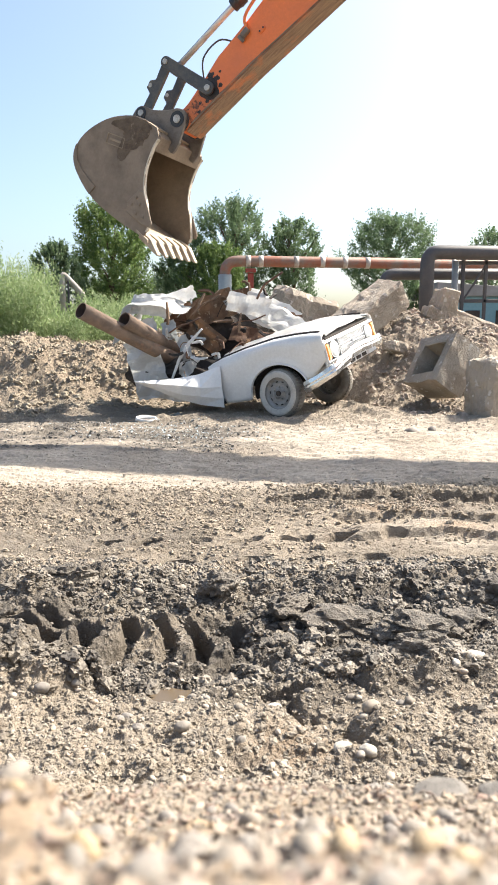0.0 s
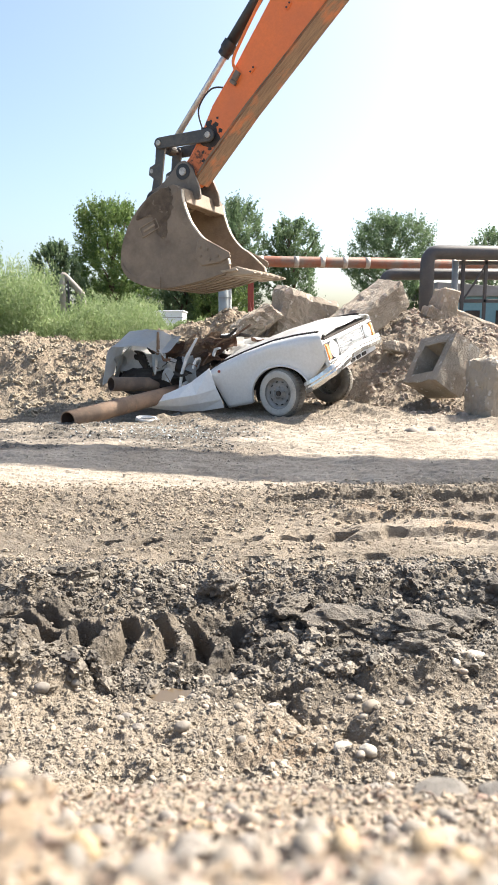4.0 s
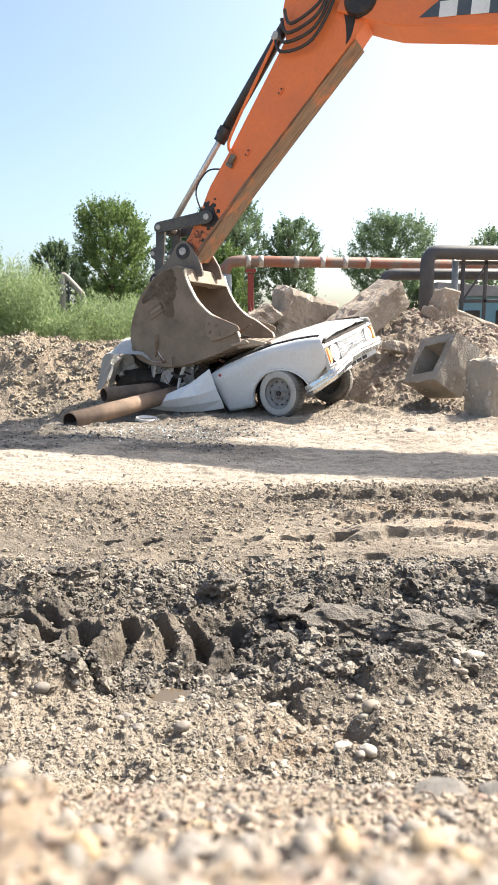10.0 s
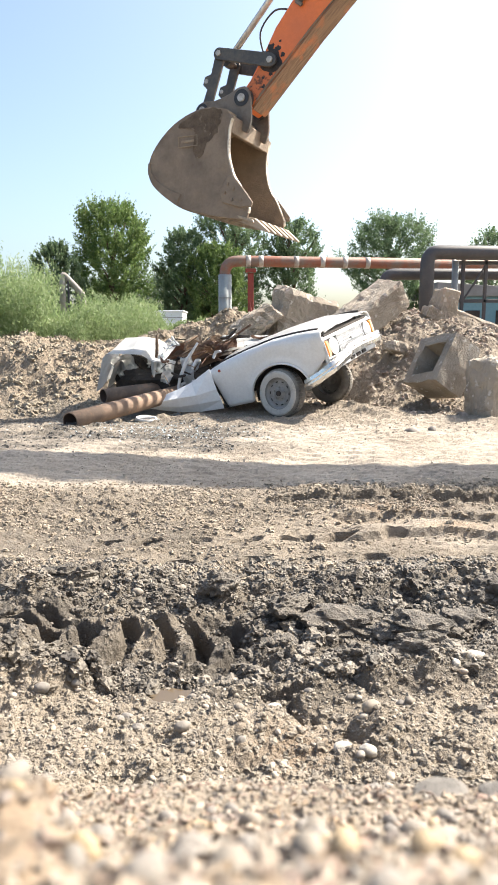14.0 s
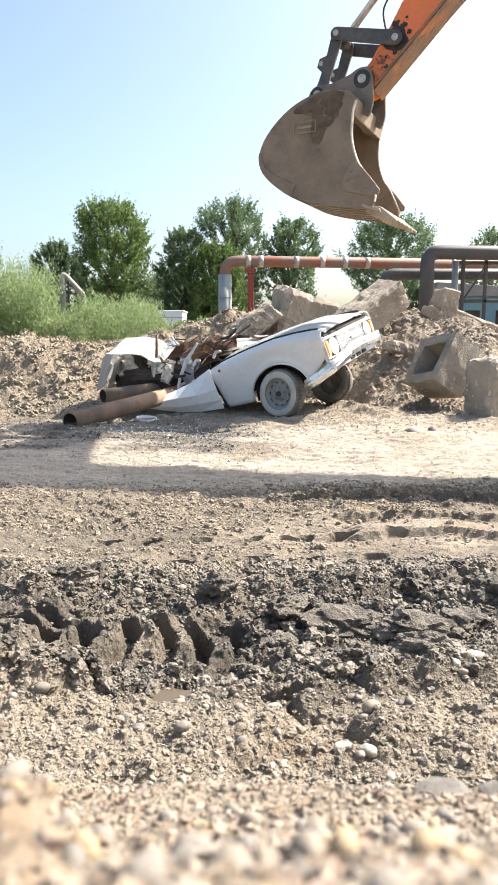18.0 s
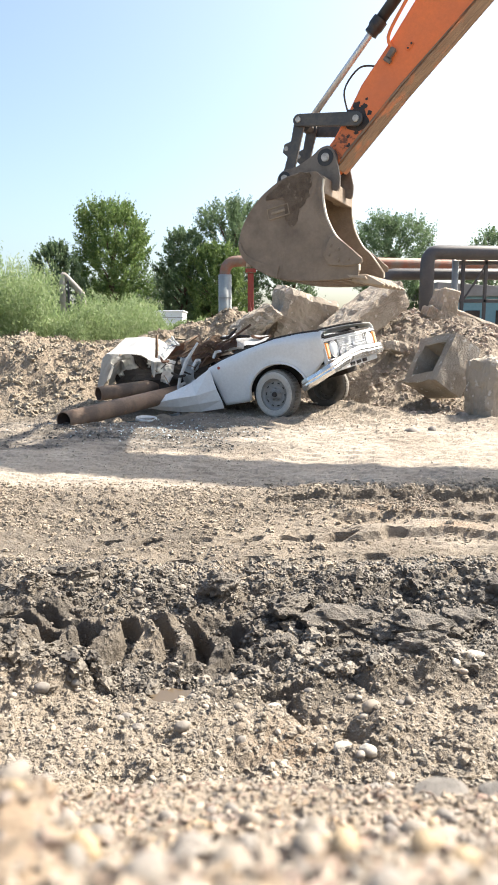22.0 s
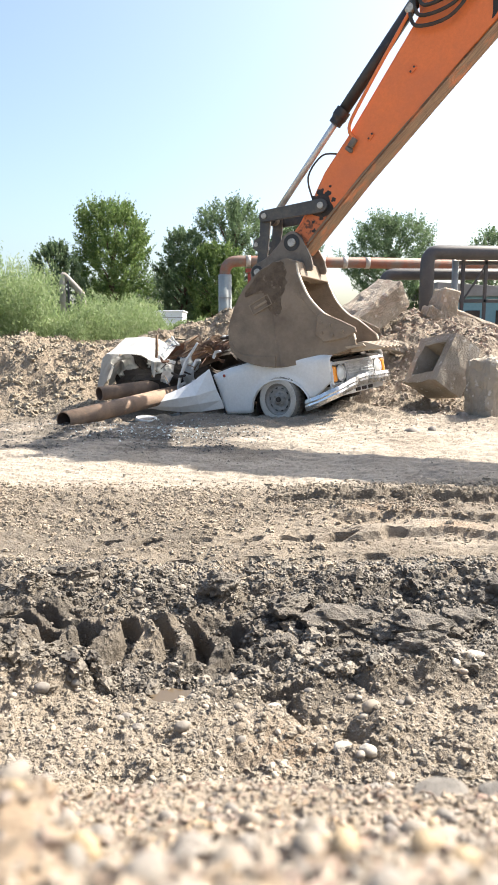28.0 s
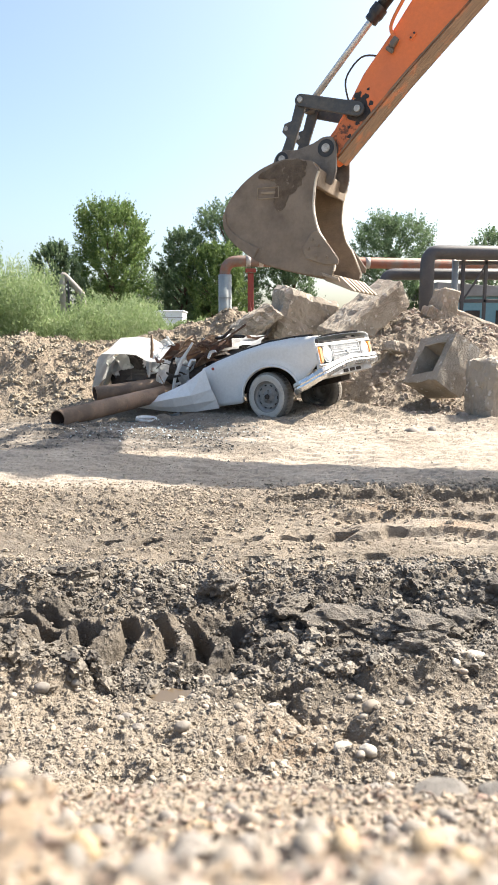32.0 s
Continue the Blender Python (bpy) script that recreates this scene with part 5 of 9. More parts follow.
def boom_part():
    ob = thing("boom", None)
    ob.parent = excavator
    # local x runs from the stick's pivot towards the foot
    low = [(-0.24, -0.20), (0.28, -0.17), (0.55, -0.14), (1.6, 0.17), (2.9, 0.68), (4.2, 0.86), (5.6, 0.48), (7.3, -0.16)]
    top = [(7.3, 0.16), (5.7, 1.05), (4.3, 1.72), (3.2, 1.62), (1.6, 1.08), (0.4, 0.55), (-0.12, 0.28), (-0.27, 0.05)]
    part("boom_body", prism(low + top, -0.28, 0.28, 0.012), ORANGE, ob, "orange painted boom")
    for sy in (-1, 1):
        part("name_plate", prism([(0.78, 0.02), (0.98, 0.36), (3.2, 1.22), (3.1, 0.86)], sy * 0.281, sy * 0.287, 0.0), PLATE_GREY, ob, "dark painted name panel")
        for k in range(6):
            x = 1.06 + 0.33 * k
            z = 0.20 + 0.13 * k
            part("name_mark", box((0.2, 0.006, 0.17), (x, sy * 0.290, z), 0.002, pose(0, 0, 0, 0, -22, 0)), LETTER, ob, "white painted mark")
        part("tip_boss", lathe([(sy * 0.27, 0), (sy * 0.27, 0.21), (sy * 0.33, 0.18), (sy * 0.33, 0)], 20), GREASE, ob, "black greasy boss")
    return ob


def cylinder_parts():
    barrel = thing("bucket_cylinder", None)
    barrel.parent = excavator
    part("barrel", lathe([(0.06, 0.0), (0.06, 0.075), (1.78, 0.075), (1.78, 0.0)], 18, "X"), BLACK, barrel, "black hydraulic barrel", True)
    part("gland", lathe([(1.70, 0.0), (1.70, 0.098), (1.80, 0.10), (1.84, 0.085), (1.90, 0.085), (1.92, 0.0)], 18, "X"), BLACK, barrel, "black gland nut")
    part("eye", lathe([(-0.08, 0.1), (0.08, 0.1)], 16), BLACK, barrel)
    rod = thing("cylinder_rod", None)
    rod.parent = excavator
    part("rod", lathe([(0.08, 0.0), (0.08, 0.043), (2.25, 0.043), (2.25, 0.0)], 16, "X"), CHROME, rod, "bright chrome rod", True)
    part("eye", lathe([(-0.07, 0.085), (0.07, 0.085)], 16), LINK, rod)
    return barrel, rod


stick_part = stick_arm()
bucket_part = bucket()
boom = boom_part()
barrel_part, rod_part = cylinder_parts()
guide_link = link_bar("guide_link", 0.775, 0.085, 0.075, 0.045, 0.275)
push_link = link_bar("push_link", 0.737, 0.075, 0.075, 0.045, 0.225, True)


# ---- wrecked car ----
CAR_AT = (0.4016, 8.9527, 0.0)
car = thing("car", pose(*CAR_AT), "crushed white saloon car with a flattened cabin and torn sheets", "car")


WIDE = 1.15


def front_body():
    """Front fenders, engine bay, lamps, grille and bumper; x runs forward, y to the far side."""
    ob = thing("front_body", None)
    ob.parent = car
    xs = np.linspace(-0.98, 0.80, 54)

    def top(x):
        return np.interp(x, [-0.98, -0.79, -0.39, 0.07, 0.41, 0.66, 0.80], [0.128, 0.165, 0.205, 0.225, 0.20, 0.165, 0.135])

    def bottom(x):
        low = np.interp(x, [-0.98, -0.90, -0.50, -0.44, 0.44, 0.52, 0.80], [0.05, -0.44, -0.47, -0.45, -0.38, -0.36, -0.16])
        arch = -0.45 + np.sqrt(np.maximum(0.0, 1 - (x / 0.44) ** 2)) * 0.37
        return np.where(np.abs(x) < 0.44, np.maximum(arch, low), low)

    # the rear edge of the fender leans back towards the top
    for sy, y_side in ((1, 0.0), (-1, 1.50)):
        rows = 12
        grid, verts, faces = [], [], []
        for x in xs:
            t, b = float(top(x)), float(bottom(x))
            ring = []
            for k in range(rows + 4):
                s = min(k / rows, 1.0)
                z = b + (t - b) * s
                inset = 0.03 * (1 - s) ** 2 + 0.012 * abs(s - 0.62) + 0.05 * max(0, s - 0.82) ** 2 * 30
                flare = -0.022 * math.exp(-((math.hypot(x, (z + 0.45) * 1.1) - 0.45) / 0.05) ** 2)
                if k > rows:
                    inset += 0.045 * (k - rows)
                    z = t + 0.012 * (k - rows) - 0.003 * (k - rows) ** 2
                lean = 0.0 if x > -0.8 else (x + 0.8) / 0.18 * (0.0 if s > 0.95 else 0.02)
                ring.append(len(verts))
                verts.append((x + lean, y_side + sy * (inset + flare), z))
            grid.append(ring)
        for r0, r1 in zip(grid, grid[1:]):
            for k in range(rows + 3):
                faces.append((r0[k], r1[k], r1[k + 1], r0[k + 1]))
        bm = bmesh.new()
        vs = [bm.verts.new(v) for v in verts]
        for f in faces:
            bm.faces.new([vs[i] for i in f])
        bmesh.ops.recalc_face_normals(bm, faces=bm.faces)
        bmesh.ops.solidify(bm, geom=bm.faces[:], thickness=0.008)
        part("fender", bm, WHITE, ob, "white front fender with a round wheel arch", True)
        part("arch_lip", tube([(0.45 * math.cos(a), y_side + sy * -0.008, -0.45 + 0.385 * math.sin(a)) for a in np.linspace(0.05, math.pi - 0.05, 26)], 0.012, 8), WHITE, ob, smooth=True)
        bm = bmesh.new()
        arc = [(0.415 * math.cos(a), 0.39 * math.sin(a) - 0.46) for a in np.linspace(-0.05, math.pi + 0.05, 20)]
        near_row = [bm.verts.new((px, y_side + sy * 0.04, pz)) for px, pz in arc]
        far_row = [bm.verts.new((px, y_side + sy * 0.34, pz)) for px, pz in arc]
        for k in range(len(arc) - 1):
            bm.faces.new((near_row[k], near_row[k + 1], far_row[k + 1], far_row[k]))
        bm.faces.new(far_row)
        part("wheel_well", bm, DARK, ob, "dark wheel housing")
        # a dark tube draws the shade in the gap beside the hood
        part("hood_gap", tube([(px, y_side + sy * 0.128, float(top(px)) + 0.022) for px in np.linspace(-0.95, 0.72, 20)], 0.019, 6), DARK, ob, "dark strip for the shade in the gap along the hood")
        part("side_marker", lathe([(y_side - sy * 0.004, 0.022), (y_side - sy * 0.014, 0.018), (y_side - sy * 0.016, 0.0)], 12), worn("red_marker", (0.45, 0.05, 0.03), (0.3, 0.08, 0.05), 0.3), ob, "small red side marker").location = (-0.82, 0, 0.085)
    # engine bay and apron
    part("door_gap", prism([(-1.005, 0.10), (-0.985, 0.10), (-0.905, -0.43), (-0.93, -0.44)], 0.012, 0.06, 0.0), DARK, ob, "dark gap behind the fender")
    part("engine_bay", prism([(-0.9, -0.30), (-0.5, -0.36), (0.70, -0.30), (0.74, 0.06), (0.4, 0.13), (-0.4, 0.14), (-0.9, 0.06)], 0.36, 1.14, 0.02), DARK, ob, "dark engine bay")
    part("inner_wing", box((1.5, 0.28, 0.16), (-0.1, 0.24, 0.06), 0.02), DARK, ob)
    part("inner_wing", box((1.5, 0.28, 0.16), (-0.1, 1.26, 0.06), 0.02), DARK, ob)
    part("front_panel", box((0.05, 1.44, 0.37), (0.755, 0.75, -0.115), 0.012), WHITE, ob, "white front panel")
    part("nose_strip", prism([(0.72, 0.058), (0.795, 0.058), (0.808, 0.042), (0.79, 0.035), (0.72, 0.04)], 0.06, 1.44, 0.004), WHITE, ob, "white strip over the grille")
    # a dark solid strip draws the shade under the hood's front edge
    part("hood_front_gap", prism([(0.70, 0.10), (0.785, 0.085), (0.785, 0.058), (0.70, 0.058)], 0.10, 1.40, 0.0), DARK, ob, "dark strip for the shade under the front of the hood")
    part("apron", prism([(0.50, -0.40), (0.80, -0.385), (0.80, -0.24), (0.52, -0.26)], 0.10, 1.40, 0.01), WHITE_DIRTY, ob, "dented white lower apron")
    for y0 in (0.62, 0.80, 0.98):
        part("apron_slot", box((0.02, 0.12, 0.045), (0.806, y0, -0.345), 0.006), DARK, ob)
    for sy, y0 in ((1, 0.0), (-1, 1.50)):
        y = lambda d: y0 + sy * d
        part("lamp_recess", box((0.02, 0.35, 0.235), (0.777, y(0.195), -0.095), 0.004), LINK, ob, "dark lamp recess")
        part("indicator", box((0.06, 0.085, 0.205), (0.790, y(0.068), -0.095), 0.018), AMBER, ob, "amber corner indicator lens")
        lamp = part("headlight", lathe([(0.765, 0.102), (0.800, 0.104), (0.806, 0.096), (0.818, 0.074), (0.826, 0.04), (0.829, 0.0)], 28, "X"), LAMP_GLASS, ob, "round pale glass headlight", True)
        lamp.location = (0, y(0.228), -0.095)
        part("lamp_ring", lathe([(0.79, 0.103), (0.812, 0.112), (0.806, 0.094), (0.79, 0.103)], 28, "X", None, False), GRILLE, ob, "bright ring round the headlight", True).location = (0, y(0.228), -0.095)
        bm = bmesh.new()
        for size, c in (((0.035, 0.37, 0.018), (0.792, y(0.197), 0.029)), ((0.035, 0.37, 0.018), (0.792, y(0.197), -0.219)), ((0.035, 0.018, 0.25), (0.792, y(0.372), -0.095)), ((0.035, 0.014, 0.25), (0.792, y(0.014), -0.095))):
            box(size, c, 0.004, None, bm)
        part("lamp_rim", bm, GRILLE, ob, "bright lamp surround")
    part("grille_back", box((0.03, 0.72, 0.235), (0.775, 0.75, -0.095), 0.0), GRILLE_BACK, ob)
    for z, tall in ((0.018, 0.012), (-0.075, 0.010), (-0.112, 0.010), (-0.208, 0.012)):
        part("grille_bar", box((0.026, 0.72, tall), (0.802, 0.75, z), 0.003), GRILLE, ob, "bright grille bar")
    for k in range(34):
        part("grille_slat", box((0.014, 0.011, 0.225), (0.796, 0.405 + 0.0209 * k, -0.095), 0.002), GRILLE, ob)
    part("grille_badge", box((0.03, 0.055, 0.05), (0.815, 0.75, -0.09), 0.008), CHROME, ob)
    # bumper, bent down at the near end
    way = [(0.42, -0.035, -0.44), (0.60, -0.06, -0.40), (0.76, -0.03, -0.345), (0.855, 0.08, -0.30), (0.87, 0.35, -0.25), (0.84, 0.62, -0.225), (0.86, 0.80, -0.215), (0.885, 1.10, -0.23), (0.86, 1.40, -0.235), (0.78, 1.56, -0.25), (0.60, 1.57, -0.26)]
    centre = spline(way, 46)
    bm = bmesh.new()
    rings = []
    for i, p in enumerate(centre):
        d = centre[min(i + 1, 45)] - centre[max(i - 1, 0)]
        out = np.array([d[1], -d[0], 0]) / (np.hypot(d[0], d[1]) + 1e-9)
        dent = 0.03 * noise.noise(Vector(p * 5.0))
        ring = []
        for o, z in ((-0.01, 0.072), (0.022, 0.068), (0.036, 0.022), (0.030, 0.005), (0.036, -0.02), (0.022, -0.072), (-0.012, -0.075)):
            ring.append(bm.verts.new(p + out * (o + dent) + np.array([0, 0, z])))
        rings.append(ring)
    for r0, r1 in zip(rings, rings[1:]):
        for k in range(7):
            bm.faces.new((r0[k], r0[(k + 1) % 7], r1[(k + 1) % 7], r1[k]))
    bm.faces.new(rings[0][::-1])
    bm.faces.new(rings[-1])
    part("bumper", bm, BUMPER, ob, "dented chrome bumper")
    # the car is wide: stretch the front across
    for child in ob.children:
        child.location.y *= WIDE
        for v in child.data.vertices:
            v.co.y *= WIDE
    return ob


def crumple(w, h, cells, amp, seed, bend=0.0, thick=0.007):
    """A creased sheet, in x and z about its middle, with a torn outline."""
    bm = bmesh.new()
    n, m = max(cells, 12), max(5, int(max(cells, 12) * h / w))
    local = random.Random(seed * 31 + 5)
    creases = [(local.uniform(0, math.pi), local.uniform(2.2, 5.5), local.random(), local.uniform(0.35, 1.0)) for _ in range(4)]
    q = []
    for i in range(n + 1):
        for j in range(m + 1):
            u, v = i / n - 0.5, j / m - 0.5
            edge = max(abs(u), abs(v)) * 2
            p = Vector((u * w, 0, v * h))
            for turn, often, start, deep in creases:
                f = (p.x * math.cos(turn) + p.z * math.sin(turn)) * often + start
                p.y += 0.45 * amp * deep * (abs((f % 1.0) * 2 - 1) - 0.5)
            p.y += 0.3 * amp * noise.noise(Vector((u * 5 * w + seed * 3.3, v * 5 * h, seed))) + bend * (u * u) * w
            if edge > 0.95:
                p.x += 0.07 * w * noise.noise(Vector((v * 6, seed, 1)))
                p.z += 0.07 * h * noise.noise(Vector((u * 6, seed, 2)))
            q.append(bm.verts.new(p))
    for i in range(n):
        for j in range(m):
            a, b, c, d = q[i * (m + 1) + j], q[(i + 1) * (m + 1) + j], q[(i + 1) * (m + 1) + j + 1], q[i * (m + 1) + j + 1]
            bm.faces.new((a, b, c))
            bm.faces.new((a, c, d))
    bmesh.ops.solidify(bm, geom=bm.faces[:], thickness=thick)
    return bm


def folded_sheet(profile, y0, y1, cells, amp, seed, thick=0.008):
    """A sheet folded along a profile in x and z, and creased across."""
    bm = bmesh.new()
    line = [tuple(p) for p in profile]
    pts = []
    for (ax, az), (bx, bz) in zip(line, line[1:]):
        k = max(2, int(math.hypot(bx - ax, bz - az) / 0.09))
        pts += [(ax + (bx - ax) * s / k, az + (bz - az) * s / k) for s in range(k)]
    pts.append(line[-1])
    grid = []
    for x, z in pts:
        ring = []
        for y in np.linspace(y0, y1, cells):
            d = noise.noise_vector(Vector((x * 3 + seed, y * 3, z * 3)))
            ring.append(bm.verts.new((x + amp * d.x, y + 0.6 * amp * d.y, z + amp * d.z)))
        grid.append(ring)
    for r0, r1 in zip(grid, grid[1:]):
        for k in range(cells - 1):
            bm.faces.new((r0[k], r1[k], r1[k + 1], r0[k + 1]))
    bmesh.ops.solidify(bm, geom=bm.faces[:], thickness=thick)
    return bm


def lump(size, seed, rough=0.3):
    bm = bmesh.new()
    bmesh.ops.create_icosphere(bm, subdivisions=3, radius=1.0)
    for v in bm.verts:
        k = noise.fractal(v.co * 1.8 + Vector((seed * 5, 0, 0)), 0.7, 2.0, 4)
        v.co *= 1 + rough * k
        v.co = Vector((v.co.x * size[0], v.co.y * size[1], v.co.z * size[2]))
    return bm


def piece(name, bm, mat, label="", smooth=False):
    return part(name, bm, mat, car, label, smooth)


def wheel(label):
    ob = thing("wheel", None)
    ob.parent = car
    ob["label"] = label
    w = 0.185
    part("tyre", lathe([(-w / 2, 0.19), (-w / 2 - 0.006, 0.205), (-w / 2 - 0.012, 0.245), (-w / 2 - 0.004, 0.285), (-w / 2 + 0.02, 0.300), (w / 2 - 0.02, 0.300), (w / 2 + 0.004, 0.285), (w / 2 + 0.012, 0.245), (w / 2, 0.19)], 40, caps=False), TYRE, ob, "dusty flat tyre", True)
    part("sidewall_band", lathe([(-w / 2 - 0.008, 0.197), (-w / 2 - 0.0155, 0.23), (-w / 2 - 0.0165, 0.255), (-w / 2 - 0.012, 0.275), (-w / 2 + 0.01, 0.276), (-w / 2 + 0.01, 0.197)], 40, caps=False), WHITEWALL, ob, "mud-whitened sidewall", True)
    bm = bmesh.new()
    for k in range(40):
        a = 2 * math.pi * k / 40
        box((0.03, w - 0.02, 0.010), (0.302 * math.cos(a), 0, 0.302 * math.sin(a)), 0.0, pose(0, 0, 0, 0, -math.degrees(a) + 90, 12), bm)
    part("tread", bm, TREAD, ob, "worn tread blocks")
    part("rim", lathe([(-0.05, 0.0), (-0.078, 0.035), (-0.075, 0.05), (-0.045, 0.07), (-0.040, 0.115), (-0.058, 0.145), (-0.035, 0.165), (-0.075, 0.185), (-0.086, 0.200), (-0.06, 0.203), (0.06, 0.2)], 36, caps=False), RIM, ob, "grey steel rim", True)
    part("hub", lathe([(-0.078, 0.034), (-0.098, 0.030), (-0.102, 0.0)], 14), DARK, ob, "dark hub")
    for k in range(5):
        a = 2 * math.pi * k / 5 + 0.3
        part("lug_nut", lathe([(-0.060, 0.011), (-0.076, 0.010)], 6), RIM, ob).location = (0.075 * math.cos(a), 0, 0.075 * math.sin(a))
    for k in range(10):
        a = 2 * math.pi * k / 10
        part("rim_slot", box((0.034, 0.01, 0.013), (0.143 * math.cos(a), -0.0585, 0.143 * math.sin(a)), 0.003, pose(0, 0, 0, 0, -math.degrees(a) + 90, 0)), DARK, ob)
    for child in ob.children:
        child.location *= 1.07
        for v in child.data.vertices:
            v.co.x *= 1.07
            v.co.z *= 1.07
    return ob


front = front_body()


def hood_panel():
    bm = bmesh.new()
    xs, ys = np.linspace(-0.80, 0.80, 22), np.linspace(0.135, 1.365, 16)
    grid = []
    for x in xs:
        ring = []
        for y in ys:
            s = (y - 0.75) / 0.64
            z = float(np.interp(x, [-0.8, -0.2, 0.4, 0.7, 0.8], [0.215, 0.235, 0.21, 0.15, 0.085])) + 0.045 * (1 - s * s) * (1 - 0.75 * float(step(0.3, 0.8, x))) - 0.02 * s**8
            z += 0.012 * math.exp(-((abs(s) - 0.45) / 0.1) ** 2) + 0.006 * noise.noise(Vector((x * 4, y * 4, 3)))
            ring.append(bm.verts.new((x, y * WIDE, z)))
        grid.append(ring)
    for r0, r1 in zip(grid, grid[1:]):
        for k in range(len(ys) - 1):
            bm.faces.new((r0[k], r1[k], r1[k + 1], r0[k + 1]))
    bmesh.ops.solidify(bm, geom=bm.faces[:], thickness=0.016)
    return part("hood", bm, WHITE, car, "white hood sprung open along its edge", True)


hood = hood_panel()
near_wheel = wheel("front wheel with grey rim and pale dusty tyre")
far_wheel = wheel("far front wheel in the shade of the car")
spare_wheel = wheel("rear wheel pushed up inside the crushed tail")
# shade inside the tail is put into this wheel's colour, all near-black
for ob in spare_wheel.children:
    ob.data.materials[0] = DARK



def side_sheet():
    """The folded side panel: a bright upper plane, a ridge, and a lower plane that turns under."""
    upper = [(-0.215, 0.02, 0.55), (-0.47, 0.05, 0.355), (-0.68, 0.06, 0.255), (-0.90, 0.05, 0.165), (-1.10, 0.03, 0.10), (-1.28, 0.0, 0.05)]
    ridge = [(-0.12, -0.03, 0.27), (-0.40, -0.07, 0.19), (-0.66, -0.08, 0.15), (-0.88, -0.05, 0.105), (-1.09, -0.03, 0.065), (-1.285, -0.005, 0.04)]
    crease = [(-0.05, -0.01, 0.12), (-0.36, -0.03, 0.07), (-0.62, -0.02, 0.03), (-0.84, 0.0, 0.03), (-1.07, 0.0, 0.035), (-1.285, 0.0, 0.03)]
    lower = [(-0.01, 0.02, 0.0), (-0.33, 0.05, -0.05), (-0.60, 0.06, -0.055), (-0.82, 0.07, -0.035), (-1.04, 0.05, 0.0), (-1.28, 0.02, 0.02)]
    bm = bmesh.new()
    grid = []
    for a, b, c, d in zip(upper, ridge, crease, lower):
        grid.append([bm.verts.new(p) for p in (a, b, c, d)])
    for r0, r1 in zip(grid, grid[1:]):
        for q in range(3):
            bm.faces.new((r0[q], r1[q], r1[q + 1]))
            bm.faces.new((r0[q], r1[q + 1], r0[q + 1]))
    bmesh.ops.recalc_face_normals(bm, faces=bm.faces)
    bmesh.ops.solidify(bm, geom=bm.faces[:], thickness=0.008)
    return bevelled(bm, 0.004)


sill = piece("side_panel", side_sheet(), WHITE, "creased white side panel folded to a point")
quarter = piece("quarter_panel", crumple(0.55, 0.85, 9, 0.10, 3), WHITE, "dented white rear quarter panel")
trunk = piece("trunk_lid", folded_sheet([(-0.24, -0.60), (-0.20, -0.48), (-0.04, -0.04), (0.02, 0.02), (0.3, 0.06), (0.55, 0.04), (0.72, -0.04), (0.86, -0.02)], -0.32, 0.35, 7, 0.03, 2), WHITE, "bent white trunk lid over the tail")
trunk_inner = piece("tail_panel", folded_sheet([(-0.16, -0.56), (0.0, -0.12), (0.08, -0.05)], -0.20, 0.34, 6, 0.02, 5), WHITE_DIRTY, "pale inner tail panel")
trunk_flap = piece("torn_flap", crumple(0.42, 0.2, 7, 0.06, 6, 0.2), WHITE, "torn white flap beside the trunk lid")
roof = piece("roof_sheet", crumple(0.95, 0.5, 12, 0.09, 8, 0.1), WHITE, "torn white roof sheet")
roof_flap = piece("roof_flap", crumple(0.62, 0.28, 12, 0.06, 11, 0.15), WHITE_DIRTY, "corrugated white roof edge")
brown = [
    piece("lining_panel", crumple(0.75, 0.42, 9, 0.09, 13), BROWN, "torn brown interior lining"),
    piece("lining_panel", crumple(0.55, 0.3, 8, 0.06, 14), BROWN, "torn brown interior lining"),
    piece("rusty_panel", crumple(0.6, 0.3, 8, 0.08, 15), RUSTY, "rust-brown torn sheet metal"),
    piece("rusty_panel", crumple(0.5, 0.35, 8, 0.08, 16), RUSTY, "rust-brown torn sheet metal"),
    piece("rusty_panel", crumple(0.7, 0.26, 8, 0.07, 17), RUSTY, "rust-brown torn sheet metal"),
]
pillar = piece("door_pillar", tube([(0, 0, -0.40), (0.03, -0.02, -0.1), (0.09, 0.0, 0.15), (0.22, 0.02, 0.42)], [0.018, 0.024, 0.03, 0.016], 6), WHITE_DIRTY, "bent pale door pillar")
pale = [
    piece("door_sheet", crumple(0.17, 0.5, 10, 0.08, 21), PALE_BLUE, "crumpled pale door sheet"),
    piece("door_sheet", crumple(0.24, 0.26, 11, 0.09, 22), PALE_BLUE, "crumpled pale door sheet"),
    piece("door_sheet", crumple(0.16, 0.34, 9, 0.07, 23), WHITE_DIRTY, "crumpled white door sheet"),
]
folds = [
    piece("roof_fold", crumple(0.62, 0.34, 14, 0.11, 41, 0.2), WHITE, "folded white roof sheet"),
    piece("roof_fold", crumple(0.70, 0.40, 14, 0.12, 42, 0.15), WHITE, "folded white roof sheet"),
    piece("side_fold", crumple(0.36, 0.55, 12, 0.10, 43, 0.2), WHITE, "folded white side sheet"),
    piece("side_fold", crumple(0.5, 0.3, 12, 0.10, 44, 0.2), WHITE_DIRTY, "folded dirty white side sheet"),
]
# added lumps whose near-black colour stands for shade inside the wreck
low_mass = piece("floor_pan", lump((0.95, 0.36, 0.27), 4), DARK, "dark lump for the shaded crushed floor and seats")
high_mass = piece("cabin_mass", lump((0.62, 0.34, 0.38), 6), DARK, "dark lump for the shaded inside of the crushed cabin")
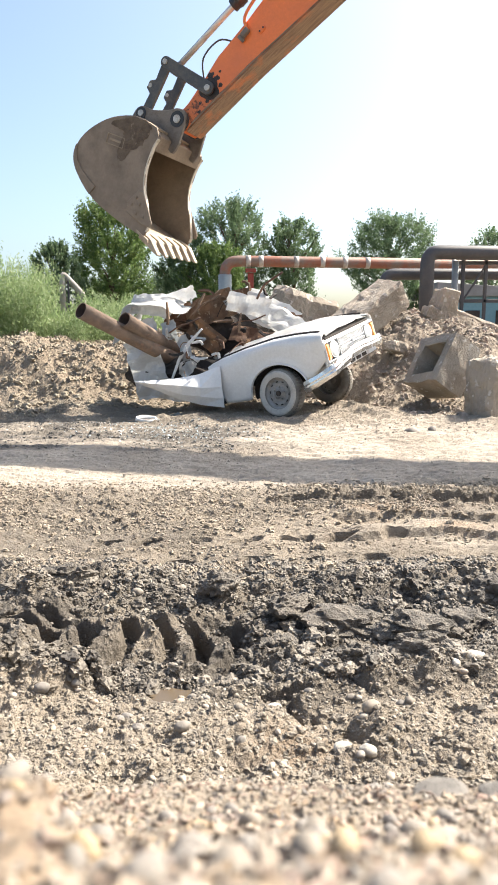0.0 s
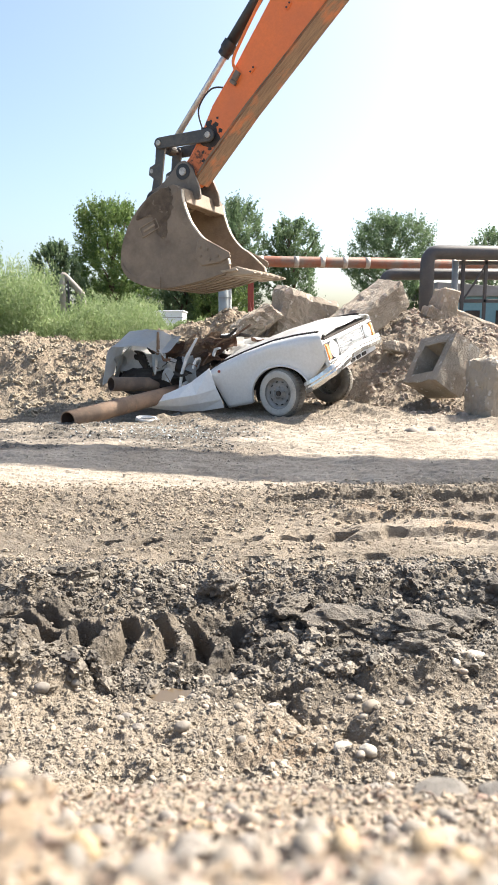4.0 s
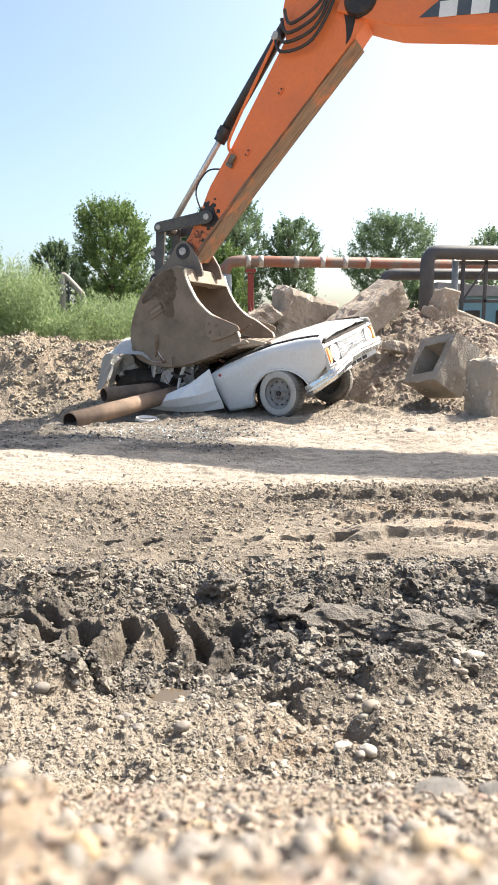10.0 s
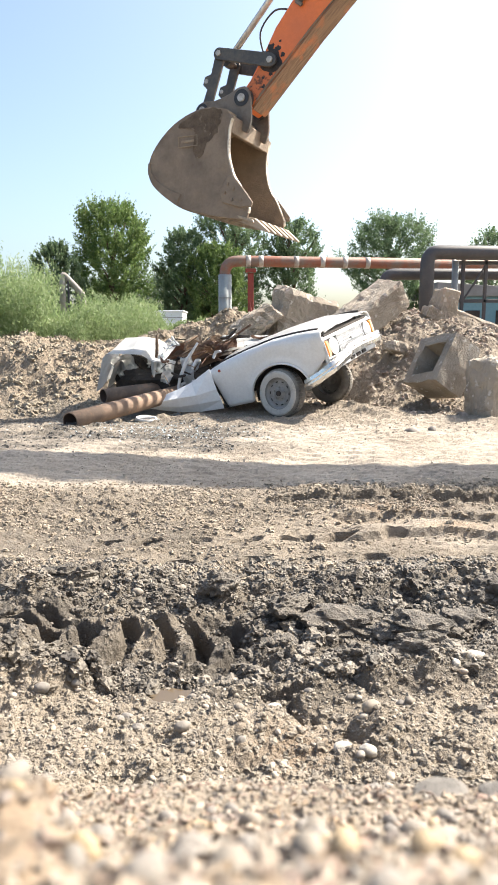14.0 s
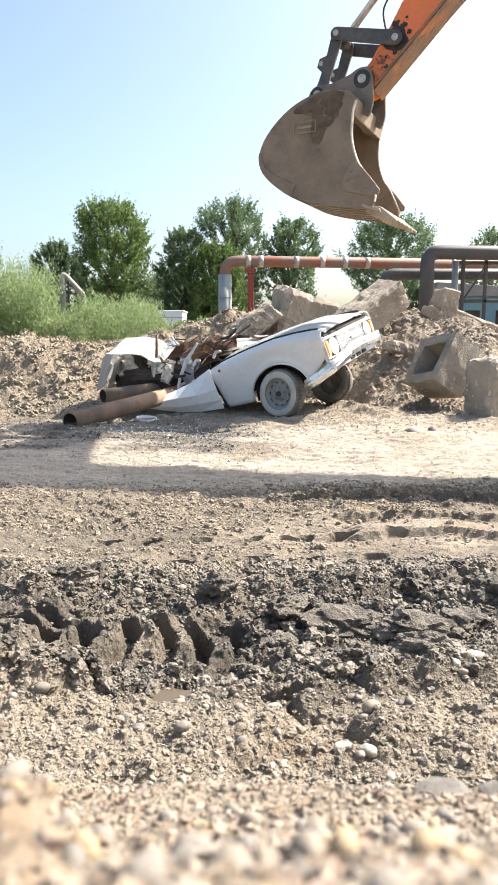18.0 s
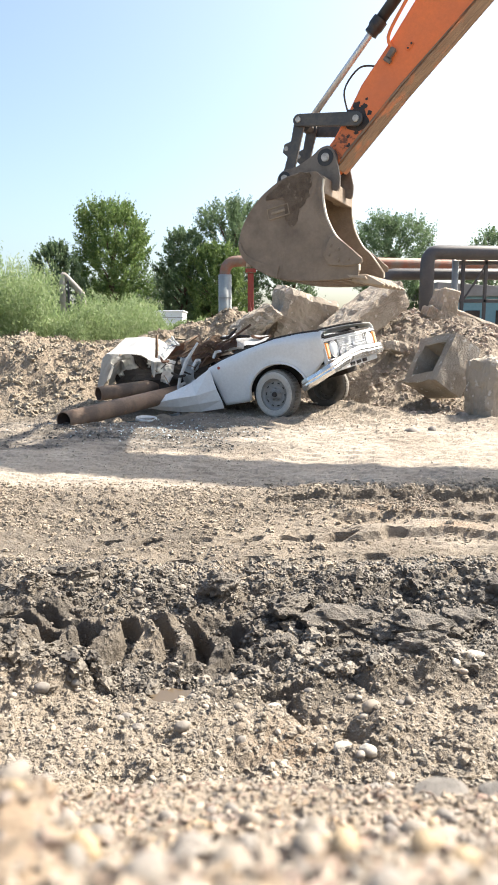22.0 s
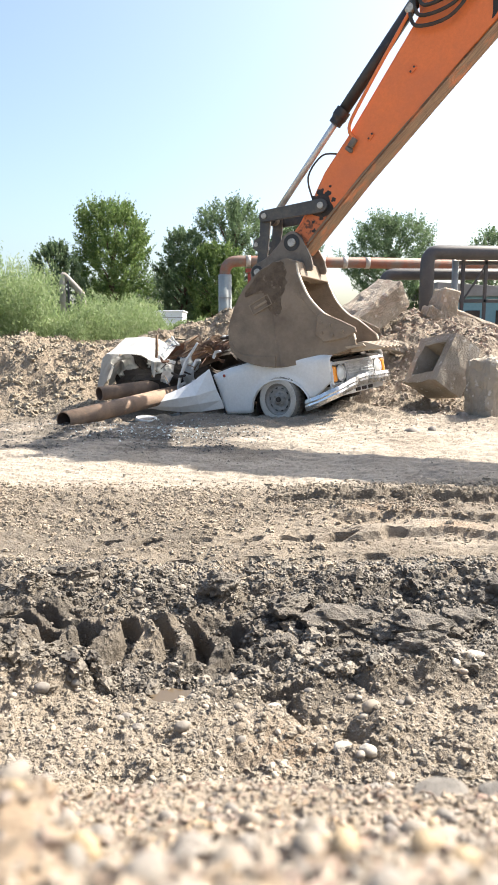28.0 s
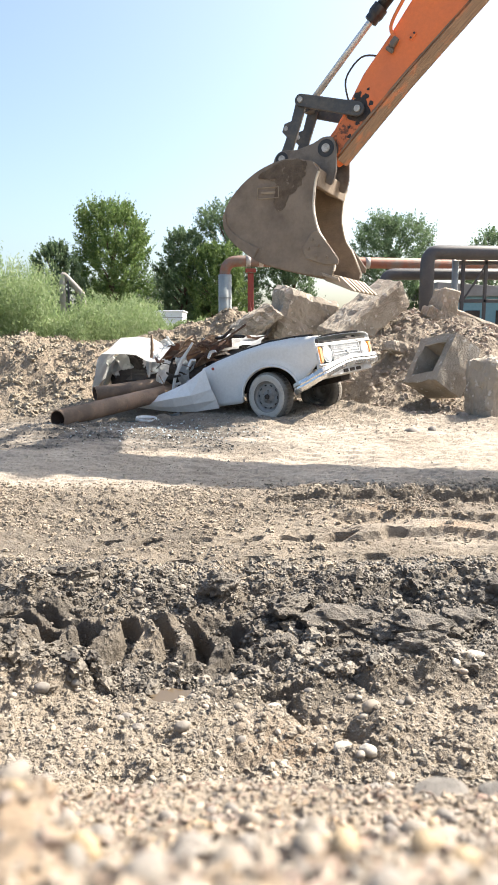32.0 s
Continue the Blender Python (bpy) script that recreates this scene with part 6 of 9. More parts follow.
spikes = [piece("bent_rod", tube([tuple(p) for p in spline([(0, 0, 0), (0.17, 0.02, 0.05 + 0.02 * k), (0.33, 0, 0.06 + 0.02 * k), (0.5, 0.03, 0.13)], 12)], 0.010 + 0.002 * k, 6), (RUSTY, RUSTY, BROWN, RUSTY)[k], "bent strip of torn metal", True) for k in range(4)]
cross_tube = piece("cross_tube", tube([(-0.3, 0, 0), (0.12, 0, 0.03)], 0.032, 12), PALE_BLUE, "short pale metal tube", True)


def torn_bits(host, seed, count, wide, tall):
    """Bent strips, angle bars and wires that hang on a torn sheet and move with it."""
    local = random.Random(seed)
    for k in range(count):
        p = Vector((local.uniform(-wide, wide), local.uniform(-0.16, 0.02), local.uniform(-tall, tall)))
        d = Vector((local.uniform(-1, 1), local.uniform(-0.3, 0.3), local.uniform(-0.6, 0.8))).normalized() * local.uniform(0.14, 0.34)
        sag = Vector((0, local.uniform(-0.04, 0.04), local.uniform(-0.05, 0.07)))
        way = [tuple(q) for q in spline([p, p + 0.35 * d + sag, p + 0.7 * d + 0.4 * sag, p + d - 0.5 * sag], 9)]
        kind = local.choice(("strip", "strip", "bar", "wire"))
        mat, label = local.choice(((RUSTY, "rusty"), (BROWN, "brown"), (WHITE_DIRTY, "dirty white"), (DARK, "black"), (PALE_BLUE, "pale grey")))
        if kind == "wire":
            part("wire", tube(way, 0.006, 5), mat, host, label + " loose wire", True)
        elif kind == "bar":
            part("angle_bar", tube(way, [0.020, 0.024, 0.022, 0.026, 0.022, 0.024, 0.020, 0.018, 0.014], 4), mat, host, label + " bent bar")
        else:
            bm = bmesh.new()
            across = d.cross(Vector((0, 1, 0.3))).normalized() * local.uniform(0.02, 0.055)
            rows = [[bm.verts.new(Vector(q) + across * e * (0.7 + 0.3 * math.sin(2.1 * i)) + Vector((0, 0.02 * abs(e), 0))) for e in (-1, 0, 1)] for i, q in enumerate(way)]
            for r0, r1 in zip(rows, rows[1:]):
                for e in (0, 1):
                    bm.faces.new((r0[e], r1[e], r1[e + 1], r0[e + 1]))
            bmesh.ops.solidify(bm, geom=bm.faces[:], thickness=0.005)
            part("torn_strip", bm, mat, host, label + " torn strip of sheet")


for k, host in enumerate(brown):
    torn_bits(host, 70 + k, 7, 0.36, 0.18)
for k, host in enumerate(pale):
    torn_bits(host, 80 + k, 4, 0.12, 0.18)
torn_bits(roof, 91, 5, 0.42, 0.2)
torn_bits(low_mass, 92, 9, 0.7, 0.25)


# ---- steel pipes that lie in the wreck ----
def steel_pipe(length, r, label):
    bm = lathe([(0, r), (length, r), (length, r - 0.012), (0, r - 0.012), (0, r)], 28, "X", None, False)
    ob = part("steel_pipe", bm, PIPE_RUST, smooth=False)
    ob.data.materials.append(PIPE_SHADE)
    for p in ob.data.polygons:
        p.use_smooth = abs(p.normal.x) < 0.5
        # inner faces are coloured as dark as the shade in the bore
        if math.hypot(p.center.y, p.center.z) < r - 0.008:
            p.material_index = 1
    return tagged(ob, label, "pipe", "steel pipes in the wreck")


pipe_a = steel_pipe(2.75, 0.108, "long rusty brown steel pipe sticking out of the wreck")
pipe_b = steel_pipe(1.6, 0.10, "shorter dark rusty steel pipe beside the long one")


# ---- debris on the ground ----
def debris_ring():
    ob = tagged(part("lamp_ring", lathe([(-0.012, 0.10), (0.015, 0.115), (0.015, 0.125), (-0.02, 0.13), (-0.03, 0.10), (-0.012, 0.10)], 24, "Z", None, False), WHITE_DIRTY, smooth=True), "white plastic ring lying on the ground", "ring")
    x, y = -1.32, 8.75
    ob.matrix_basis = pose(x, y, ground_z(x, y) + 0.03, 6, 4, 0) @ Matrix.Diagonal((1.1, 1.0, 1, 1))


debris_ring()
for k, (x, y, w) in enumerate(((-1.55, 9.15, 0.2), (-1.2, 9.2, 0.16), (-1.0, 9.3, 0.22), (-1.75, 8.9, 0.12))):
    ob = tagged(part("sheet_scrap", crumple(w, w * 0.6, 5, 0.03, 31 + k), (PALE_BLUE, WHITE_DIRTY)[k % 2]), "small torn scrap of white sheet metal on the ground", "scrap", "scraps by the car")
    ob.matrix_basis = pose(x, y, ground_z(x, y) + 0.03, 75, 10 * k, 40 * k)


# ---- single stones near the camera ----
def stone(x, y, size, squash, turn, mat, label, seed, lift=0.12, detail=3):
    bm = bmesh.new()
    bmesh.ops.create_icosphere(bm, subdivisions=detail, radius=1.0)
    for v in bm.verts:
        v.co *= 1 + 0.16 * noise.fractal(v.co * 1.1 + Vector((seed * 9.1, 0, 0)), 0.9, 2.0, 3)
        v.co = Vector((v.co.x * size, v.co.y * size * 0.72, v.co.z * size * squash))
    ob = part("stone", bm, mat, None, "", True)
    ob.matrix_basis = pose(x, y, ground_z(x, y) + size * squash * lift, 0, 0, turn)
    return tagged(ob, label, "stone", "stones on the gravel bank")


for k, (x, y, size, squash, turn, mat, label) in enumerate((
    (0.075, 1.845, 0.026, 0.5, 20, PALE_STONE, "white pitted stone on the gravel"),
    (0.71, 2.02, 0.034, 0.5, 10, PALE_STONE, "white flat stone at the edge of the mud"),
    (0.64, 1.98, 0.020, 0.7, 60, PALE_STONE, "small white stone at the edge of the mud"),
    (0.24, 1.60, 0.026, 0.55, 15, PALE_STONE, "pale broken chip among the gravel"),
    (0.295, 1.55, 0.024, 0.6, -40, PALE_STONE, "pale broken chip standing in the gravel"),
    (-0.345, 1.80, 0.024, 0.7, -30, GREY_STONE, "round grey pebble in a hollow"),
    (-0.365, 1.77, 0.016, 0.7, 20, GREY_STONE, "small grey pebble beside the round one"),
    (-0.30, 1.70, 0.019, 0.7, 0, GREY_STONE, "small grey pebble in a hollow"),
    (-0.175, 1.66, 0.022, 0.7, 30, STONE, "round pale brown pebble in the gravel"),
    (0.34, 1.76, 0.030, 0.7, 35, STONE, "smooth pale oval pebble in the gravel"),
    (0.18, 1.905, 0.018, 0.8, 0, STONE, "round grey-brown pebble in the gravel"),
    (-0.08, 2.00, 0.026, 0.45, 5, STONE, "flat oval pebble by the puddle"),
    (-0.17, 1.93, 0.018, 0.8, 10, STONE, "round pale pebble by the puddle"),
    (-0.03, 1.80, 0.017, 0.8, 0, STONE, "round grey pebble in the gravel"),
    (-0.62, 1.90, 0.026, 0.7, 15, STONE, "pale rounded pebble in the gravel"),
    (-0.53, 1.96, 0.020, 0.7, 60, STONE, "pale tilted pebble in the gravel"),
    (0.30, 1.86, 0.016, 0.6, 10, STONE, "small pale pebble in the gravel"),
    (0.455, 1.80, 0.017, 0.7, 80, STONE, "pale brown pebble in the gravel"),
    (0.43, 1.80, 0.014, 0.7, 20, STONE, "small pale brown pebble in the gravel"),
    (-0.03, 1.72, 0.018, 0.5, 0, STONE, "flat striped pebble in the gravel"),
    (-0.02, 1.60, 0.016, 0.8, 40, STONE, "pale pebble in a hollow"),
    (-0.45, 2.62, 0.024, 0.7, 10, STONE, "pale stone in the churned mud"),
    (-0.28, 2.72, 0.022, 0.7, 50, STONE, "pale stone in the churned mud"),
    (-0.60, 2.22, 0.03, 0.6, 20, STONE, "grey flat stone on the tyre print"),
    (1.75, 7.3, 0.08, 0.7, 20, STONE, "brown stone on the track"),
    (2.0, 7.4, 0.06, 0.7, 70, STONE, "brown stone on the track"),
)):
    stone(x, y, size, squash, turn, mat, label, k)
# flat grey stones and pebbles on the crest right before the camera
for k, (x, y, size, turn) in enumerate(((0.222, 0.72, 0.036, 24), (0.292, 0.70, 0.032, -15), (0.045, 0.42, 0.012, 60), (0.13, 0.41, 0.012, 20))):
    stone(x, y, size, 0.22 if k < 2 else 0.8, turn, FLAT_STONE if k < 2 else STONE, "flat grey stone on the near crest of gravel" if k < 2 else "rounded pebble on the near crest of gravel", 50 + k, 0.25 if k < 2 else 0.5)


near_rng = random.Random(12)
for k in range(46):
    y = near_rng.uniform(0.13, 0.62)
    x = near_rng.uniform(-0.40, 0.40) * y
    mat = near_rng.choice((STONE, STONE, STONE, GREY_STONE, GREY_STONE, YELLOW_STONE))
    stone(x, y, near_rng.uniform(0.006, 0.013), near_rng.uniform(0.55, 0.9), near_rng.uniform(0, 180), mat, {"grey_stone": "small grey pebble on the near crest of gravel", "yellow_stone": "small ochre pebble on the near crest of gravel"}.get(mat.name, "small rounded pebble on the near crest of gravel"), 60 + k, 0.4, 2)


# ---- large mud clods ----
def mud_clod(x, y, size, turn, seed, label="large smeared clod of dark wet mud"):
    bm = bmesh.new()
    bmesh.ops.create_icosphere(bm, subdivisions=4, radius=1.0)
    for v in bm.verts:
        k = noise.fractal(v.co * 1.3 + Vector((seed * 4.7, 0, 0)), 0.8, 2.0, 4)
        fine = abs(noise.noise(v.co * 5.0 + Vector((seed, 0, 0))))
        v.co *= 1 + 0.38 * k - 0.32 * fine + 0.07 * noise.noise(v.co * 11.0) + 0.05 * noise.noise(v.co * 25.0)
        v.co = Vector((v.co.x * size[0], v.co.y * size[1], v.co.z * size[2]))
    ob = part("mud_clod", bm, MUD)
    ob.matrix_basis = pose(x, y, ground_z(x, y) + size[2] * 0.25, 0, 0, turn)
    return tagged(ob, label, "clod", "large clods of mud")


for k, (x, y, sx, sy, sz, turn) in enumerate(((0.36, 2.40, 0.17, 0.10, 0.065, -10), (0.60, 2.30, 0.15, 0.09, 0.06, -18), (0.80, 2.40, 0.10, 0.09, 0.06, 30), (0.36, 2.10, 0.07, 0.05, 0.05, 10), (0.58, 2.12, 0.12, 0.05, 0.045, -8), (0.98, 2.62, 0.09, 0.07, 0.06, 0), (0.15, 2.52, 0.09, 0.06, 0.05, 40), (-0.78, 2.72, 0.10, 0.07, 0.05, 15), (0.72, 2.78, 0.09, 0.06, 0.05, 60), (-0.12, 2.66, 0.08, 0.06, 0.05, 20), (0.12, 2.28, 0.10, 0.06, 0.04, -25), (-0.95, 2.45, 0.08, 0.08, 0.05, 0))):
    mud_clod(x, y, (sx, sy, sz), turn, k)


# ---- what moves ----
def motions():
    walk(excavator, [
        (0, pose(7.446, 6.55, 0, 0, 0, -24.355)), (0.5, pose(7.446, 6.55, 0, 0, 0, -24.249)), (1, pose(7.446, 6.55, 0, 0, 0, -24.187)),
        (1.5, pose(7.446, 6.55, 0, 0, 0, -24.066)), (2, pose(7.446, 6.55, 0, 0, 0, -23.53)), (2.5, pose(7.446, 6.55, 0, 0, 0, -23.417)),
        (3, pose(7.446, 6.55, 0, 0, 0, -23.351)), (3.5, pose(7.446, 6.55, 0, 0, 0, -22.944)), (4.5, pose(7.446, 6.55, 0, 0, 0, -26.681)),
        (5.5, pose(7.446, 6.55, 0, 0, 0, -30.417)), (6, pose(7.446, 6.55, 0, 0, 0, -30.205)), (6.5, pose(7.446, 6.55, 0, 0, 0, -30.079)),
        (7, pose(7.446, 6.55, 0, 0, 0, -29.847)), (7.5, pose(7.446, 6.55, 0, 0, 0, -29.798)), (8, pose(7.446, 6.55, 0, 0, 0, -29.966)),
        (8.5, pose(7.446, 6.55, 0, 0, 0, -27.262)), (9, pose(7.446, 6.55, 0, 0, 0, -24.325)), (9.5, pose(7.446, 6.55, 0, 0, 0, -24.241)),
        (10, pose(7.446, 6.55, 0, 0, 0, -23.981)), (10.5, pose(7.446, 6.55, 0, 0, 0, -24.024)), (11, pose(7.446, 6.55, 0, 0, 0, -23.753)),
        (11.5, pose(7.446, 6.55, 0, 0, 0, -23.976)), (12, pose(7.446, 6.55, 0, 0, 0, -24.612)), (12.5, pose(7.446, 6.55, 0, 0, 0, -25.397)),
        (13, pose(7.446, 6.55, 0, 0, 0, -25.308)), (13.5, pose(7.446, 6.55, 0, 0, 0, -25.471)), (14, pose(7.446, 6.55, 0, 0, 0, -25.11)),
        (14.5, pose(7.446, 6.55, 0, 0, 0, -24.761)), (16.5, pose(8.752, 5.919, 0, 0, 0, -25.826)), (17, pose(8.747, 5.91, 0, 0, 0, -26.207)),
        (17.5, pose(8.747, 5.91, 0, 0, 0, -26.222)), (18, pose(8.751, 5.917, 0, 0, 0, -25.881)), (18.5, pose(8.752, 5.919, 0, 0, 0, -25.815)),
        (19, pose(8.75, 5.916, 0, 0, 0, -25.958)), (19.5, pose(8.748, 5.911, 0, 0, 0, -26.175)), (20, pose(8.75, 5.916, 0, 0, 0, -25.951)),
        (20.5, pose(8.747, 5.909, 0, 0, 0, -26.236)), (21, pose(8.75, 5.915, 0, 0, 0, -26)), (21.5, pose(8.751, 5.917, 0, 0, 0, -25.907)),
        (22, pose(8.759, 5.933, 0, 0, 0, -25.184)), (22.5, pose(8.78, 5.982, 0, 0, 0, -23.087)), (23, pose(8.792, 6.01, 0, 0, 0, -21.859)),
        (23.5, pose(8.795, 6.017, 0, 0, 0, -21.58)), (24, pose(8.795, 6.018, 0, 0, 0, -21.529)), (24.5, pose(8.795, 6.017, 0, 0, 0, -21.569)),
        (25, pose(8.791, 6.008, 0, 0, 0, -21.986)), (25.5, pose(8.786, 5.996, 0, 0, 0, -22.475)), (26.2, pose(8.783, 5.989, 0, 0, 0, -22.769)),
        (27, pose(8.78, 5.981, 0, 0, 0, -23.104)), (27.5, pose(8.778, 5.977, 0, 0, 0, -23.313)), (28, pose(8.778, 5.976, 0, 0, 0, -23.322)),
        (28.5, pose(8.778, 5.975, 0, 0, 0, -23.359)), (29, pose(8.778, 5.977, 0, 0, 0, -23.303)), (29.5, pose(8.779, 5.98, 0, 0, 0, -23.174)),
        (30, pose(8.782, 5.986, 0, 0, 0, -22.901)), (30.5, pose(8.78, 5.98, 0, 0, 0, -23.143)), (31, pose(8.78, 5.982, 0, 0, 0, -23.095)),
        (31.5, pose(8.771, 5.961, 0, 0, 0, -23.984)), (32, pose(8.767, 5.953, 0, 0, 0, -24.34)),
    ])
    walk(stick_part, [
        (0, pose(-9.116, 0, 3.991, 0, -26.899, 0)), (0.5, pose(-9.145, 0, 3.991, 0, -26.943, 0)), (1, pose(-9.293, 0, 4.28, 0, -21.815, 0)),
        (1.5, pose(-9.352, 0, 4.265, 0, -20.617, 0)), (2, pose(-9.353, 0, 2.471, 0, -35.04, 0)), (2.5, pose(-9.022, 0, 2.368, 0, -40.2, 0)),
        (3, pose(-9.024, 0, 2.374, 0, -40.414, 0)), (3.5, pose(-9.056, 0, 2.474, 0, -40.836, 0)), (4.5, pose(-8.929, 0, 4.1, 0, -34.121, 0)),
        (5.5, pose(-8.802, 0, 4.31, 0, -27.405, 0)), (6, pose(-8.745, 0, 2.206, 0, -46.416, 0)), (6.5, pose(-8.603, 0, 2.265, 0, -46.256, 0)),
        (7, pose(-8.669, 0, 2.381, 0, -45.913, 0)), (7.5, pose(-8.642, 0, 2.824, 0, -43.347, 0)), (8, pose(-8.587, 0, 3.547, 0, -37.687, 0)),
        (8.5, pose(-8.618, 0, 4.349, 0, -27.893, 0)), (9, pose(-8.999, 0, 4.58, 0, -23.999, 0)), (9.5, pose(-9.157, 0, 2.59, 0, -38.332, 0)),
        (10, pose(-9.023, 0, 2.211, 0, -41.16, 0)), (10.5, pose(-9.049, 0, 2.21, 0, -41.246, 0)), (11, pose(-9.105, 0, 2.263, 0, -41.37, 0)),
        (11.5, pose(-9.117, 0, 2.687, 0, -38.368, 0)), (12, pose(-9.054, 0, 3.398, 0, -33.937, 0)), (12.5, pose(-8.748, 0, 3.72, 0, -34.849, 0)),
        (13, pose(-8.461, 0, 3.523, 0, -39.711, 0)), (13.5, pose(-8.33, 0, 3.736, 0, -39.421, 0)), (14, pose(-8.183, 0, 4.176, 0, -36.605, 0)),
        (14.5, pose(-8.252, 0, 3.908, 0, -38.792, 0)), (16.5, pose(-8.473, 0, 4.13, 0, -36.462, 0)), (17, pose(-8.13, 0, 4.175, 0, -37.172, 0)),
        (17.5, pose(-8.018, 0, 4.173, 0, -37.029, 0)), (18, pose(-8.007, 0, 4.203, 0, -36.763, 0)), (18.5, pose(-8.117, 0, 4.244, 0, -34.766, 0)),
        (19, pose(-8.293, 0, 3.846, 0, -35.778, 0)), (19.5, pose(-8.473, 0, 2.273, 0, -46.976, 0)), (20, pose(-8.481, 0, 2.266, 0, -46.164, 0)),
        (20.5, pose(-8.49, 0, 2.271, 0, -46.498, 0)), (21, pose(-8.518, 0, 2.336, 0, -45.782, 0)), (21.5, pose(-8.512, 0, 2.659, 0, -43.52, 0)),
        (22, pose(-8.445, 0, 3.301, 0, -38.235, 0)), (22.5, pose(-8.552, 0, 4.074, 0, -31.627, 0)), (23, pose(-8.652, 0, 3.547, 0, -33.887, 0)),
        (23.5, pose(-8.737, 0, 2.294, 0, -41.747, 0)), (24, pose(-8.724, 0, 2.281, 0, -41.811, 0)), (24.5, pose(-8.749, 0, 2.296, 0, -41.671, 0)),
        (25, pose(-8.746, 0, 2.547, 0, -40.055, 0)), (25.5, pose(-8.716, 0, 3.142, 0, -36.117, 0)), (26.2, pose(-8.757, 0, 3.75, 0, -34, 0)),
        (27, pose(-8.804, 0, 2.3, 0, -38.821, 0)), (27.5, pose(-8.834, 0, 2.239, 0, -39.723, 0)), (28, pose(-8.816, 0, 2.236, 0, -40.006, 0)),
        (28.5, pose(-8.608, 0, 2.247, 0, -42.85, 0)), (29, pose(-8.524, 0, 2.264, 0, -43.452, 0)), (29.5, pose(-8.485, 0, 2.27, 0, -43.695, 0)),
        (30, pose(-8.442, 0, 2.26, 0, -44.332, 0)), (30.5, pose(-8.489, 0, 2.276, 0, -44.324, 0)), (31, pose(-8.48, 0, 2.385, 0, -44.566, 0)),
        (31.5, pose(-8.463, 0, 2.839, 0, -41.367, 0)), (32, pose(-8.41, 0, 3.387, 0, -37.662, 0)),
    ])
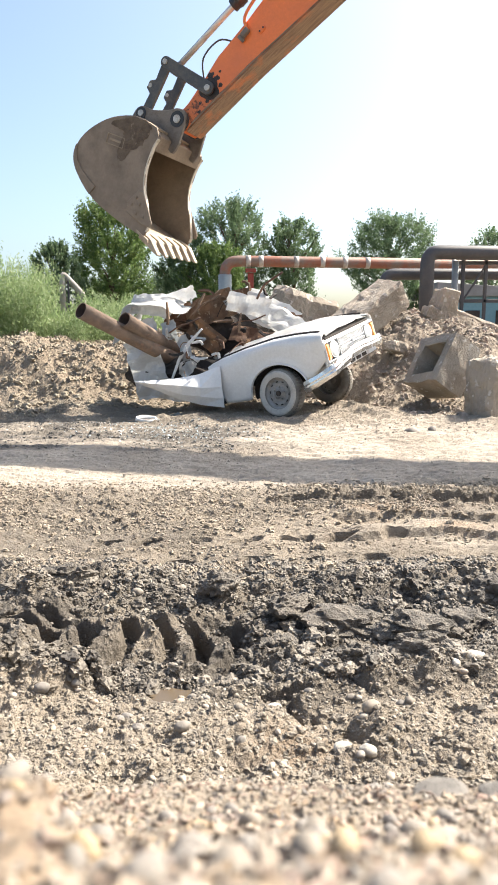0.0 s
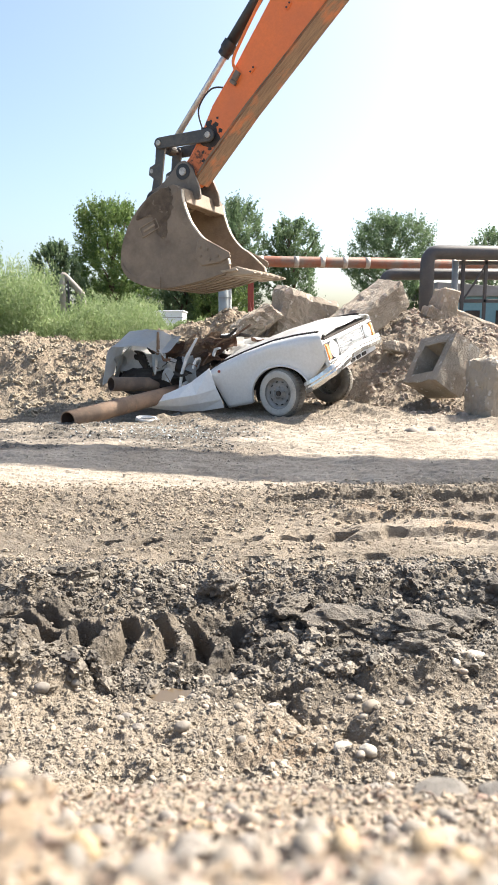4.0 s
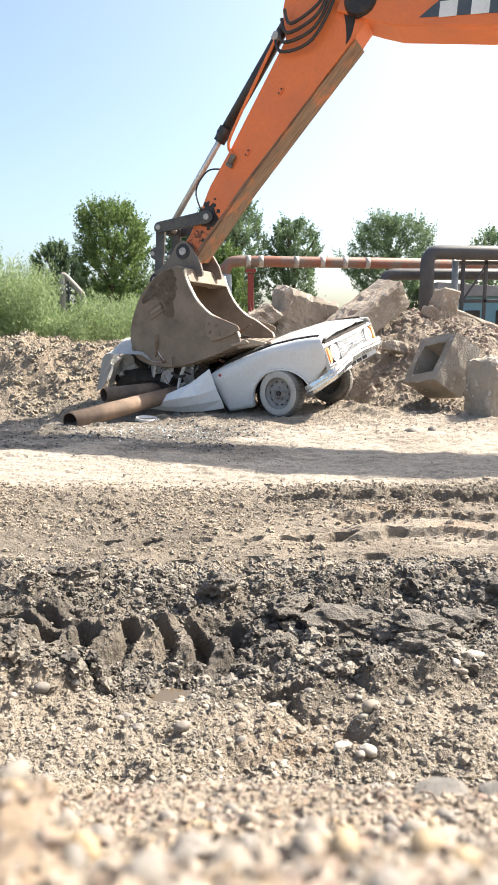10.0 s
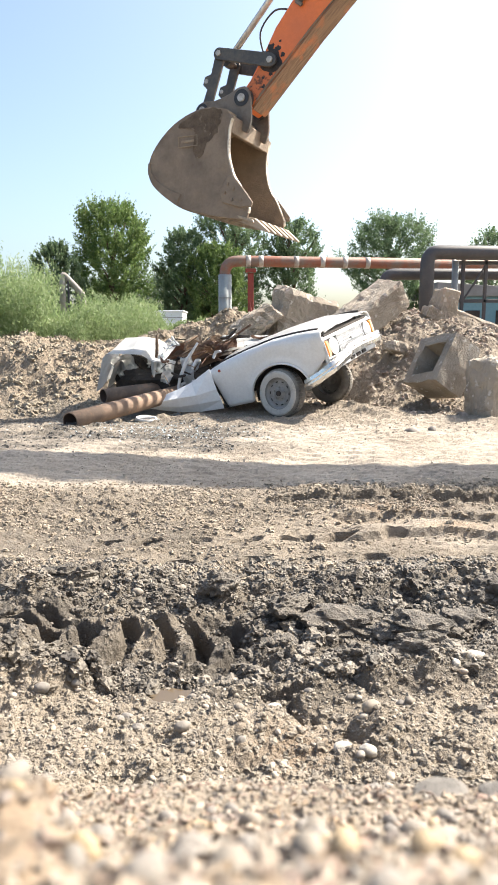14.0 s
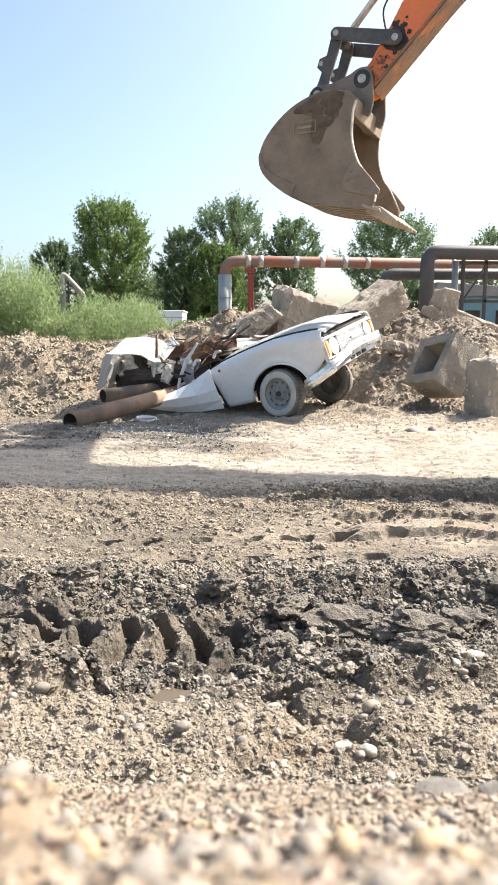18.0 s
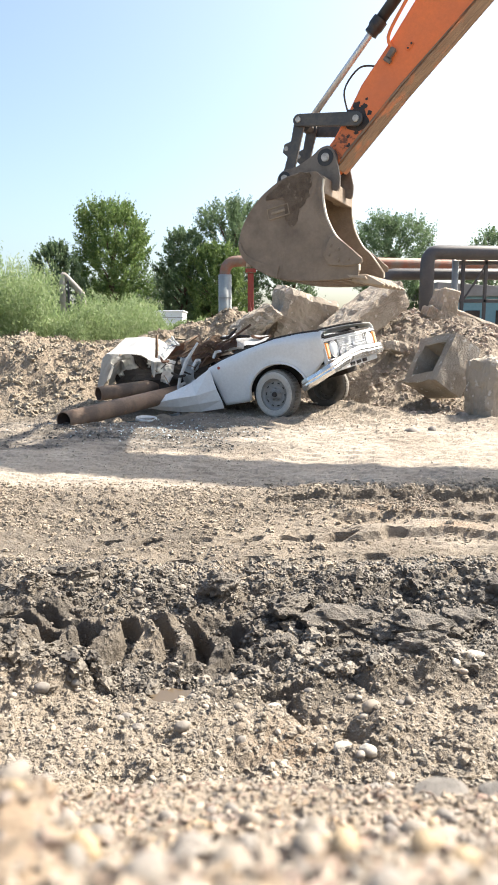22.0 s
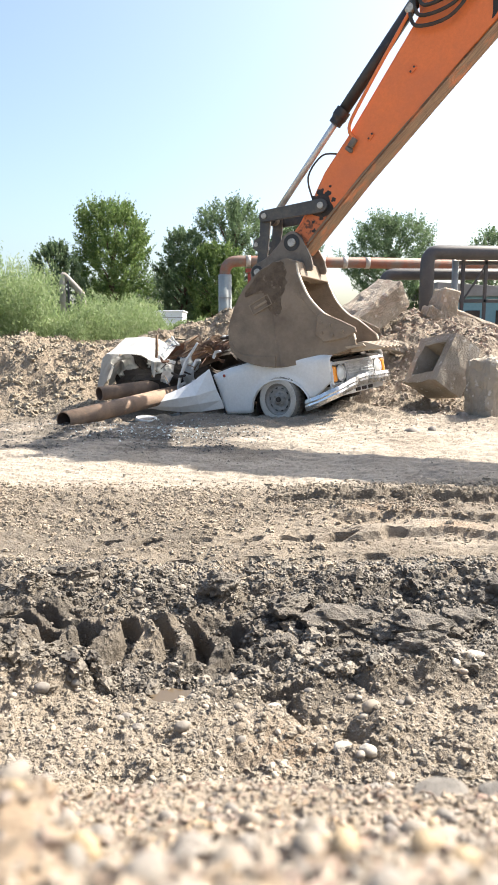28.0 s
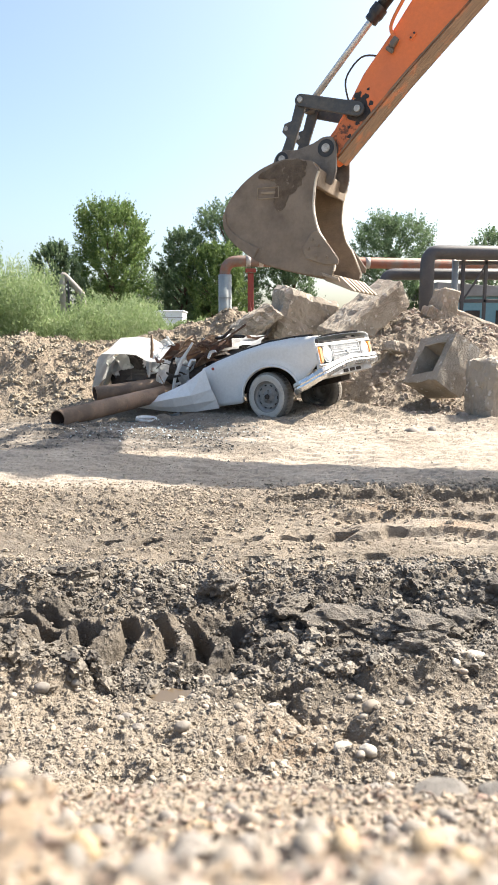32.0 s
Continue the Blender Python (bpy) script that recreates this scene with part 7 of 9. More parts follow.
    walk(bucket_part, [
        (0, pose(-9.116, 0, 3.991, 0, -165.591, 0)), (0.5, pose(-9.145, 0, 3.991, 0, -184.785, 0)), (1, pose(-9.293, 0, 4.28, 0, -206.669, 0)),
        (1.5, pose(-9.352, 0, 4.265, 0, -215.751, 0)), (2, pose(-9.353, 0, 2.471, 0, -224.086, 0)), (2.5, pose(-9.022, 0, 2.368, 0, -212.171, 0)),
        (3, pose(-9.024, 0, 2.374, 0, -214.709, 0)), (3.5, pose(-9.056, 0, 2.474, 0, -213.595, 0)), (4.5, pose(-8.929, 0, 4.1, 0, -209.679, 0)),
        (5.5, pose(-8.802, 0, 4.31, 0, -205.762, 0)), (6, pose(-8.745, 0, 2.206, 0, -216.527, 0)), (6.5, pose(-8.603, 0, 2.265, 0, -219.03, 0)),
        (7, pose(-8.669, 0, 2.381, 0, -217.769, 0)), (7.5, pose(-8.642, 0, 2.824, 0, -218.792, 0)), (8, pose(-8.587, 0, 3.547, 0, -213.69, 0)),
        (8.5, pose(-8.618, 0, 4.349, 0, -207.993, 0)), (9, pose(-8.999, 0, 4.58, 0, -201.6, 0)), (9.5, pose(-9.157, 0, 2.59, 0, -216.98, 0)),
        (10, pose(-9.023, 0, 2.211, 0, -219.078, 0)), (10.5, pose(-9.049, 0, 2.21, 0, -218.695, 0)), (11, pose(-9.105, 0, 2.263, 0, -221.317, 0)),
        (11.5, pose(-9.117, 0, 2.687, 0, -218.74, 0)), (12, pose(-9.054, 0, 3.398, 0, -215.82, 0)), (12.5, pose(-8.748, 0, 3.72, 0, -215.011, 0)),
        (13, pose(-8.461, 0, 3.523, 0, -202.71, 0)), (13.5, pose(-8.33, 0, 3.736, 0, -189.34, 0)), (14, pose(-8.183, 0, 4.176, 0, -187.634, 0)),
        (14.5, pose(-8.252, 0, 3.908, 0, -188.282, 0)), (16.5, pose(-8.473, 0, 4.13, 0, -185.778, 0)), (17, pose(-8.13, 0, 4.175, 0, -184.652, 0)),
        (17.5, pose(-8.018, 0, 4.173, 0, -184.574, 0)), (18, pose(-8.007, 0, 4.203, 0, -189.19, 0)), (18.5, pose(-8.117, 0, 4.244, 0, -190.772, 0)),
        (19, pose(-8.293, 0, 3.846, 0, -194.273, 0)), (19.5, pose(-8.473, 0, 2.273, 0, -204.286, 0)), (20, pose(-8.481, 0, 2.266, 0, -206.362, 0)),
        (20.5, pose(-8.49, 0, 2.271, 0, -204.978, 0)), (21, pose(-8.518, 0, 2.336, 0, -205.056, 0)), (21.5, pose(-8.512, 0, 2.659, 0, -202.922, 0)),
        (22, pose(-8.445, 0, 3.301, 0, -200, 0)), (22.5, pose(-8.552, 0, 4.074, 0, -192.967, 0)), (23, pose(-8.652, 0, 3.547, 0, -199.054, 0)),
        (23.5, pose(-8.737, 0, 2.294, 0, -213.382, 0)), (24, pose(-8.724, 0, 2.281, 0, -213.287, 0)), (24.5, pose(-8.749, 0, 2.296, 0, -214.8, 0)),
        (25, pose(-8.746, 0, 2.547, 0, -213.211, 0)), (25.5, pose(-8.716, 0, 3.142, 0, -209.965, 0)), (26.2, pose(-8.757, 0, 3.75, 0, -207, 0)),
        (27, pose(-8.804, 0, 2.3, 0, -214.8, 0)), (27.5, pose(-8.834, 0, 2.239, 0, -217.0, 0)), (28, pose(-8.816, 0, 2.236, 0, -216.2, 0)),
        (28.5, pose(-8.608, 0, 2.247, 0, -212.093, 0)), (29, pose(-8.524, 0, 2.264, 0, -203.425, 0)), (29.5, pose(-8.485, 0, 2.27, 0, -196.412, 0)),
        (30, pose(-8.442, 0, 2.26, 0, -191.989, 0)), (30.5, pose(-8.489, 0, 2.276, 0, -191.618, 0)), (31, pose(-8.48, 0, 2.385, 0, -193.343, 0)),
        (31.5, pose(-8.463, 0, 2.839, 0, -190.405, 0)), (32, pose(-8.41, 0, 3.387, 0, -187.041, 0)),
    ])
    walk(boom, [
        (0, pose(-6.029, 0, 6.129, 0, 35.962, 0)), (0.5, pose(-6.06, 0, 6.132, 0, 35.832, 0)), (1, pose(-6.029, 0, 6.136, 0, 36.005, 0)),
        (1.5, pose(-6.05, 0, 6.053, 0, 35.371, 0)), (2, pose(-6.6, 0, 5.024, 0, 26.019, 0)), (2.5, pose(-6.51, 0, 5.158, 0, 27.31, 0)),
        (3, pose(-6.523, 0, 5.174, 0, 27.377, 0)), (3.5, pose(-6.575, 0, 5.292, 0, 28.017, 0)), (4.5, pose(-6.135, 0, 6.609, 0, 38.428, 0)),
        (5.5, pose(-5.734, 0, 6.475, 0, 39.581, 0)), (6, pose(-6.55, 0, 5.252, 0, 27.832, 0)), (6.5, pose(-6.399, 0, 5.305, 0, 28.779, 0)),
        (7, pose(-6.447, 0, 5.408, 0, 29.317, 0)), (7.5, pose(-6.287, 0, 5.748, 0, 32.3, 0)), (8, pose(-5.955, 0, 6.225, 0, 36.926, 0)),
        (8.5, pose(-5.569, 0, 6.54, 0, 40.832, 0)), (9, pose(-5.808, 0, 6.559, 0, 39.722, 0)), (9.5, pose(-6.555, 0, 5.297, 0, 28.128, 0)),
        (10, pose(-6.558, 0, 5.043, 0, 26.309, 0)), (10.5, pose(-6.588, 0, 5.046, 0, 26.219, 0)), (11, pose(-6.65, 0, 5.104, 0, 26.417, 0)),
        (11.5, pose(-6.517, 0, 5.396, 0, 28.962, 0)), (12, pose(-6.252, 0, 5.898, 0, 33.448, 0)), (12.5, pose(-5.986, 0, 6.264, 0, 37.027, 0)),
        (13, pose(-5.925, 0, 6.292, 0, 37.496, 0)), (13.5, pose(-5.781, 0, 6.492, 0, 39.45, 0)), (14, pose(-5.5, 0, 6.803, 0, 42.772, 0)),
        (14.5, pose(-5.672, 0, 6.636, 0, 40.877, 0)), (16.5, pose(-5.784, 0, 6.751, 0, 40.984, 0)), (17, pose(-5.474, 0, 6.829, 0, 43.064, 0)),
        (17.5, pose(-5.356, 0, 6.82, 0, 43.66, 0)), (18, pose(-5.332, 0, 6.839, 0, 43.897, 0)), (18.5, pose(-5.352, 0, 6.785, 0, 43.472, 0)),
        (19, pose(-5.574, 0, 6.435, 0, 40.163, 0)), (19.5, pose(-6.308, 0, 5.341, 0, 29.397, 0)), (20, pose(-6.273, 0, 5.303, 0, 29.262, 0)),
        (20.5, pose(-6.299, 0, 5.321, 0, 29.287, 0)), (21, pose(-6.289, 0, 5.358, 0, 29.595, 0)), (21.5, pose(-6.166, 0, 5.59, 0, 31.739, 0)),
        (22, pose(-5.839, 0, 6.004, 0, 36.048, 0)), (22.5, pose(-5.652, 0, 6.459, 0, 39.905, 0)), (23, pose(-5.849, 0, 6.045, 0, 36.269, 0)),
        (23.5, pose(-6.302, 0, 5.152, 0, 28.053, 0)), (24, pose(-6.291, 0, 5.141, 0, 28.017, 0)), (24.5, pose(-6.31, 0, 5.15, 0, 28.009, 0)),
        (25, pose(-6.226, 0, 5.331, 0, 29.655, 0)), (25.5, pose(-6.011, 0, 5.747, 0, 33.501, 0)), (26.2, pose(-5.958, 0, 6.253, 0, 37.088, 0)),
        (27, pose(-6.226, 0, 5.029, 0, 27.445, 0)), (27.5, pose(-6.298, 0, 5.009, 0, 27.012, 0)), (28, pose(-6.295, 0, 5.018, 0, 27.096, 0)),
        (28.5, pose(-6.228, 0, 5.151, 0, 28.342, 0)), (29, pose(-6.174, 0, 5.193, 0, 28.863, 0)), (29.5, pose(-6.148, 0, 5.208, 0, 29.084, 0)),
        (30, pose(-6.138, 0, 5.224, 0, 29.241, 0)), (30.5, pose(-6.184, 0, 5.24, 0, 29.167, 0)), (31, pose(-6.188, 0, 5.359, 0, 30.012, 0)),
        (31.5, pose(-6.008, 0, 5.68, 0, 33.059, 0)), (32, pose(-5.777, 0, 6.064, 0, 36.747, 0)),
    ])
    walk(barrel_part, [
        (0, pose(-6.877, 0, 6.54, 0, 143.822, 0)), (0.5, pose(-6.908, 0, 6.542, 0, 142.258, 0)), (1, pose(-6.837, 0, 6.62, 0, 144.952, 0)),
        (1.5, pose(-6.847, 0, 6.554, 0, 145.218, 0)), (2, pose(-7.498, 0, 5.311, 0, 131.325, 0)), (2.5, pose(-7.43, 0, 5.363, 0, 127.723, 0)),
        (3, pose(-7.443, 0, 5.376, 0, 127.295, 0)), (3.5, pose(-7.497, 0, 5.487, 0, 127.015, 0)), (4.5, pose(-7.028, 0, 6.91, 0, 133.475, 0)),
        (5.5, pose(-6.585, 0, 6.878, 0, 139.929, 0)), (6, pose(-7.486, 0, 5.357, 0, 121.679, 0)), (6.5, pose(-7.335, 0, 5.412, 0, 121.593, 0)),
        (7, pose(-7.382, 0, 5.52, 0, 122.021, 0)), (7.5, pose(-7.216, 0, 5.902, 0, 124.256, 0)), (8, pose(-6.864, 0, 6.47, 0, 129.864, 0)),
        (8.5, pose(-6.424, 0, 6.936, 0, 139.281, 0)), (9, pose(-6.634, 0, 7.013, 0, 143.181, 0)), (9.5, pose(-7.467, 0, 5.532, 0, 128.975, 0)),
        (10, pose(-7.481, 0, 5.233, 0, 126.214, 0)), (10.5, pose(-7.511, 0, 5.234, 0, 126.172, 0)), (11, pose(-7.574, 0, 5.29, 0, 125.818, 0)),
        (11.5, pose(-7.429, 0, 5.63, 0, 128.781, 0)), (12, pose(-7.144, 0, 6.202, 0, 133.129, 0)), (12.5, pose(-6.882, 0, 6.554, 0, 132.341, 0)),
        (13, pose(-6.842, 0, 6.505, 0, 129.074, 0)), (13.5, pose(-6.697, 0, 6.709, 0, 130.465, 0)), (14, pose(-6.405, 0, 7.066, 0, 133.165, 0)),
        (14.5, pose(-6.586, 0, 6.864, 0, 131.142, 0)), (16.5, pose(-6.688, 0, 7.016, 0, 133.446, 0)), (17, pose(-6.381, 0, 7.082, 0, 132.865, 0)),
        (17.5, pose(-6.262, 0, 7.075, 0, 133.012, 0)), (18, pose(-6.238, 0, 7.098, 0, 132.868, 0)), (18.5, pose(-6.248, 0, 7.076, 0, 134.565, 0)),
        (19, pose(-6.475, 0, 6.71, 0, 133.351, 0)), (19.5, pose(-7.245, 0, 5.436, 0, 122.276, 0)), (20, pose(-7.209, 0, 5.411, 0, 122.863, 0)),
        (20.5, pose(-7.235, 0, 5.424, 0, 122.651, 0)), (21, pose(-7.224, 0, 5.473, 0, 123.297, 0)), (21.5, pose(-7.095, 0, 5.741, 0, 125.548, 0)),
        (22, pose(-6.751, 0, 6.24, 0, 130.607, 0)), (22.5, pose(-6.53, 0, 6.799, 0, 137.23, 0)), (23, pose(-6.74, 0, 6.35, 0, 134.649, 0)),
        (23.5, pose(-7.226, 0, 5.332, 0, 126.208, 0)), (24, pose(-7.216, 0, 5.32, 0, 126.158, 0)), (24.5, pose(-7.234, 0, 5.331, 0, 126.146, 0)),
        (25, pose(-7.145, 0, 5.538, 0, 127.759, 0)), (25.5, pose(-6.914, 0, 6.017, 0, 131.633, 0)), (26.2, pose(-6.85, 0, 6.556, 0, 133.817, 0)),
        (27, pose(-7.14, 0, 5.256, 0, 128.514, 0)), (27.5, pose(-7.216, 0, 5.221, 0, 127.471, 0)), (28, pose(-7.213, 0, 5.226, 0, 127.319, 0)),
        (28.5, pose(-7.156, 0, 5.314, 0, 125.364, 0)), (29, pose(-7.104, 0, 5.345, 0, 125.565, 0)), (29.5, pose(-7.078, 0, 5.357, 0, 125.95, 0)),
        (30, pose(-7.07, 0, 5.362, 0, 125.754, 0)), (30.5, pose(-7.116, 0, 5.378, 0, 125.762, 0)), (31, pose(-7.12, 0, 5.493, 0, 125.403, 0)),
        (31.5, pose(-6.931, 0, 5.866, 0, 128.581, 0)), (32, pose(-6.687, 0, 6.31, 0, 132.269, 0)),
    ])
    walk(rod_part, [
        (0, pose(-9.304, 0, 4.765, 0, -36.178, 0)), (0.5, pose(-9.416, 0, 4.601, 0, -37.742, 0)), (1, pose(-9.571, 0, 4.703, 0, -35.048, 0)),
        (1.5, pose(-9.63, 0, 4.621, 0, -34.782, 0)), (2, pose(-9.717, 0, 2.787, 0, -48.675, 0)), (2.5, pose(-9.43, 0, 2.778, 0, -52.277, 0)),
        (3, pose(-9.432, 0, 2.764, 0, -52.705, 0)), (3.5, pose(-9.467, 0, 2.873, 0, -52.985, 0)), (4.5, pose(-9.292, 0, 4.522, 0, -46.525, 0)),
        (5.5, pose(-9.115, 0, 4.75, 0, -40.071, 0)), (6, pose(-9.196, 0, 2.585, 0, -58.321, 0)), (6.5, pose(-9.05, 0, 2.623, 0, -58.407, 0)),
        (7, pose(-9.115, 0, 2.75, 0, -57.979, 0)), (7.5, pose(-9.068, 0, 3.183, 0, -55.744, 0)), (8, pose(-8.975, 0, 3.942, 0, -50.136, 0)),
        (8.5, pose(-8.937, 0, 4.773, 0, -40.719, 0)), (9, pose(-9.288, 0, 5.026, 0, -36.819, 0)), (9.5, pose(-9.548, 0, 2.96, 0, -51.025, 0)),
        (10, pose(-9.433, 0, 2.567, 0, -53.786, 0)), (10.5, pose(-9.459, 0, 2.569, 0, -53.828, 0)), (11, pose(-9.514, 0, 2.602, 0, -54.182, 0)),
        (11.5, pose(-9.507, 0, 3.044, 0, -51.219, 0)), (12, pose(-9.415, 0, 3.777, 0, -46.871, 0)), (12.5, pose(-9.115, 0, 4.104, 0, -47.659, 0)),
        (13, pose(-8.863, 0, 4.016, 0, -50.926, 0)), (13.5, pose(-8.713, 0, 4.346, 0, -49.535, 0)), (14, pose(-8.539, 0, 4.791, 0, -46.835, 0)),
        (14.5, pose(-8.627, 0, 4.528, 0, -48.858, 0)), (16.5, pose(-8.823, 0, 4.762, 0, -46.554, 0)), (17, pose(-8.484, 0, 4.817, 0, -47.135, 0)),
        (17.5, pose(-8.37, 0, 4.816, 0, -46.988, 0)), (18, pose(-8.369, 0, 4.803, 0, -47.132, 0)), (18.5, pose(-8.466, 0, 4.824, 0, -45.435, 0)),
        (19, pose(-8.656, 0, 4.4, 0, -46.649, 0)), (19.5, pose(-8.936, 0, 2.758, 0, -57.724, 0)), (20, pose(-8.938, 0, 2.735, 0, -57.137, 0)),
        (20.5, pose(-8.949, 0, 2.75, 0, -57.349, 0)), (21, pose(-8.971, 0, 2.813, 0, -56.703, 0)), (21.5, pose(-8.946, 0, 3.152, 0, -54.452, 0)),
        (22, pose(-8.834, 0, 3.81, 0, -49.393, 0)), (22.5, pose(-8.879, 0, 4.626, 0, -42.77, 0)), (23, pose(-9.006, 0, 4.055, 0, -45.351, 0)),
        (23.5, pose(-9.156, 0, 2.696, 0, -53.792, 0)), (24, pose(-9.143, 0, 2.683, 0, -53.842, 0)), (24.5, pose(-9.166, 0, 2.686, 0, -53.854, 0)),
        (25, pose(-9.151, 0, 2.948, 0, -52.241, 0)), (25.5, pose(-9.093, 0, 3.565, 0, -48.367, 0)), (26.2, pose(-9.118, 0, 4.192, 0, -46.183, 0)),
        (27, pose(-9.199, 0, 2.669, 0, -51.486, 0)), (27.5, pose(-9.233, 0, 2.59, 0, -52.529, 0)), (28, pose(-9.218, 0, 2.596, 0, -52.681, 0)),
        (28.5, pose(-9.036, 0, 2.664, 0, -54.636, 0)), (29, pose(-8.957, 0, 2.753, 0, -54.435, 0)), (29.5, pose(-8.916, 0, 2.822, 0, -54.05, 0)),
        (30, pose(-8.873, 0, 2.858, 0, -54.246, 0)), (30.5, pose(-8.919, 0, 2.875, 0, -54.238, 0)), (31, pose(-8.915, 0, 2.968, 0, -54.597, 0)),
        (31.5, pose(-8.865, 0, 3.443, 0, -51.419, 0)), (32, pose(-8.773, 0, 4.014, 0, -47.731, 0)),
    ])
    walk(guide_link, [
        (0, pose(-8.656, 0, 4.339, 0, -146.657, 0)), (0.5, pose(-8.686, 0, 4.339, 0, -160.297, 0)), (1, pose(-8.805, 0, 4.586, 0, -171.32, 0)),
        (1.5, pose(-8.857, 0, 4.561, 0, -175.524, 0)), (2, pose(-8.948, 0, 2.88, 0, -186.911, 0)), (2.5, pose(-8.655, 0, 2.812, 0, -182.507, 0)),
        (3, pose(-8.659, 0, 2.82, 0, -184.108, 0)), (3.5, pose(-8.694, 0, 2.922, 0, -183.616, 0)), (4.5, pose(-8.517, 0, 4.503, 0, -178.539, 0)),
        (5.5, pose(-8.345, 0, 4.662, 0, -173.462, 0)), (6, pose(-8.428, 0, 2.687, 0, -187.593, 0)), (6.5, pose(-8.285, 0, 2.745, 0, -189.045, 0)),
        (7, pose(-8.348, 0, 2.86, 0, -188.15, 0)), (7.5, pose(-8.3, 0, 3.287, 0, -187.719, 0)), (8, pose(-8.201, 0, 3.975, 0, -182.384, 0)),
        (8.5, pose(-8.165, 0, 4.704, 0, -174.938, 0)), (9, pose(-8.522, 0, 4.904, 0, -171.006, 0)), (9.5, pose(-8.775, 0, 3.022, 0, -184.555, 0)),
        (10, pose(-8.663, 0, 2.661, 0, -186.965, 0)), (10.5, pose(-8.689, 0, 2.661, 0, -186.782, 0)), (11, pose(-8.747, 0, 2.714, 0, -188.328, 0)),
        (11.5, pose(-8.735, 0, 3.119, 0, -185.565, 0)), (12, pose(-8.64, 0, 3.799, 0, -181.642, 0)), (12.5, pose(-8.341, 0, 4.128, 0, -181.797, 0)),
        (13, pose(-8.09, 0, 3.964, 0, -176.136, 0)), (13.5, pose(-7.957, 0, 4.175, 0, -167.252, 0)), (14, pose(-7.788, 0, 4.596, 0, -165.418, 0)),
        (14.5, pose(-7.874, 0, 4.343, 0, -166.209, 0)), (16.5, pose(-8.077, 0, 4.55, 0, -164.103, 0)), (17, pose(-7.74, 0, 4.599, 0, -163.684, 0)),
        (17.5, pose(-7.627, 0, 4.596, 0, -163.503, 0)), (18, pose(-7.614, 0, 4.625, 0, -166.728, 0)), (18.5, pose(-7.71, 0, 4.652, 0, -167.129, 0)),
        (19, pose(-7.893, 0, 4.261, 0, -169.68, 0)), (19.5, pose(-8.161, 0, 2.758, 0, -179.944, 0)), (20, pose(-8.162, 0, 2.746, 0, -180.824, 0)),
        (20.5, pose(-8.173, 0, 2.753, 0, -180.246, 0)), (21, pose(-8.195, 0, 2.814, 0, -180.056, 0)), (21.5, pose(-8.171, 0, 3.123, 0, -177.879, 0)),
        (22, pose(-8.063, 0, 3.732, 0, -174.251, 0)), (22.5, pose(-8.122, 0, 4.458, 0, -167.528, 0)), (23, pose(-8.239, 0, 3.948, 0, -172.065, 0)),
        (23.5, pose(-8.382, 0, 2.748, 0, -183.851, 0)), (24, pose(-8.369, 0, 2.735, 0, -183.819, 0)), (24.5, pose(-8.394, 0, 2.749, 0, -184.673, 0)),
        (25, pose(-8.377, 0, 2.99, 0, -183.073, 0)), (25.5, pose(-8.318, 0, 3.559, 0, -179.546, 0)), (26.2, pose(-8.344, 0, 4.152, 0, -177, 0)),
        (27, pose(-8.426, 0, 2.735, 0, -184.872, 0)), (27.5, pose(-8.463, 0, 2.68, 0, -186.647, 0)), (28, pose(-8.447, 0, 2.679, 0, -186.124, 0)),
        (28.5, pose(-8.262, 0, 2.708, 0, -183.231, 0)), (29, pose(-8.182, 0, 2.728, 0, -178.187, 0)), (29.5, pose(-8.145, 0, 2.735, 0, -173.545, 0)),
        (30, pose(-8.108, 0, 2.729, 0, -170.398, 0)), (30.5, pose(-8.155, 0, 2.745, 0, -170.386, 0)), (31, pose(-8.148, 0, 2.856, 0, -171.675, 0)),
        (31.5, pose(-8.105, 0, 3.29, 0, -168.66, 0)), (32, pose(-8.024, 0, 3.815, 0, -165.1, 0)),
    ])
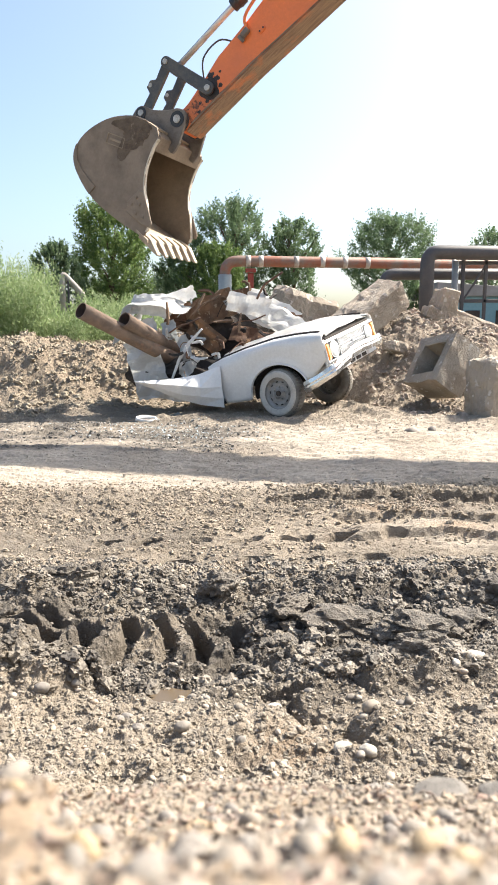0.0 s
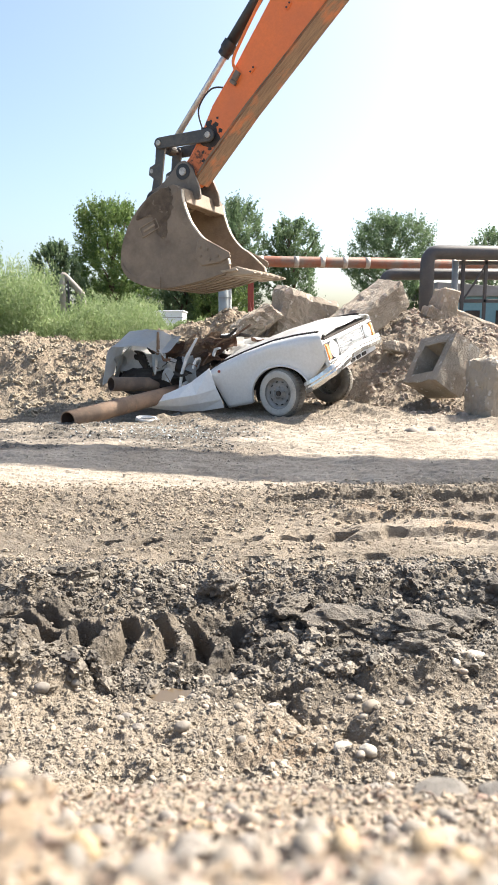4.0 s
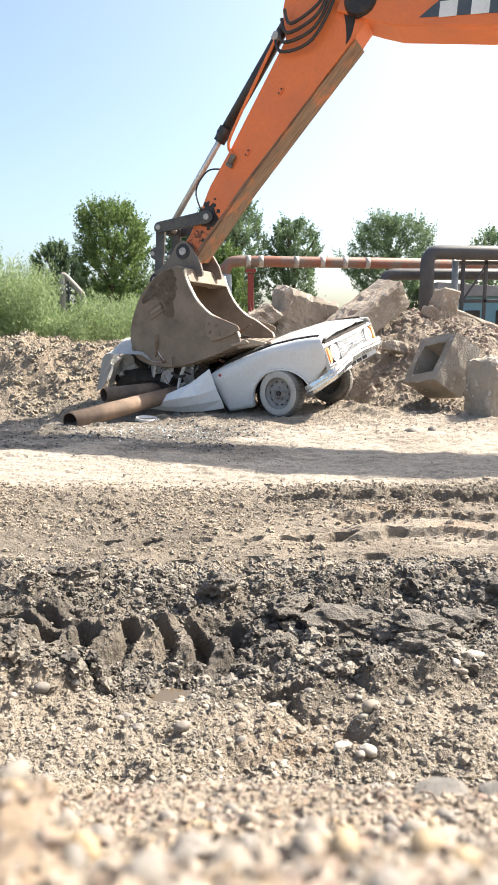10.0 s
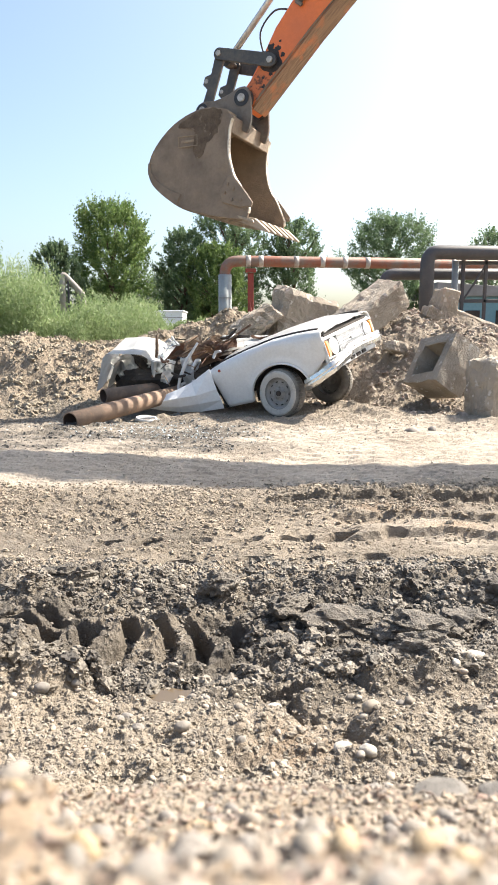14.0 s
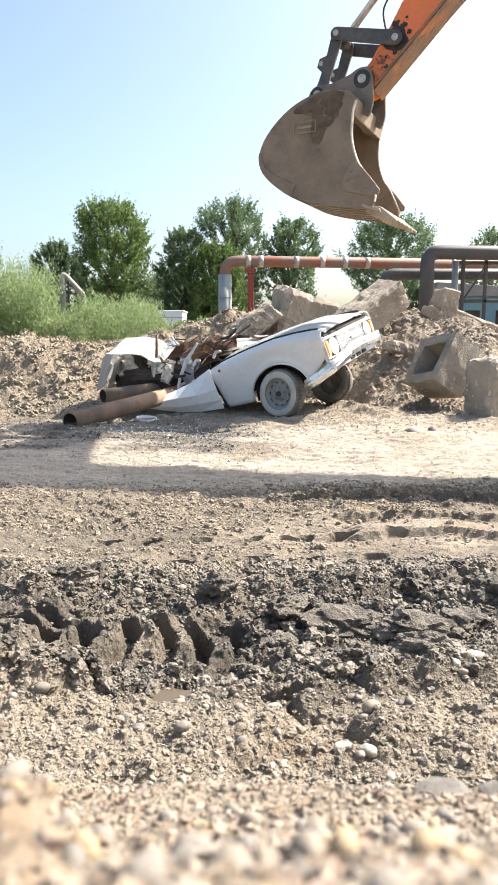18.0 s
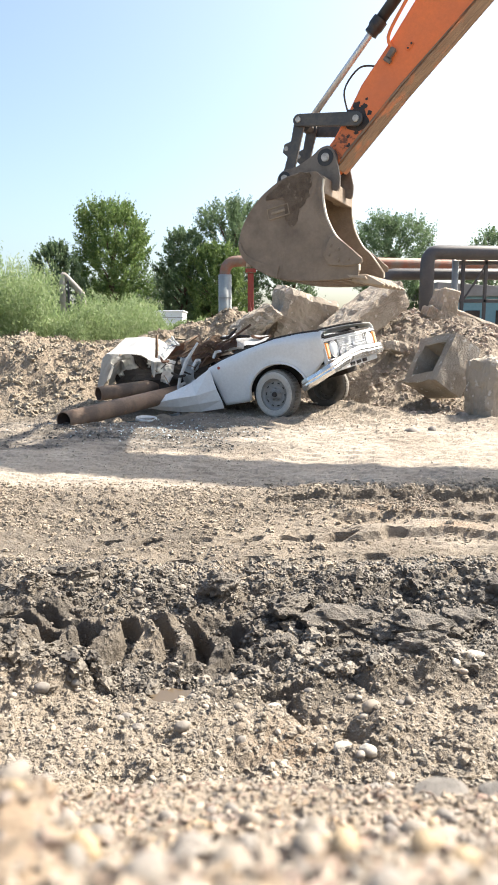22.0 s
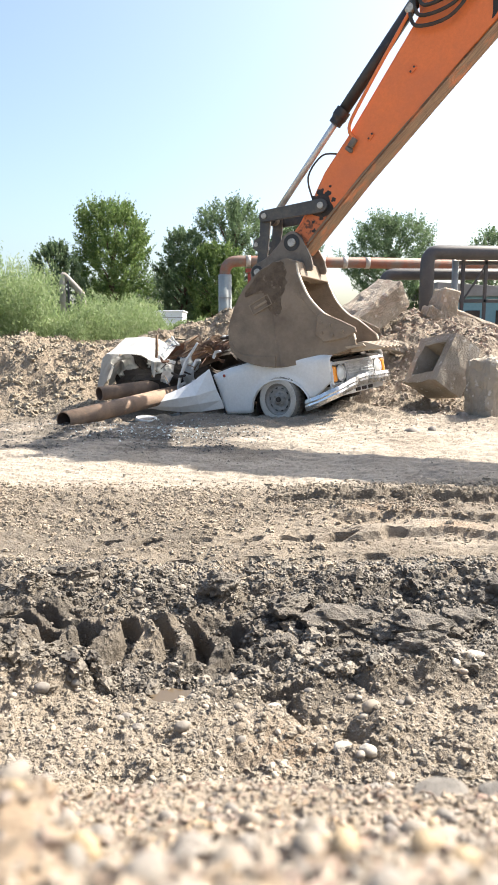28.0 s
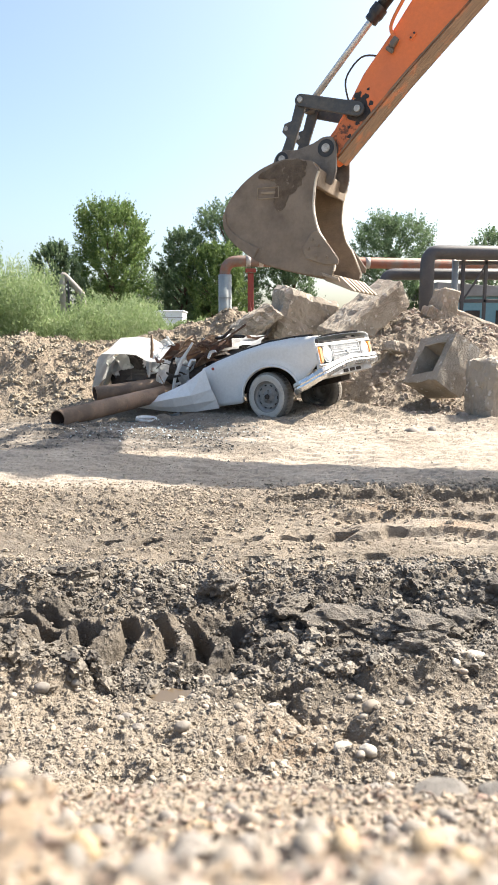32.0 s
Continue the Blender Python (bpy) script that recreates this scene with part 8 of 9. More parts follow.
    walk(push_link, [
        (0, pose(-9.304, 0, 4.765, 0, 122.241, 0)), (0.5, pose(-9.416, 0, 4.601, 0, 116.448, 0)), (1, pose(-9.571, 0, 4.703, 0, 110.516, 0)),
        (1.5, pose(-9.63, 0, 4.621, 0, 106.51, 0)), (2, pose(-9.717, 0, 2.787, 0, 95.261, 0)), (2.5, pose(-9.43, 0, 2.778, 0, 97.895, 0)),
        (3, pose(-9.432, 0, 2.764, 0, 96.714, 0)), (3.5, pose(-9.467, 0, 2.873, 0, 96.934, 0)), (4.5, pose(-9.292, 0, 4.522, 0, 102.465, 0)),
        (5.5, pose(-9.115, 0, 4.75, 0, 107.962, 0)), (6, pose(-9.196, 0, 2.585, 0, 92.433, 0)), (6.5, pose(-9.05, 0, 2.623, 0, 91.508, 0)),
        (7, pose(-9.115, 0, 2.75, 0, 92.23, 0)), (7.5, pose(-9.068, 0, 3.183, 0, 93.291, 0)), (8, pose(-8.975, 0, 3.942, 0, 98.712, 0)),
        (8.5, pose(-8.937, 0, 4.773, 0, 106.691, 0)), (9, pose(-9.288, 0, 5.026, 0, 110.616, 0)), (9.5, pose(-9.548, 0, 2.96, 0, 96.906, 0)),
        (10, pose(-9.433, 0, 2.567, 0, 94.402, 0)), (10.5, pose(-9.459, 0, 2.569, 0, 94.523, 0)), (11, pose(-9.514, 0, 2.602, 0, 93.284, 0)),
        (11.5, pose(-9.507, 0, 3.044, 0, 96.093, 0)), (12, pose(-9.415, 0, 3.777, 0, 99.759, 0)), (12.5, pose(-9.115, 0, 4.104, 0, 99.68, 0)),
        (13, pose(-8.863, 0, 4.016, 0, 101.816, 0)), (13.5, pose(-8.713, 0, 4.346, 0, 106.521, 0)), (14, pose(-8.539, 0, 4.791, 0, 109.01, 0)),
        (14.5, pose(-8.627, 0, 4.528, 0, 107.274, 0)), (16.5, pose(-8.823, 0, 4.762, 0, 109.68, 0)), (17, pose(-8.484, 0, 4.817, 0, 109.528, 0)),
        (17.5, pose(-8.37, 0, 4.816, 0, 109.647, 0)), (18, pose(-8.369, 0, 4.803, 0, 108.432, 0)), (18.5, pose(-8.466, 0, 4.824, 0, 109.271, 0)),
        (19, pose(-8.656, 0, 4.4, 0, 107.405, 0)), (19.5, pose(-8.936, 0, 2.758, 0, 96.592, 0)), (20, pose(-8.938, 0, 2.735, 0, 96.378, 0)),
        (20.5, pose(-8.949, 0, 2.75, 0, 96.672, 0)), (21, pose(-8.971, 0, 2.813, 0, 97.113, 0)), (21.5, pose(-8.946, 0, 3.152, 0, 99.331, 0)),
        (22, pose(-8.834, 0, 3.81, 0, 103.797, 0)), (22.5, pose(-8.879, 0, 4.626, 0, 110.58, 0)), (23, pose(-9.006, 0, 4.055, 0, 106.893, 0)),
        (23.5, pose(-9.156, 0, 2.696, 0, 96.486, 0)), (24, pose(-9.143, 0, 2.683, 0, 96.486, 0)), (24.5, pose(-9.166, 0, 2.686, 0, 95.946, 0)),
        (25, pose(-9.151, 0, 2.948, 0, 97.55, 0)), (25.5, pose(-9.093, 0, 3.565, 0, 101.199, 0)), (26.2, pose(-9.118, 0, 4.192, 0, 103.685, 0)),
        (27, pose(-9.199, 0, 2.669, 0, 96.594, 0)), (27.5, pose(-9.233, 0, 2.59, 0, 95.04, 0)), (28, pose(-9.218, 0, 2.596, 0, 95.258, 0)),
        (28.5, pose(-9.036, 0, 2.664, 0, 96.298, 0)), (29, pose(-8.957, 0, 2.753, 0, 99.199, 0)), (29.5, pose(-8.916, 0, 2.822, 0, 101.379, 0)),
        (30, pose(-8.873, 0, 2.858, 0, 102.284, 0)), (30.5, pose(-8.919, 0, 2.875, 0, 102.413, 0)), (31, pose(-8.915, 0, 2.968, 0, 101.728, 0)),
        (31.5, pose(-8.865, 0, 3.443, 0, 104.848, 0)), (32, pose(-8.773, 0, 4.014, 0, 108.444, 0)),
    ])
    walk(front, [
        (0, pose(-0.122, 0.079, 0.726, 11, -13.736, -33)), (0.5, pose(-0.122, 0.079, 0.726, 11, -13.736, -33)), (1, pose(-0.122, 0.079, 0.726, 11, -13.736, -33)),
        (1.5, pose(-0.122, 0.079, 0.726, 11, -13.736, -33)), (1.8, pose(-0.122, 0.079, 0.726, 11, -13.736, -33)), (2, pose(-0.138, 0.09, 0.696, 11, -15.836, -33)),
        (2.5, pose(-0.111, 0.072, 0.64, 11, -15.233, -33)), (3, pose(-0.1, 0.065, 0.647, 11, -14.796, -33)), (3.5, pose(-0.122, 0.079, 0.696, 11, -15.815, -33)),
        (5.5, pose(-0.122, 0.079, 0.702, 11, -15.405, -33)), (6, pose(-0.106, 0.069, 0.637, 11, -13.262, -33)), (6.5, pose(-0.106, 0.069, 0.653, 11, -13.594, -33)),
        (7, pose(-0.133, 0.087, 0.713, 11, -15.388, -33)), (7.5, pose(-0.122, 0.079, 0.742, 11, -15.683, -33)), (8, pose(-0.122, 0.079, 0.742, 11, -15.683, -33)),
        (8.5, pose(-0.122, 0.079, 0.742, 11, -15.683, -33)), (9, pose(-0.122, 0.079, 0.742, 11, -15.683, -33)), (9.45, pose(-0.122, 0.079, 0.742, 11, -15.683, -33)),
        (9.5, pose(-0.122, 0.079, 0.742, 11, -15.683, -33)), (10, pose(-0.111, 0.072, 0.651, 11, -16.002, -33)), (10.5, pose(-0.111, 0.072, 0.651, 11, -16.002, -33)),
        (11, pose(-0.122, 0.079, 0.701, 11, -17.017, -33)), (11.5, pose(-0.122, 0.079, 0.724, 11, -16.937, -33)), (12, pose(-0.122, 0.079, 0.724, 11, -16.937, -33)),
        (12.5, pose(-0.122, 0.079, 0.724, 11, -16.937, -33)), (13, pose(-0.122, 0.079, 0.724, 11, -16.937, -33)), (13.5, pose(-0.122, 0.079, 0.724, 11, -16.937, -33)),
        (14, pose(-0.122, 0.079, 0.724, 11, -16.937, -33)), (14.5, pose(-0.122, 0.079, 0.724, 11, -16.937, -33)), (16.5, pose(-0.122, 0.079, 0.724, 11, -16.937, -33)),
        (17, pose(-0.122, 0.079, 0.724, 11, -16.937, -33)), (17.5, pose(-0.122, 0.079, 0.724, 11, -16.937, -33)), (18, pose(-0.122, 0.079, 0.724, 11, -16.937, -33)),
        (18.5, pose(-0.122, 0.079, 0.724, 11, -16.937, -33)), (19, pose(-0.122, 0.079, 0.724, 11, -16.937, -33)), (19.2, pose(-0.122, 0.079, 0.724, 5.857, -16.937, -33)),
        (19.5, pose(-0.08, 0.052, 0.552, 2, -5.612, -33)), (20, pose(-0.074, 0.048, 0.557, 2, -5.908, -33)), (20.5, pose(-0.074, 0.048, 0.557, 2, -5.908, -33)),
        (21, pose(-0.102, 0.066, 0.577, 2, -8.261, -33)), (21.5, pose(-0.13, 0.084, 0.717, 5.5, -14.819, -33)), (22, pose(-0.13, 0.084, 0.734, 5.5, -15.123, -33)),
        (22.5, pose(-0.13, 0.084, 0.734, 5.5, -15.123, -33)), (23, pose(-0.13, 0.084, 0.734, 5.5, -15.123, -33)), (23.2, pose(-0.13, 0.084, 0.734, 3.5, -15.123, -33)),
        (23.5, pose(-0.09, 0.058, 0.539, 2, -7.101, -33)), (24, pose(-0.079, 0.051, 0.539, 2, -7.093, -33)), (24.5, pose(-0.079, 0.051, 0.545, 2, -7.485, -33)),
        (25, pose(-0.091, 0.059, 0.702, 4.5, -13.681, -33)), (25.5, pose(-0.103, 0.067, 0.729, 4.5, -14.742, -33)), (26.7, pose(-0.103, 0.067, 0.729, 3.875, -14.742, -33)),
        (27.5, pose(-0.047, 0.031, 0.539, 1.932, -8.758, -33)), (28, pose(-0.047, 0.031, 0.539, 1.865, -8.758, -33)), (28.5, pose(-0.04, 0.026, 0.53, 1.797, -6.393, -33)),
        (29, pose(-0.089, 0.058, 0.516, 1.73, -6.286, -33)), (29.5, pose(-0.133, 0.087, 0.509, 1.662, -6.721, -33)), (30, pose(-0.223, 0.145, 0.505, 1.595, -6.65, -33)),
        (30.5, pose(-0.257, 0.167, 0.503, 1.527, -7.48, -33)), (31, pose(-0.206, 0.134, 0.583, 2.1, -10.447, -33)), (31.5, pose(-0.212, 0.138, 0.693, 2.5, -13.301, -33)),
        (32, pose(-0.212, 0.138, 0.699, 2.5, -13.704, -33)),
    ])
    walk(hood, [
        (0, pose(-0.126, 0.079, 0.74, 11.074, -15.209, -33.297)), (0.5, pose(-0.126, 0.079, 0.74, 11.074, -15.209, -33.297)), (1, pose(-0.126, 0.079, 0.74, 11.074, -15.209, -33.297)),
        (1.5, pose(-0.126, 0.079, 0.74, 11.074, -15.209, -33.297)), (1.8, pose(-0.126, 0.079, 0.74, 11.074, -15.209, -33.297)), (2, pose(-0.143, 0.09, 0.71, 11.086, -17.308, -33.3)),
        (2.5, pose(-0.115, 0.072, 0.655, 11.082, -16.705, -33.299)), (3, pose(-0.104, 0.064, 0.661, 11.08, -16.269, -33.298)), (3.5, pose(-0.127, 0.079, 0.71, 11.085, -17.287, -33.3)),
        (5.5, pose(-0.127, 0.079, 0.716, 11.083, -16.878, -33.299)), (6, pose(-0.11, 0.068, 0.651, 11.072, -14.734, -33.296)), (6.5, pose(-0.11, 0.068, 0.668, 11.073, -15.066, -33.296)),
        (7, pose(-0.138, 0.086, 0.727, 11.083, -16.86, -33.299)), (7.5, pose(-0.127, 0.079, 0.756, 11.085, -17.155, -33.3)), (8, pose(-0.127, 0.079, 0.756, 11.085, -17.155, -33.3)),
        (8.5, pose(-0.127, 0.079, 0.756, 11.085, -17.155, -33.3)), (9, pose(-0.127, 0.079, 0.756, 11.085, -17.155, -33.3)), (9.45, pose(-0.127, 0.079, 0.756, 11.085, -17.155, -33.3)),
        (9.5, pose(-0.127, 0.079, 0.756, 11.085, -17.155, -33.3)), (10, pose(-0.116, 0.072, 0.665, 11.086, -17.474, -33.3)), (10.5, pose(-0.116, 0.072, 0.665, 11.086, -17.474, -33.3)),
        (11, pose(-0.127, 0.079, 0.715, 11.092, -18.489, -33.302)), (11.5, pose(-0.127, 0.079, 0.738, 11.092, -18.409, -33.302)), (12, pose(-0.127, 0.079, 0.738, 11.092, -18.409, -33.302)),
        (12.5, pose(-0.127, 0.079, 0.738, 11.092, -18.409, -33.302)), (13, pose(-0.127, 0.079, 0.738, 11.092, -18.409, -33.302)), (13.5, pose(-0.127, 0.079, 0.738, 11.092, -18.409, -33.302)),
        (14, pose(-0.127, 0.079, 0.738, 11.092, -18.409, -33.302)), (14.5, pose(-0.127, 0.079, 0.738, 11.092, -18.409, -33.302)), (16.5, pose(-0.127, 0.079, 0.738, 11.092, -18.409, -33.302)),
        (17, pose(-0.127, 0.079, 0.738, 11.092, -18.409, -33.302)), (17.5, pose(-0.127, 0.079, 0.738, 11.092, -18.409, -33.302)), (18, pose(-0.127, 0.079, 0.738, 11.092, -18.409, -33.302)),
        (18.5, pose(-0.127, 0.079, 0.738, 11.092, -18.409, -33.302)), (19, pose(-0.127, 0.079, 0.738, 11.092, -18.409, -33.302)), (19.2, pose(-0.127, 0.08, 0.738, 5.906, -18.429, -33.161)),
        (19.5, pose(-0.07, 0.05, 0.452, 1.993, -3.113, -32.913)), (20, pose(-0.063, 0.045, 0.458, 1.993, -3.41, -32.913)), (20.5, pose(-0.063, 0.045, 0.458, 1.993, -3.41, -32.913)),
        (21, pose(-0.088, 0.061, 0.478, 1.989, -5.763, -32.912)), (21.5, pose(-0.103, 0.079, 0.621, 5.442, -12.331, -32.755)), (22, pose(-0.103, 0.078, 0.638, 5.441, -12.634, -32.755)),
        (22.5, pose(-0.103, 0.078, 0.638, 5.441, -12.634, -32.755)), (23, pose(-0.103, 0.078, 0.638, 5.441, -12.634, -32.755)), (23.2, pose(-0.105, 0.075, 0.637, 3.462, -12.627, -32.844)),
        (23.5, pose(-0.078, 0.055, 0.439, 1.991, -4.602, -32.912)), (24, pose(-0.066, 0.047, 0.44, 1.991, -4.594, -32.912)), (24.5, pose(-0.066, 0.047, 0.445, 1.99, -4.987, -32.912)),
        (25, pose(-0.067, 0.053, 0.605, 4.457, -11.188, -32.8)), (25.5, pose(-0.077, 0.06, 0.633, 4.453, -12.25, -32.799)), (26.7, pose(-0.078, 0.059, 0.633, 3.835, -12.248, -32.827)),
        (27.5, pose(-0.032, 0.025, 0.44, 1.921, -6.259, -32.915)), (28, pose(-0.032, 0.025, 0.44, 1.854, -6.259, -32.918)), (28.5, pose(-0.029, 0.023, 0.431, 1.79, -3.894, -32.921)),
        (29, pose(-0.078, 0.054, 0.417, 1.723, -3.787, -32.924)), (29.5, pose(-0.122, 0.083, 0.409, 1.655, -4.222, -32.927)), (30, pose(-0.211, 0.141, 0.406, 1.588, -4.151, -32.93)),
        (30.5, pose(-0.244, 0.162, 0.404, 1.52, -4.981, -32.933)), (31, pose(-0.189, 0.127, 0.484, 2.085, -7.949, -32.908)), (31.5, pose(-0.19, 0.129, 0.596, 2.477, -10.803, -32.889)),
        (32, pose(-0.19, 0.128, 0.602, 2.476, -11.206, -32.889)),
    ])
    walk(near_wheel, [
        (0, pose(0.038, 0.095, 0.295, 0, 0, -39)), (9, pose(0.038, 0.095, 0.295, 0, 0, -39)), (19, pose(0.038, 0.095, 0.287, 0, 0, -39)),
        (19.5, pose(0.002, 0.118, 0.225, 0, 0, -39)), (20.5, pose(0.002, 0.118, 0.225, 0, 0, -39)), (21, pose(-0.006, 0.123, 0.247, 0, 0, -39)),
        (21.5, pose(-0.013, 0.128, 0.277, 0, 0, -39)), (23, pose(-0.013, 0.128, 0.277, 0, 0, -39)), (23.5, pose(0.002, 0.118, 0.225, 0, 0, -39)),
        (24.5, pose(0.002, 0.118, 0.225, 0, 0, -39)), (25, pose(0.016, 0.109, 0.271, 0, 0, -39)), (25.5, pose(0.016, 0.109, 0.279, 0, 0, -39)),
        (26.7, pose(0.016, 0.109, 0.279, 0, 0, -39)), (27, pose(0.038, 0.094, 0.22, 0, 0, -39)), (28.5, pose(0.038, 0.094, 0.213, 0, 0, -39)),
        (29, pose(-0.02, 0.132, 0.209, 0, 0, -39)), (29.5, pose(-0.078, 0.17, 0.205, 0, 0, -39)), (30, pose(-0.167, 0.228, 0.192, 0, 0, -39)),
        (30.5, pose(-0.197, 0.247, 0.19, 0, 0, -39)), (31, pose(-0.152, 0.218, 0.216, 0, 0, -39)), (31.5, pose(-0.108, 0.189, 0.241, 0, 0, -39)),
        (32, pose(-0.108, 0.189, 0.241, 0, 0, -39)),
    ])
    walk(far_wheel, [
        (0, pose(0.84, 1.386, 0.365, 6.6, 0, 147)), (9, pose(0.84, 1.386, 0.365, 6.6, 0, 147)), (19, pose(0.84, 1.386, 0.357, 6.6, 0, 147)),
        (19.5, pose(0.805, 1.409, 0.189, 1.2, 0, 147)), (20.5, pose(0.805, 1.409, 0.189, 1.2, 0, 147)), (21, pose(0.797, 1.414, 0.211, 1.2, 0, 147)),
        (21.5, pose(0.79, 1.419, 0.282, 3.3, 0, 147)), (23, pose(0.79, 1.419, 0.282, 3.3, 0, 147)), (23.5, pose(0.805, 1.409, 0.189, 1.2, 0, 147)),
        (24.5, pose(0.805, 1.409, 0.189, 1.2, 0, 147)), (25, pose(0.819, 1.4, 0.264, 2.7, 0, 147)), (25.5, pose(0.819, 1.4, 0.272, 2.7, 0, 147)),
        (26.7, pose(0.819, 1.4, 0.264, 2.325, 0, 147)), (27, pose(0.841, 1.386, 0.184, 1.2, 0, 147)), (28.5, pose(0.841, 1.386, 0.174, 1.078, 0, 147)),
        (29, pose(0.783, 1.423, 0.17, 1.038, 0, 147)), (29.5, pose(0.724, 1.461, 0.165, 0.997, 0, 147)), (30, pose(0.636, 1.519, 0.151, 0.957, 0, 147)),
        (30.5, pose(0.606, 1.538, 0.149, 0.916, 0, 147)), (31, pose(0.65, 1.509, 0.181, 1.26, 0, 147)), (31.5, pose(0.695, 1.481, 0.211, 1.5, 0, 147)),
        (32, pose(0.695, 1.481, 0.211, 1.5, 0, 147)),
    ])
    walk(sill, [
        (0, pose(-0.73, 0.467, 0.054, 0, 15, 3)), (1.72, pose(-0.73, 0.467, 0.054, 0, 15, 3)), (2, pose(-0.73, 0.467, 0.054, 0, 0, 3)),
        (9.45, pose(-0.73, 0.467, 0.054, 0, 0, 3)), (9.8, pose(-0.73, 0.467, 0.046, 0, 0, 3)), (28.4, pose(-0.73, 0.467, 0.046, 0, 0, 3)),
        (30.4, pose(-0.84, 0.467, 0.046, 0, 0, 3)), (31, pose(-0.8, 0.467, 0.046, 0, 0, 3)), (32, pose(-0.8, 0.467, 0.046, 0, 0, 3)),
    ])
    walk(quarter, [
        (0, pose(-1.865, 0.997, 0.555, 8, -12, -20)), (1.72, pose(-1.865, 0.997, 0.555, 8, -12, -20)), (2, pose(-1.973, 1.747, 0.646, 35, -20, -20)),
        (9.45, pose(-1.973, 1.747, 0.646, 35, -20, -20)), (9.8, pose(-1.974, 1.747, 0.602, 40, -20, -20)), (28.4, pose(-1.974, 1.747, 0.602, 40, -20, -20)),
        (30.4, pose(-2.084, 1.747, 0.602, 40, -20, -20)), (31, pose(-2.044, 1.747, 0.602, 40, -20, -20)), (32, pose(-2.044, 1.747, 0.602, 40, -20, -20)),
    ])
    walk(trunk, [
        (0, pose(-2.093, 1.347, 1.54, 16, 6, -12)), (1.72, pose(-2.093, 1.347, 1.54, 16, 6, -12)), (2, pose(-2.309, 1.247, 0.964, 20, 2, -14)),
        (9.45, pose(-2.309, 1.247, 0.964, 20, 2, -14)), (9.8, pose(-2.378, 1.247, 0.865, 20, 4, -14)), (28.4, pose(-2.378, 1.247, 0.865, 20, 4, -14)),
        (30.4, pose(-2.488, 1.247, 0.865, 20, 4, -14)), (31, pose(-2.448, 1.247, 0.865, 20, 4, -14)), (32, pose(-2.448, 1.247, 0.865, 20, 4, -14)),
    ])
    walk(trunk_inner, [
        (0, pose(-2.07, 1.397, 1.477, 16, 6, -12)), (1.72, pose(-2.07, 1.397, 1.477, 16, 6, -12)), (2, pose(-2.269, 1.297, 0.914, 20, 2, -14)),
        (9.45, pose(-2.269, 1.297, 0.914, 20, 2, -14)), (9.8, pose(-2.339, 1.297, 0.814, 20, 4, -14)), (28.4, pose(-2.339, 1.297, 0.814, 20, 4, -14)),
        (30.4, pose(-2.449, 1.297, 0.814, 20, 4, -14)), (31, pose(-2.409, 1.297, 0.814, 20, 4, -14)), (32, pose(-2.409, 1.297, 0.814, 20, 4, -14)),
    ])
    walk(trunk_flap, [
        (0, pose(-1.402, 1.447, 1.619, 20, -20, 0)), (1.72, pose(-1.402, 1.447, 1.619, 20, -20, 0)), (2, pose(-1.684, 1.447, 0.954, 50, -5, 0)),
        (9.45, pose(-1.684, 1.447, 0.954, 50, -5, 0)), (9.8, pose(-1.72, 1.447, 0.844, 50, -10, 0)), (28.4, pose(-1.72, 1.447, 0.844, 50, -10, 0)),
        (30.4, pose(-1.83, 1.447, 0.844, 50, -10, 0)), (31, pose(-1.79, 1.447, 0.844, 50, -10, 0)), (32, pose(-1.79, 1.447, 0.844, 50, -10, 0)),
    ])
    walk(roof, [
        (0, pose(-0.143, 1.347, 1.409, -35, 28, -15)), (1.72, pose(-0.143, 1.347, 1.409, -35, 28, -15)), (2, pose(-0.58, 1.447, 0.895, -68, -4, -15)),
        (9.45, pose(-0.58, 1.447, 0.895, -68, -4, -15)), (9.8, pose(-0.583, 1.647, 0.943, -75, -6, -15)), (28.4, pose(-0.583, 1.647, 0.943, -75, -6, -15)),
        (30.4, pose(-0.693, 1.647, 0.943, -75, -6, -15)), (31, pose(-0.653, 1.647, 0.943, -75, -6, -15)), (32, pose(-0.653, 1.647, 0.943, -75, -6, -15)),
    ])
    walk(roof_flap, [
        (0, pose(-0.41, 0.947, 1.475, -10, 12, -10)), (1.72, pose(-0.41, 0.947, 1.475, -10, 12, -10)), (2, pose(-0.778, 1.047, 0.902, -60, -14, -10)),
        (9.45, pose(-0.778, 1.047, 0.902, -60, -14, -10)), (9.8, pose(-0.778, 1.047, 0.878, -60, -12, -10)), (28.4, pose(-0.778, 1.047, 0.878, -60, -12, -10)),
        (30.4, pose(-0.888, 1.047, 0.878, -60, -12, -10)), (31, pose(-0.848, 1.047, 0.878, -60, -12, -10)), (32, pose(-0.848, 1.047, 0.878, -60, -12, -10)),
    ])
    walk(brown[0], [
        (0, pose(-0.972, 1.247, 1.422, -10, -20, -10)), (1.72, pose(-0.972, 1.247, 1.422, -10, -20, -10)), (2, pose(-1.161, 1.247, 0.849, -40, -16, -10)),
        (9.45, pose(-1.161, 1.247, 0.849, -40, -16, -10)), (9.8, pose(-1.161, 1.247, 0.832, -45, -10, -10)), (28.4, pose(-1.161, 1.247, 0.832, -45, -10, -10)),
        (30.4, pose(-1.271, 1.247, 0.832, -45, -10, -10)), (31, pose(-1.231, 1.247, 0.832, -45, -10, -10)), (32, pose(-1.231, 1.247, 0.832, -45, -10, -10)),
    ])
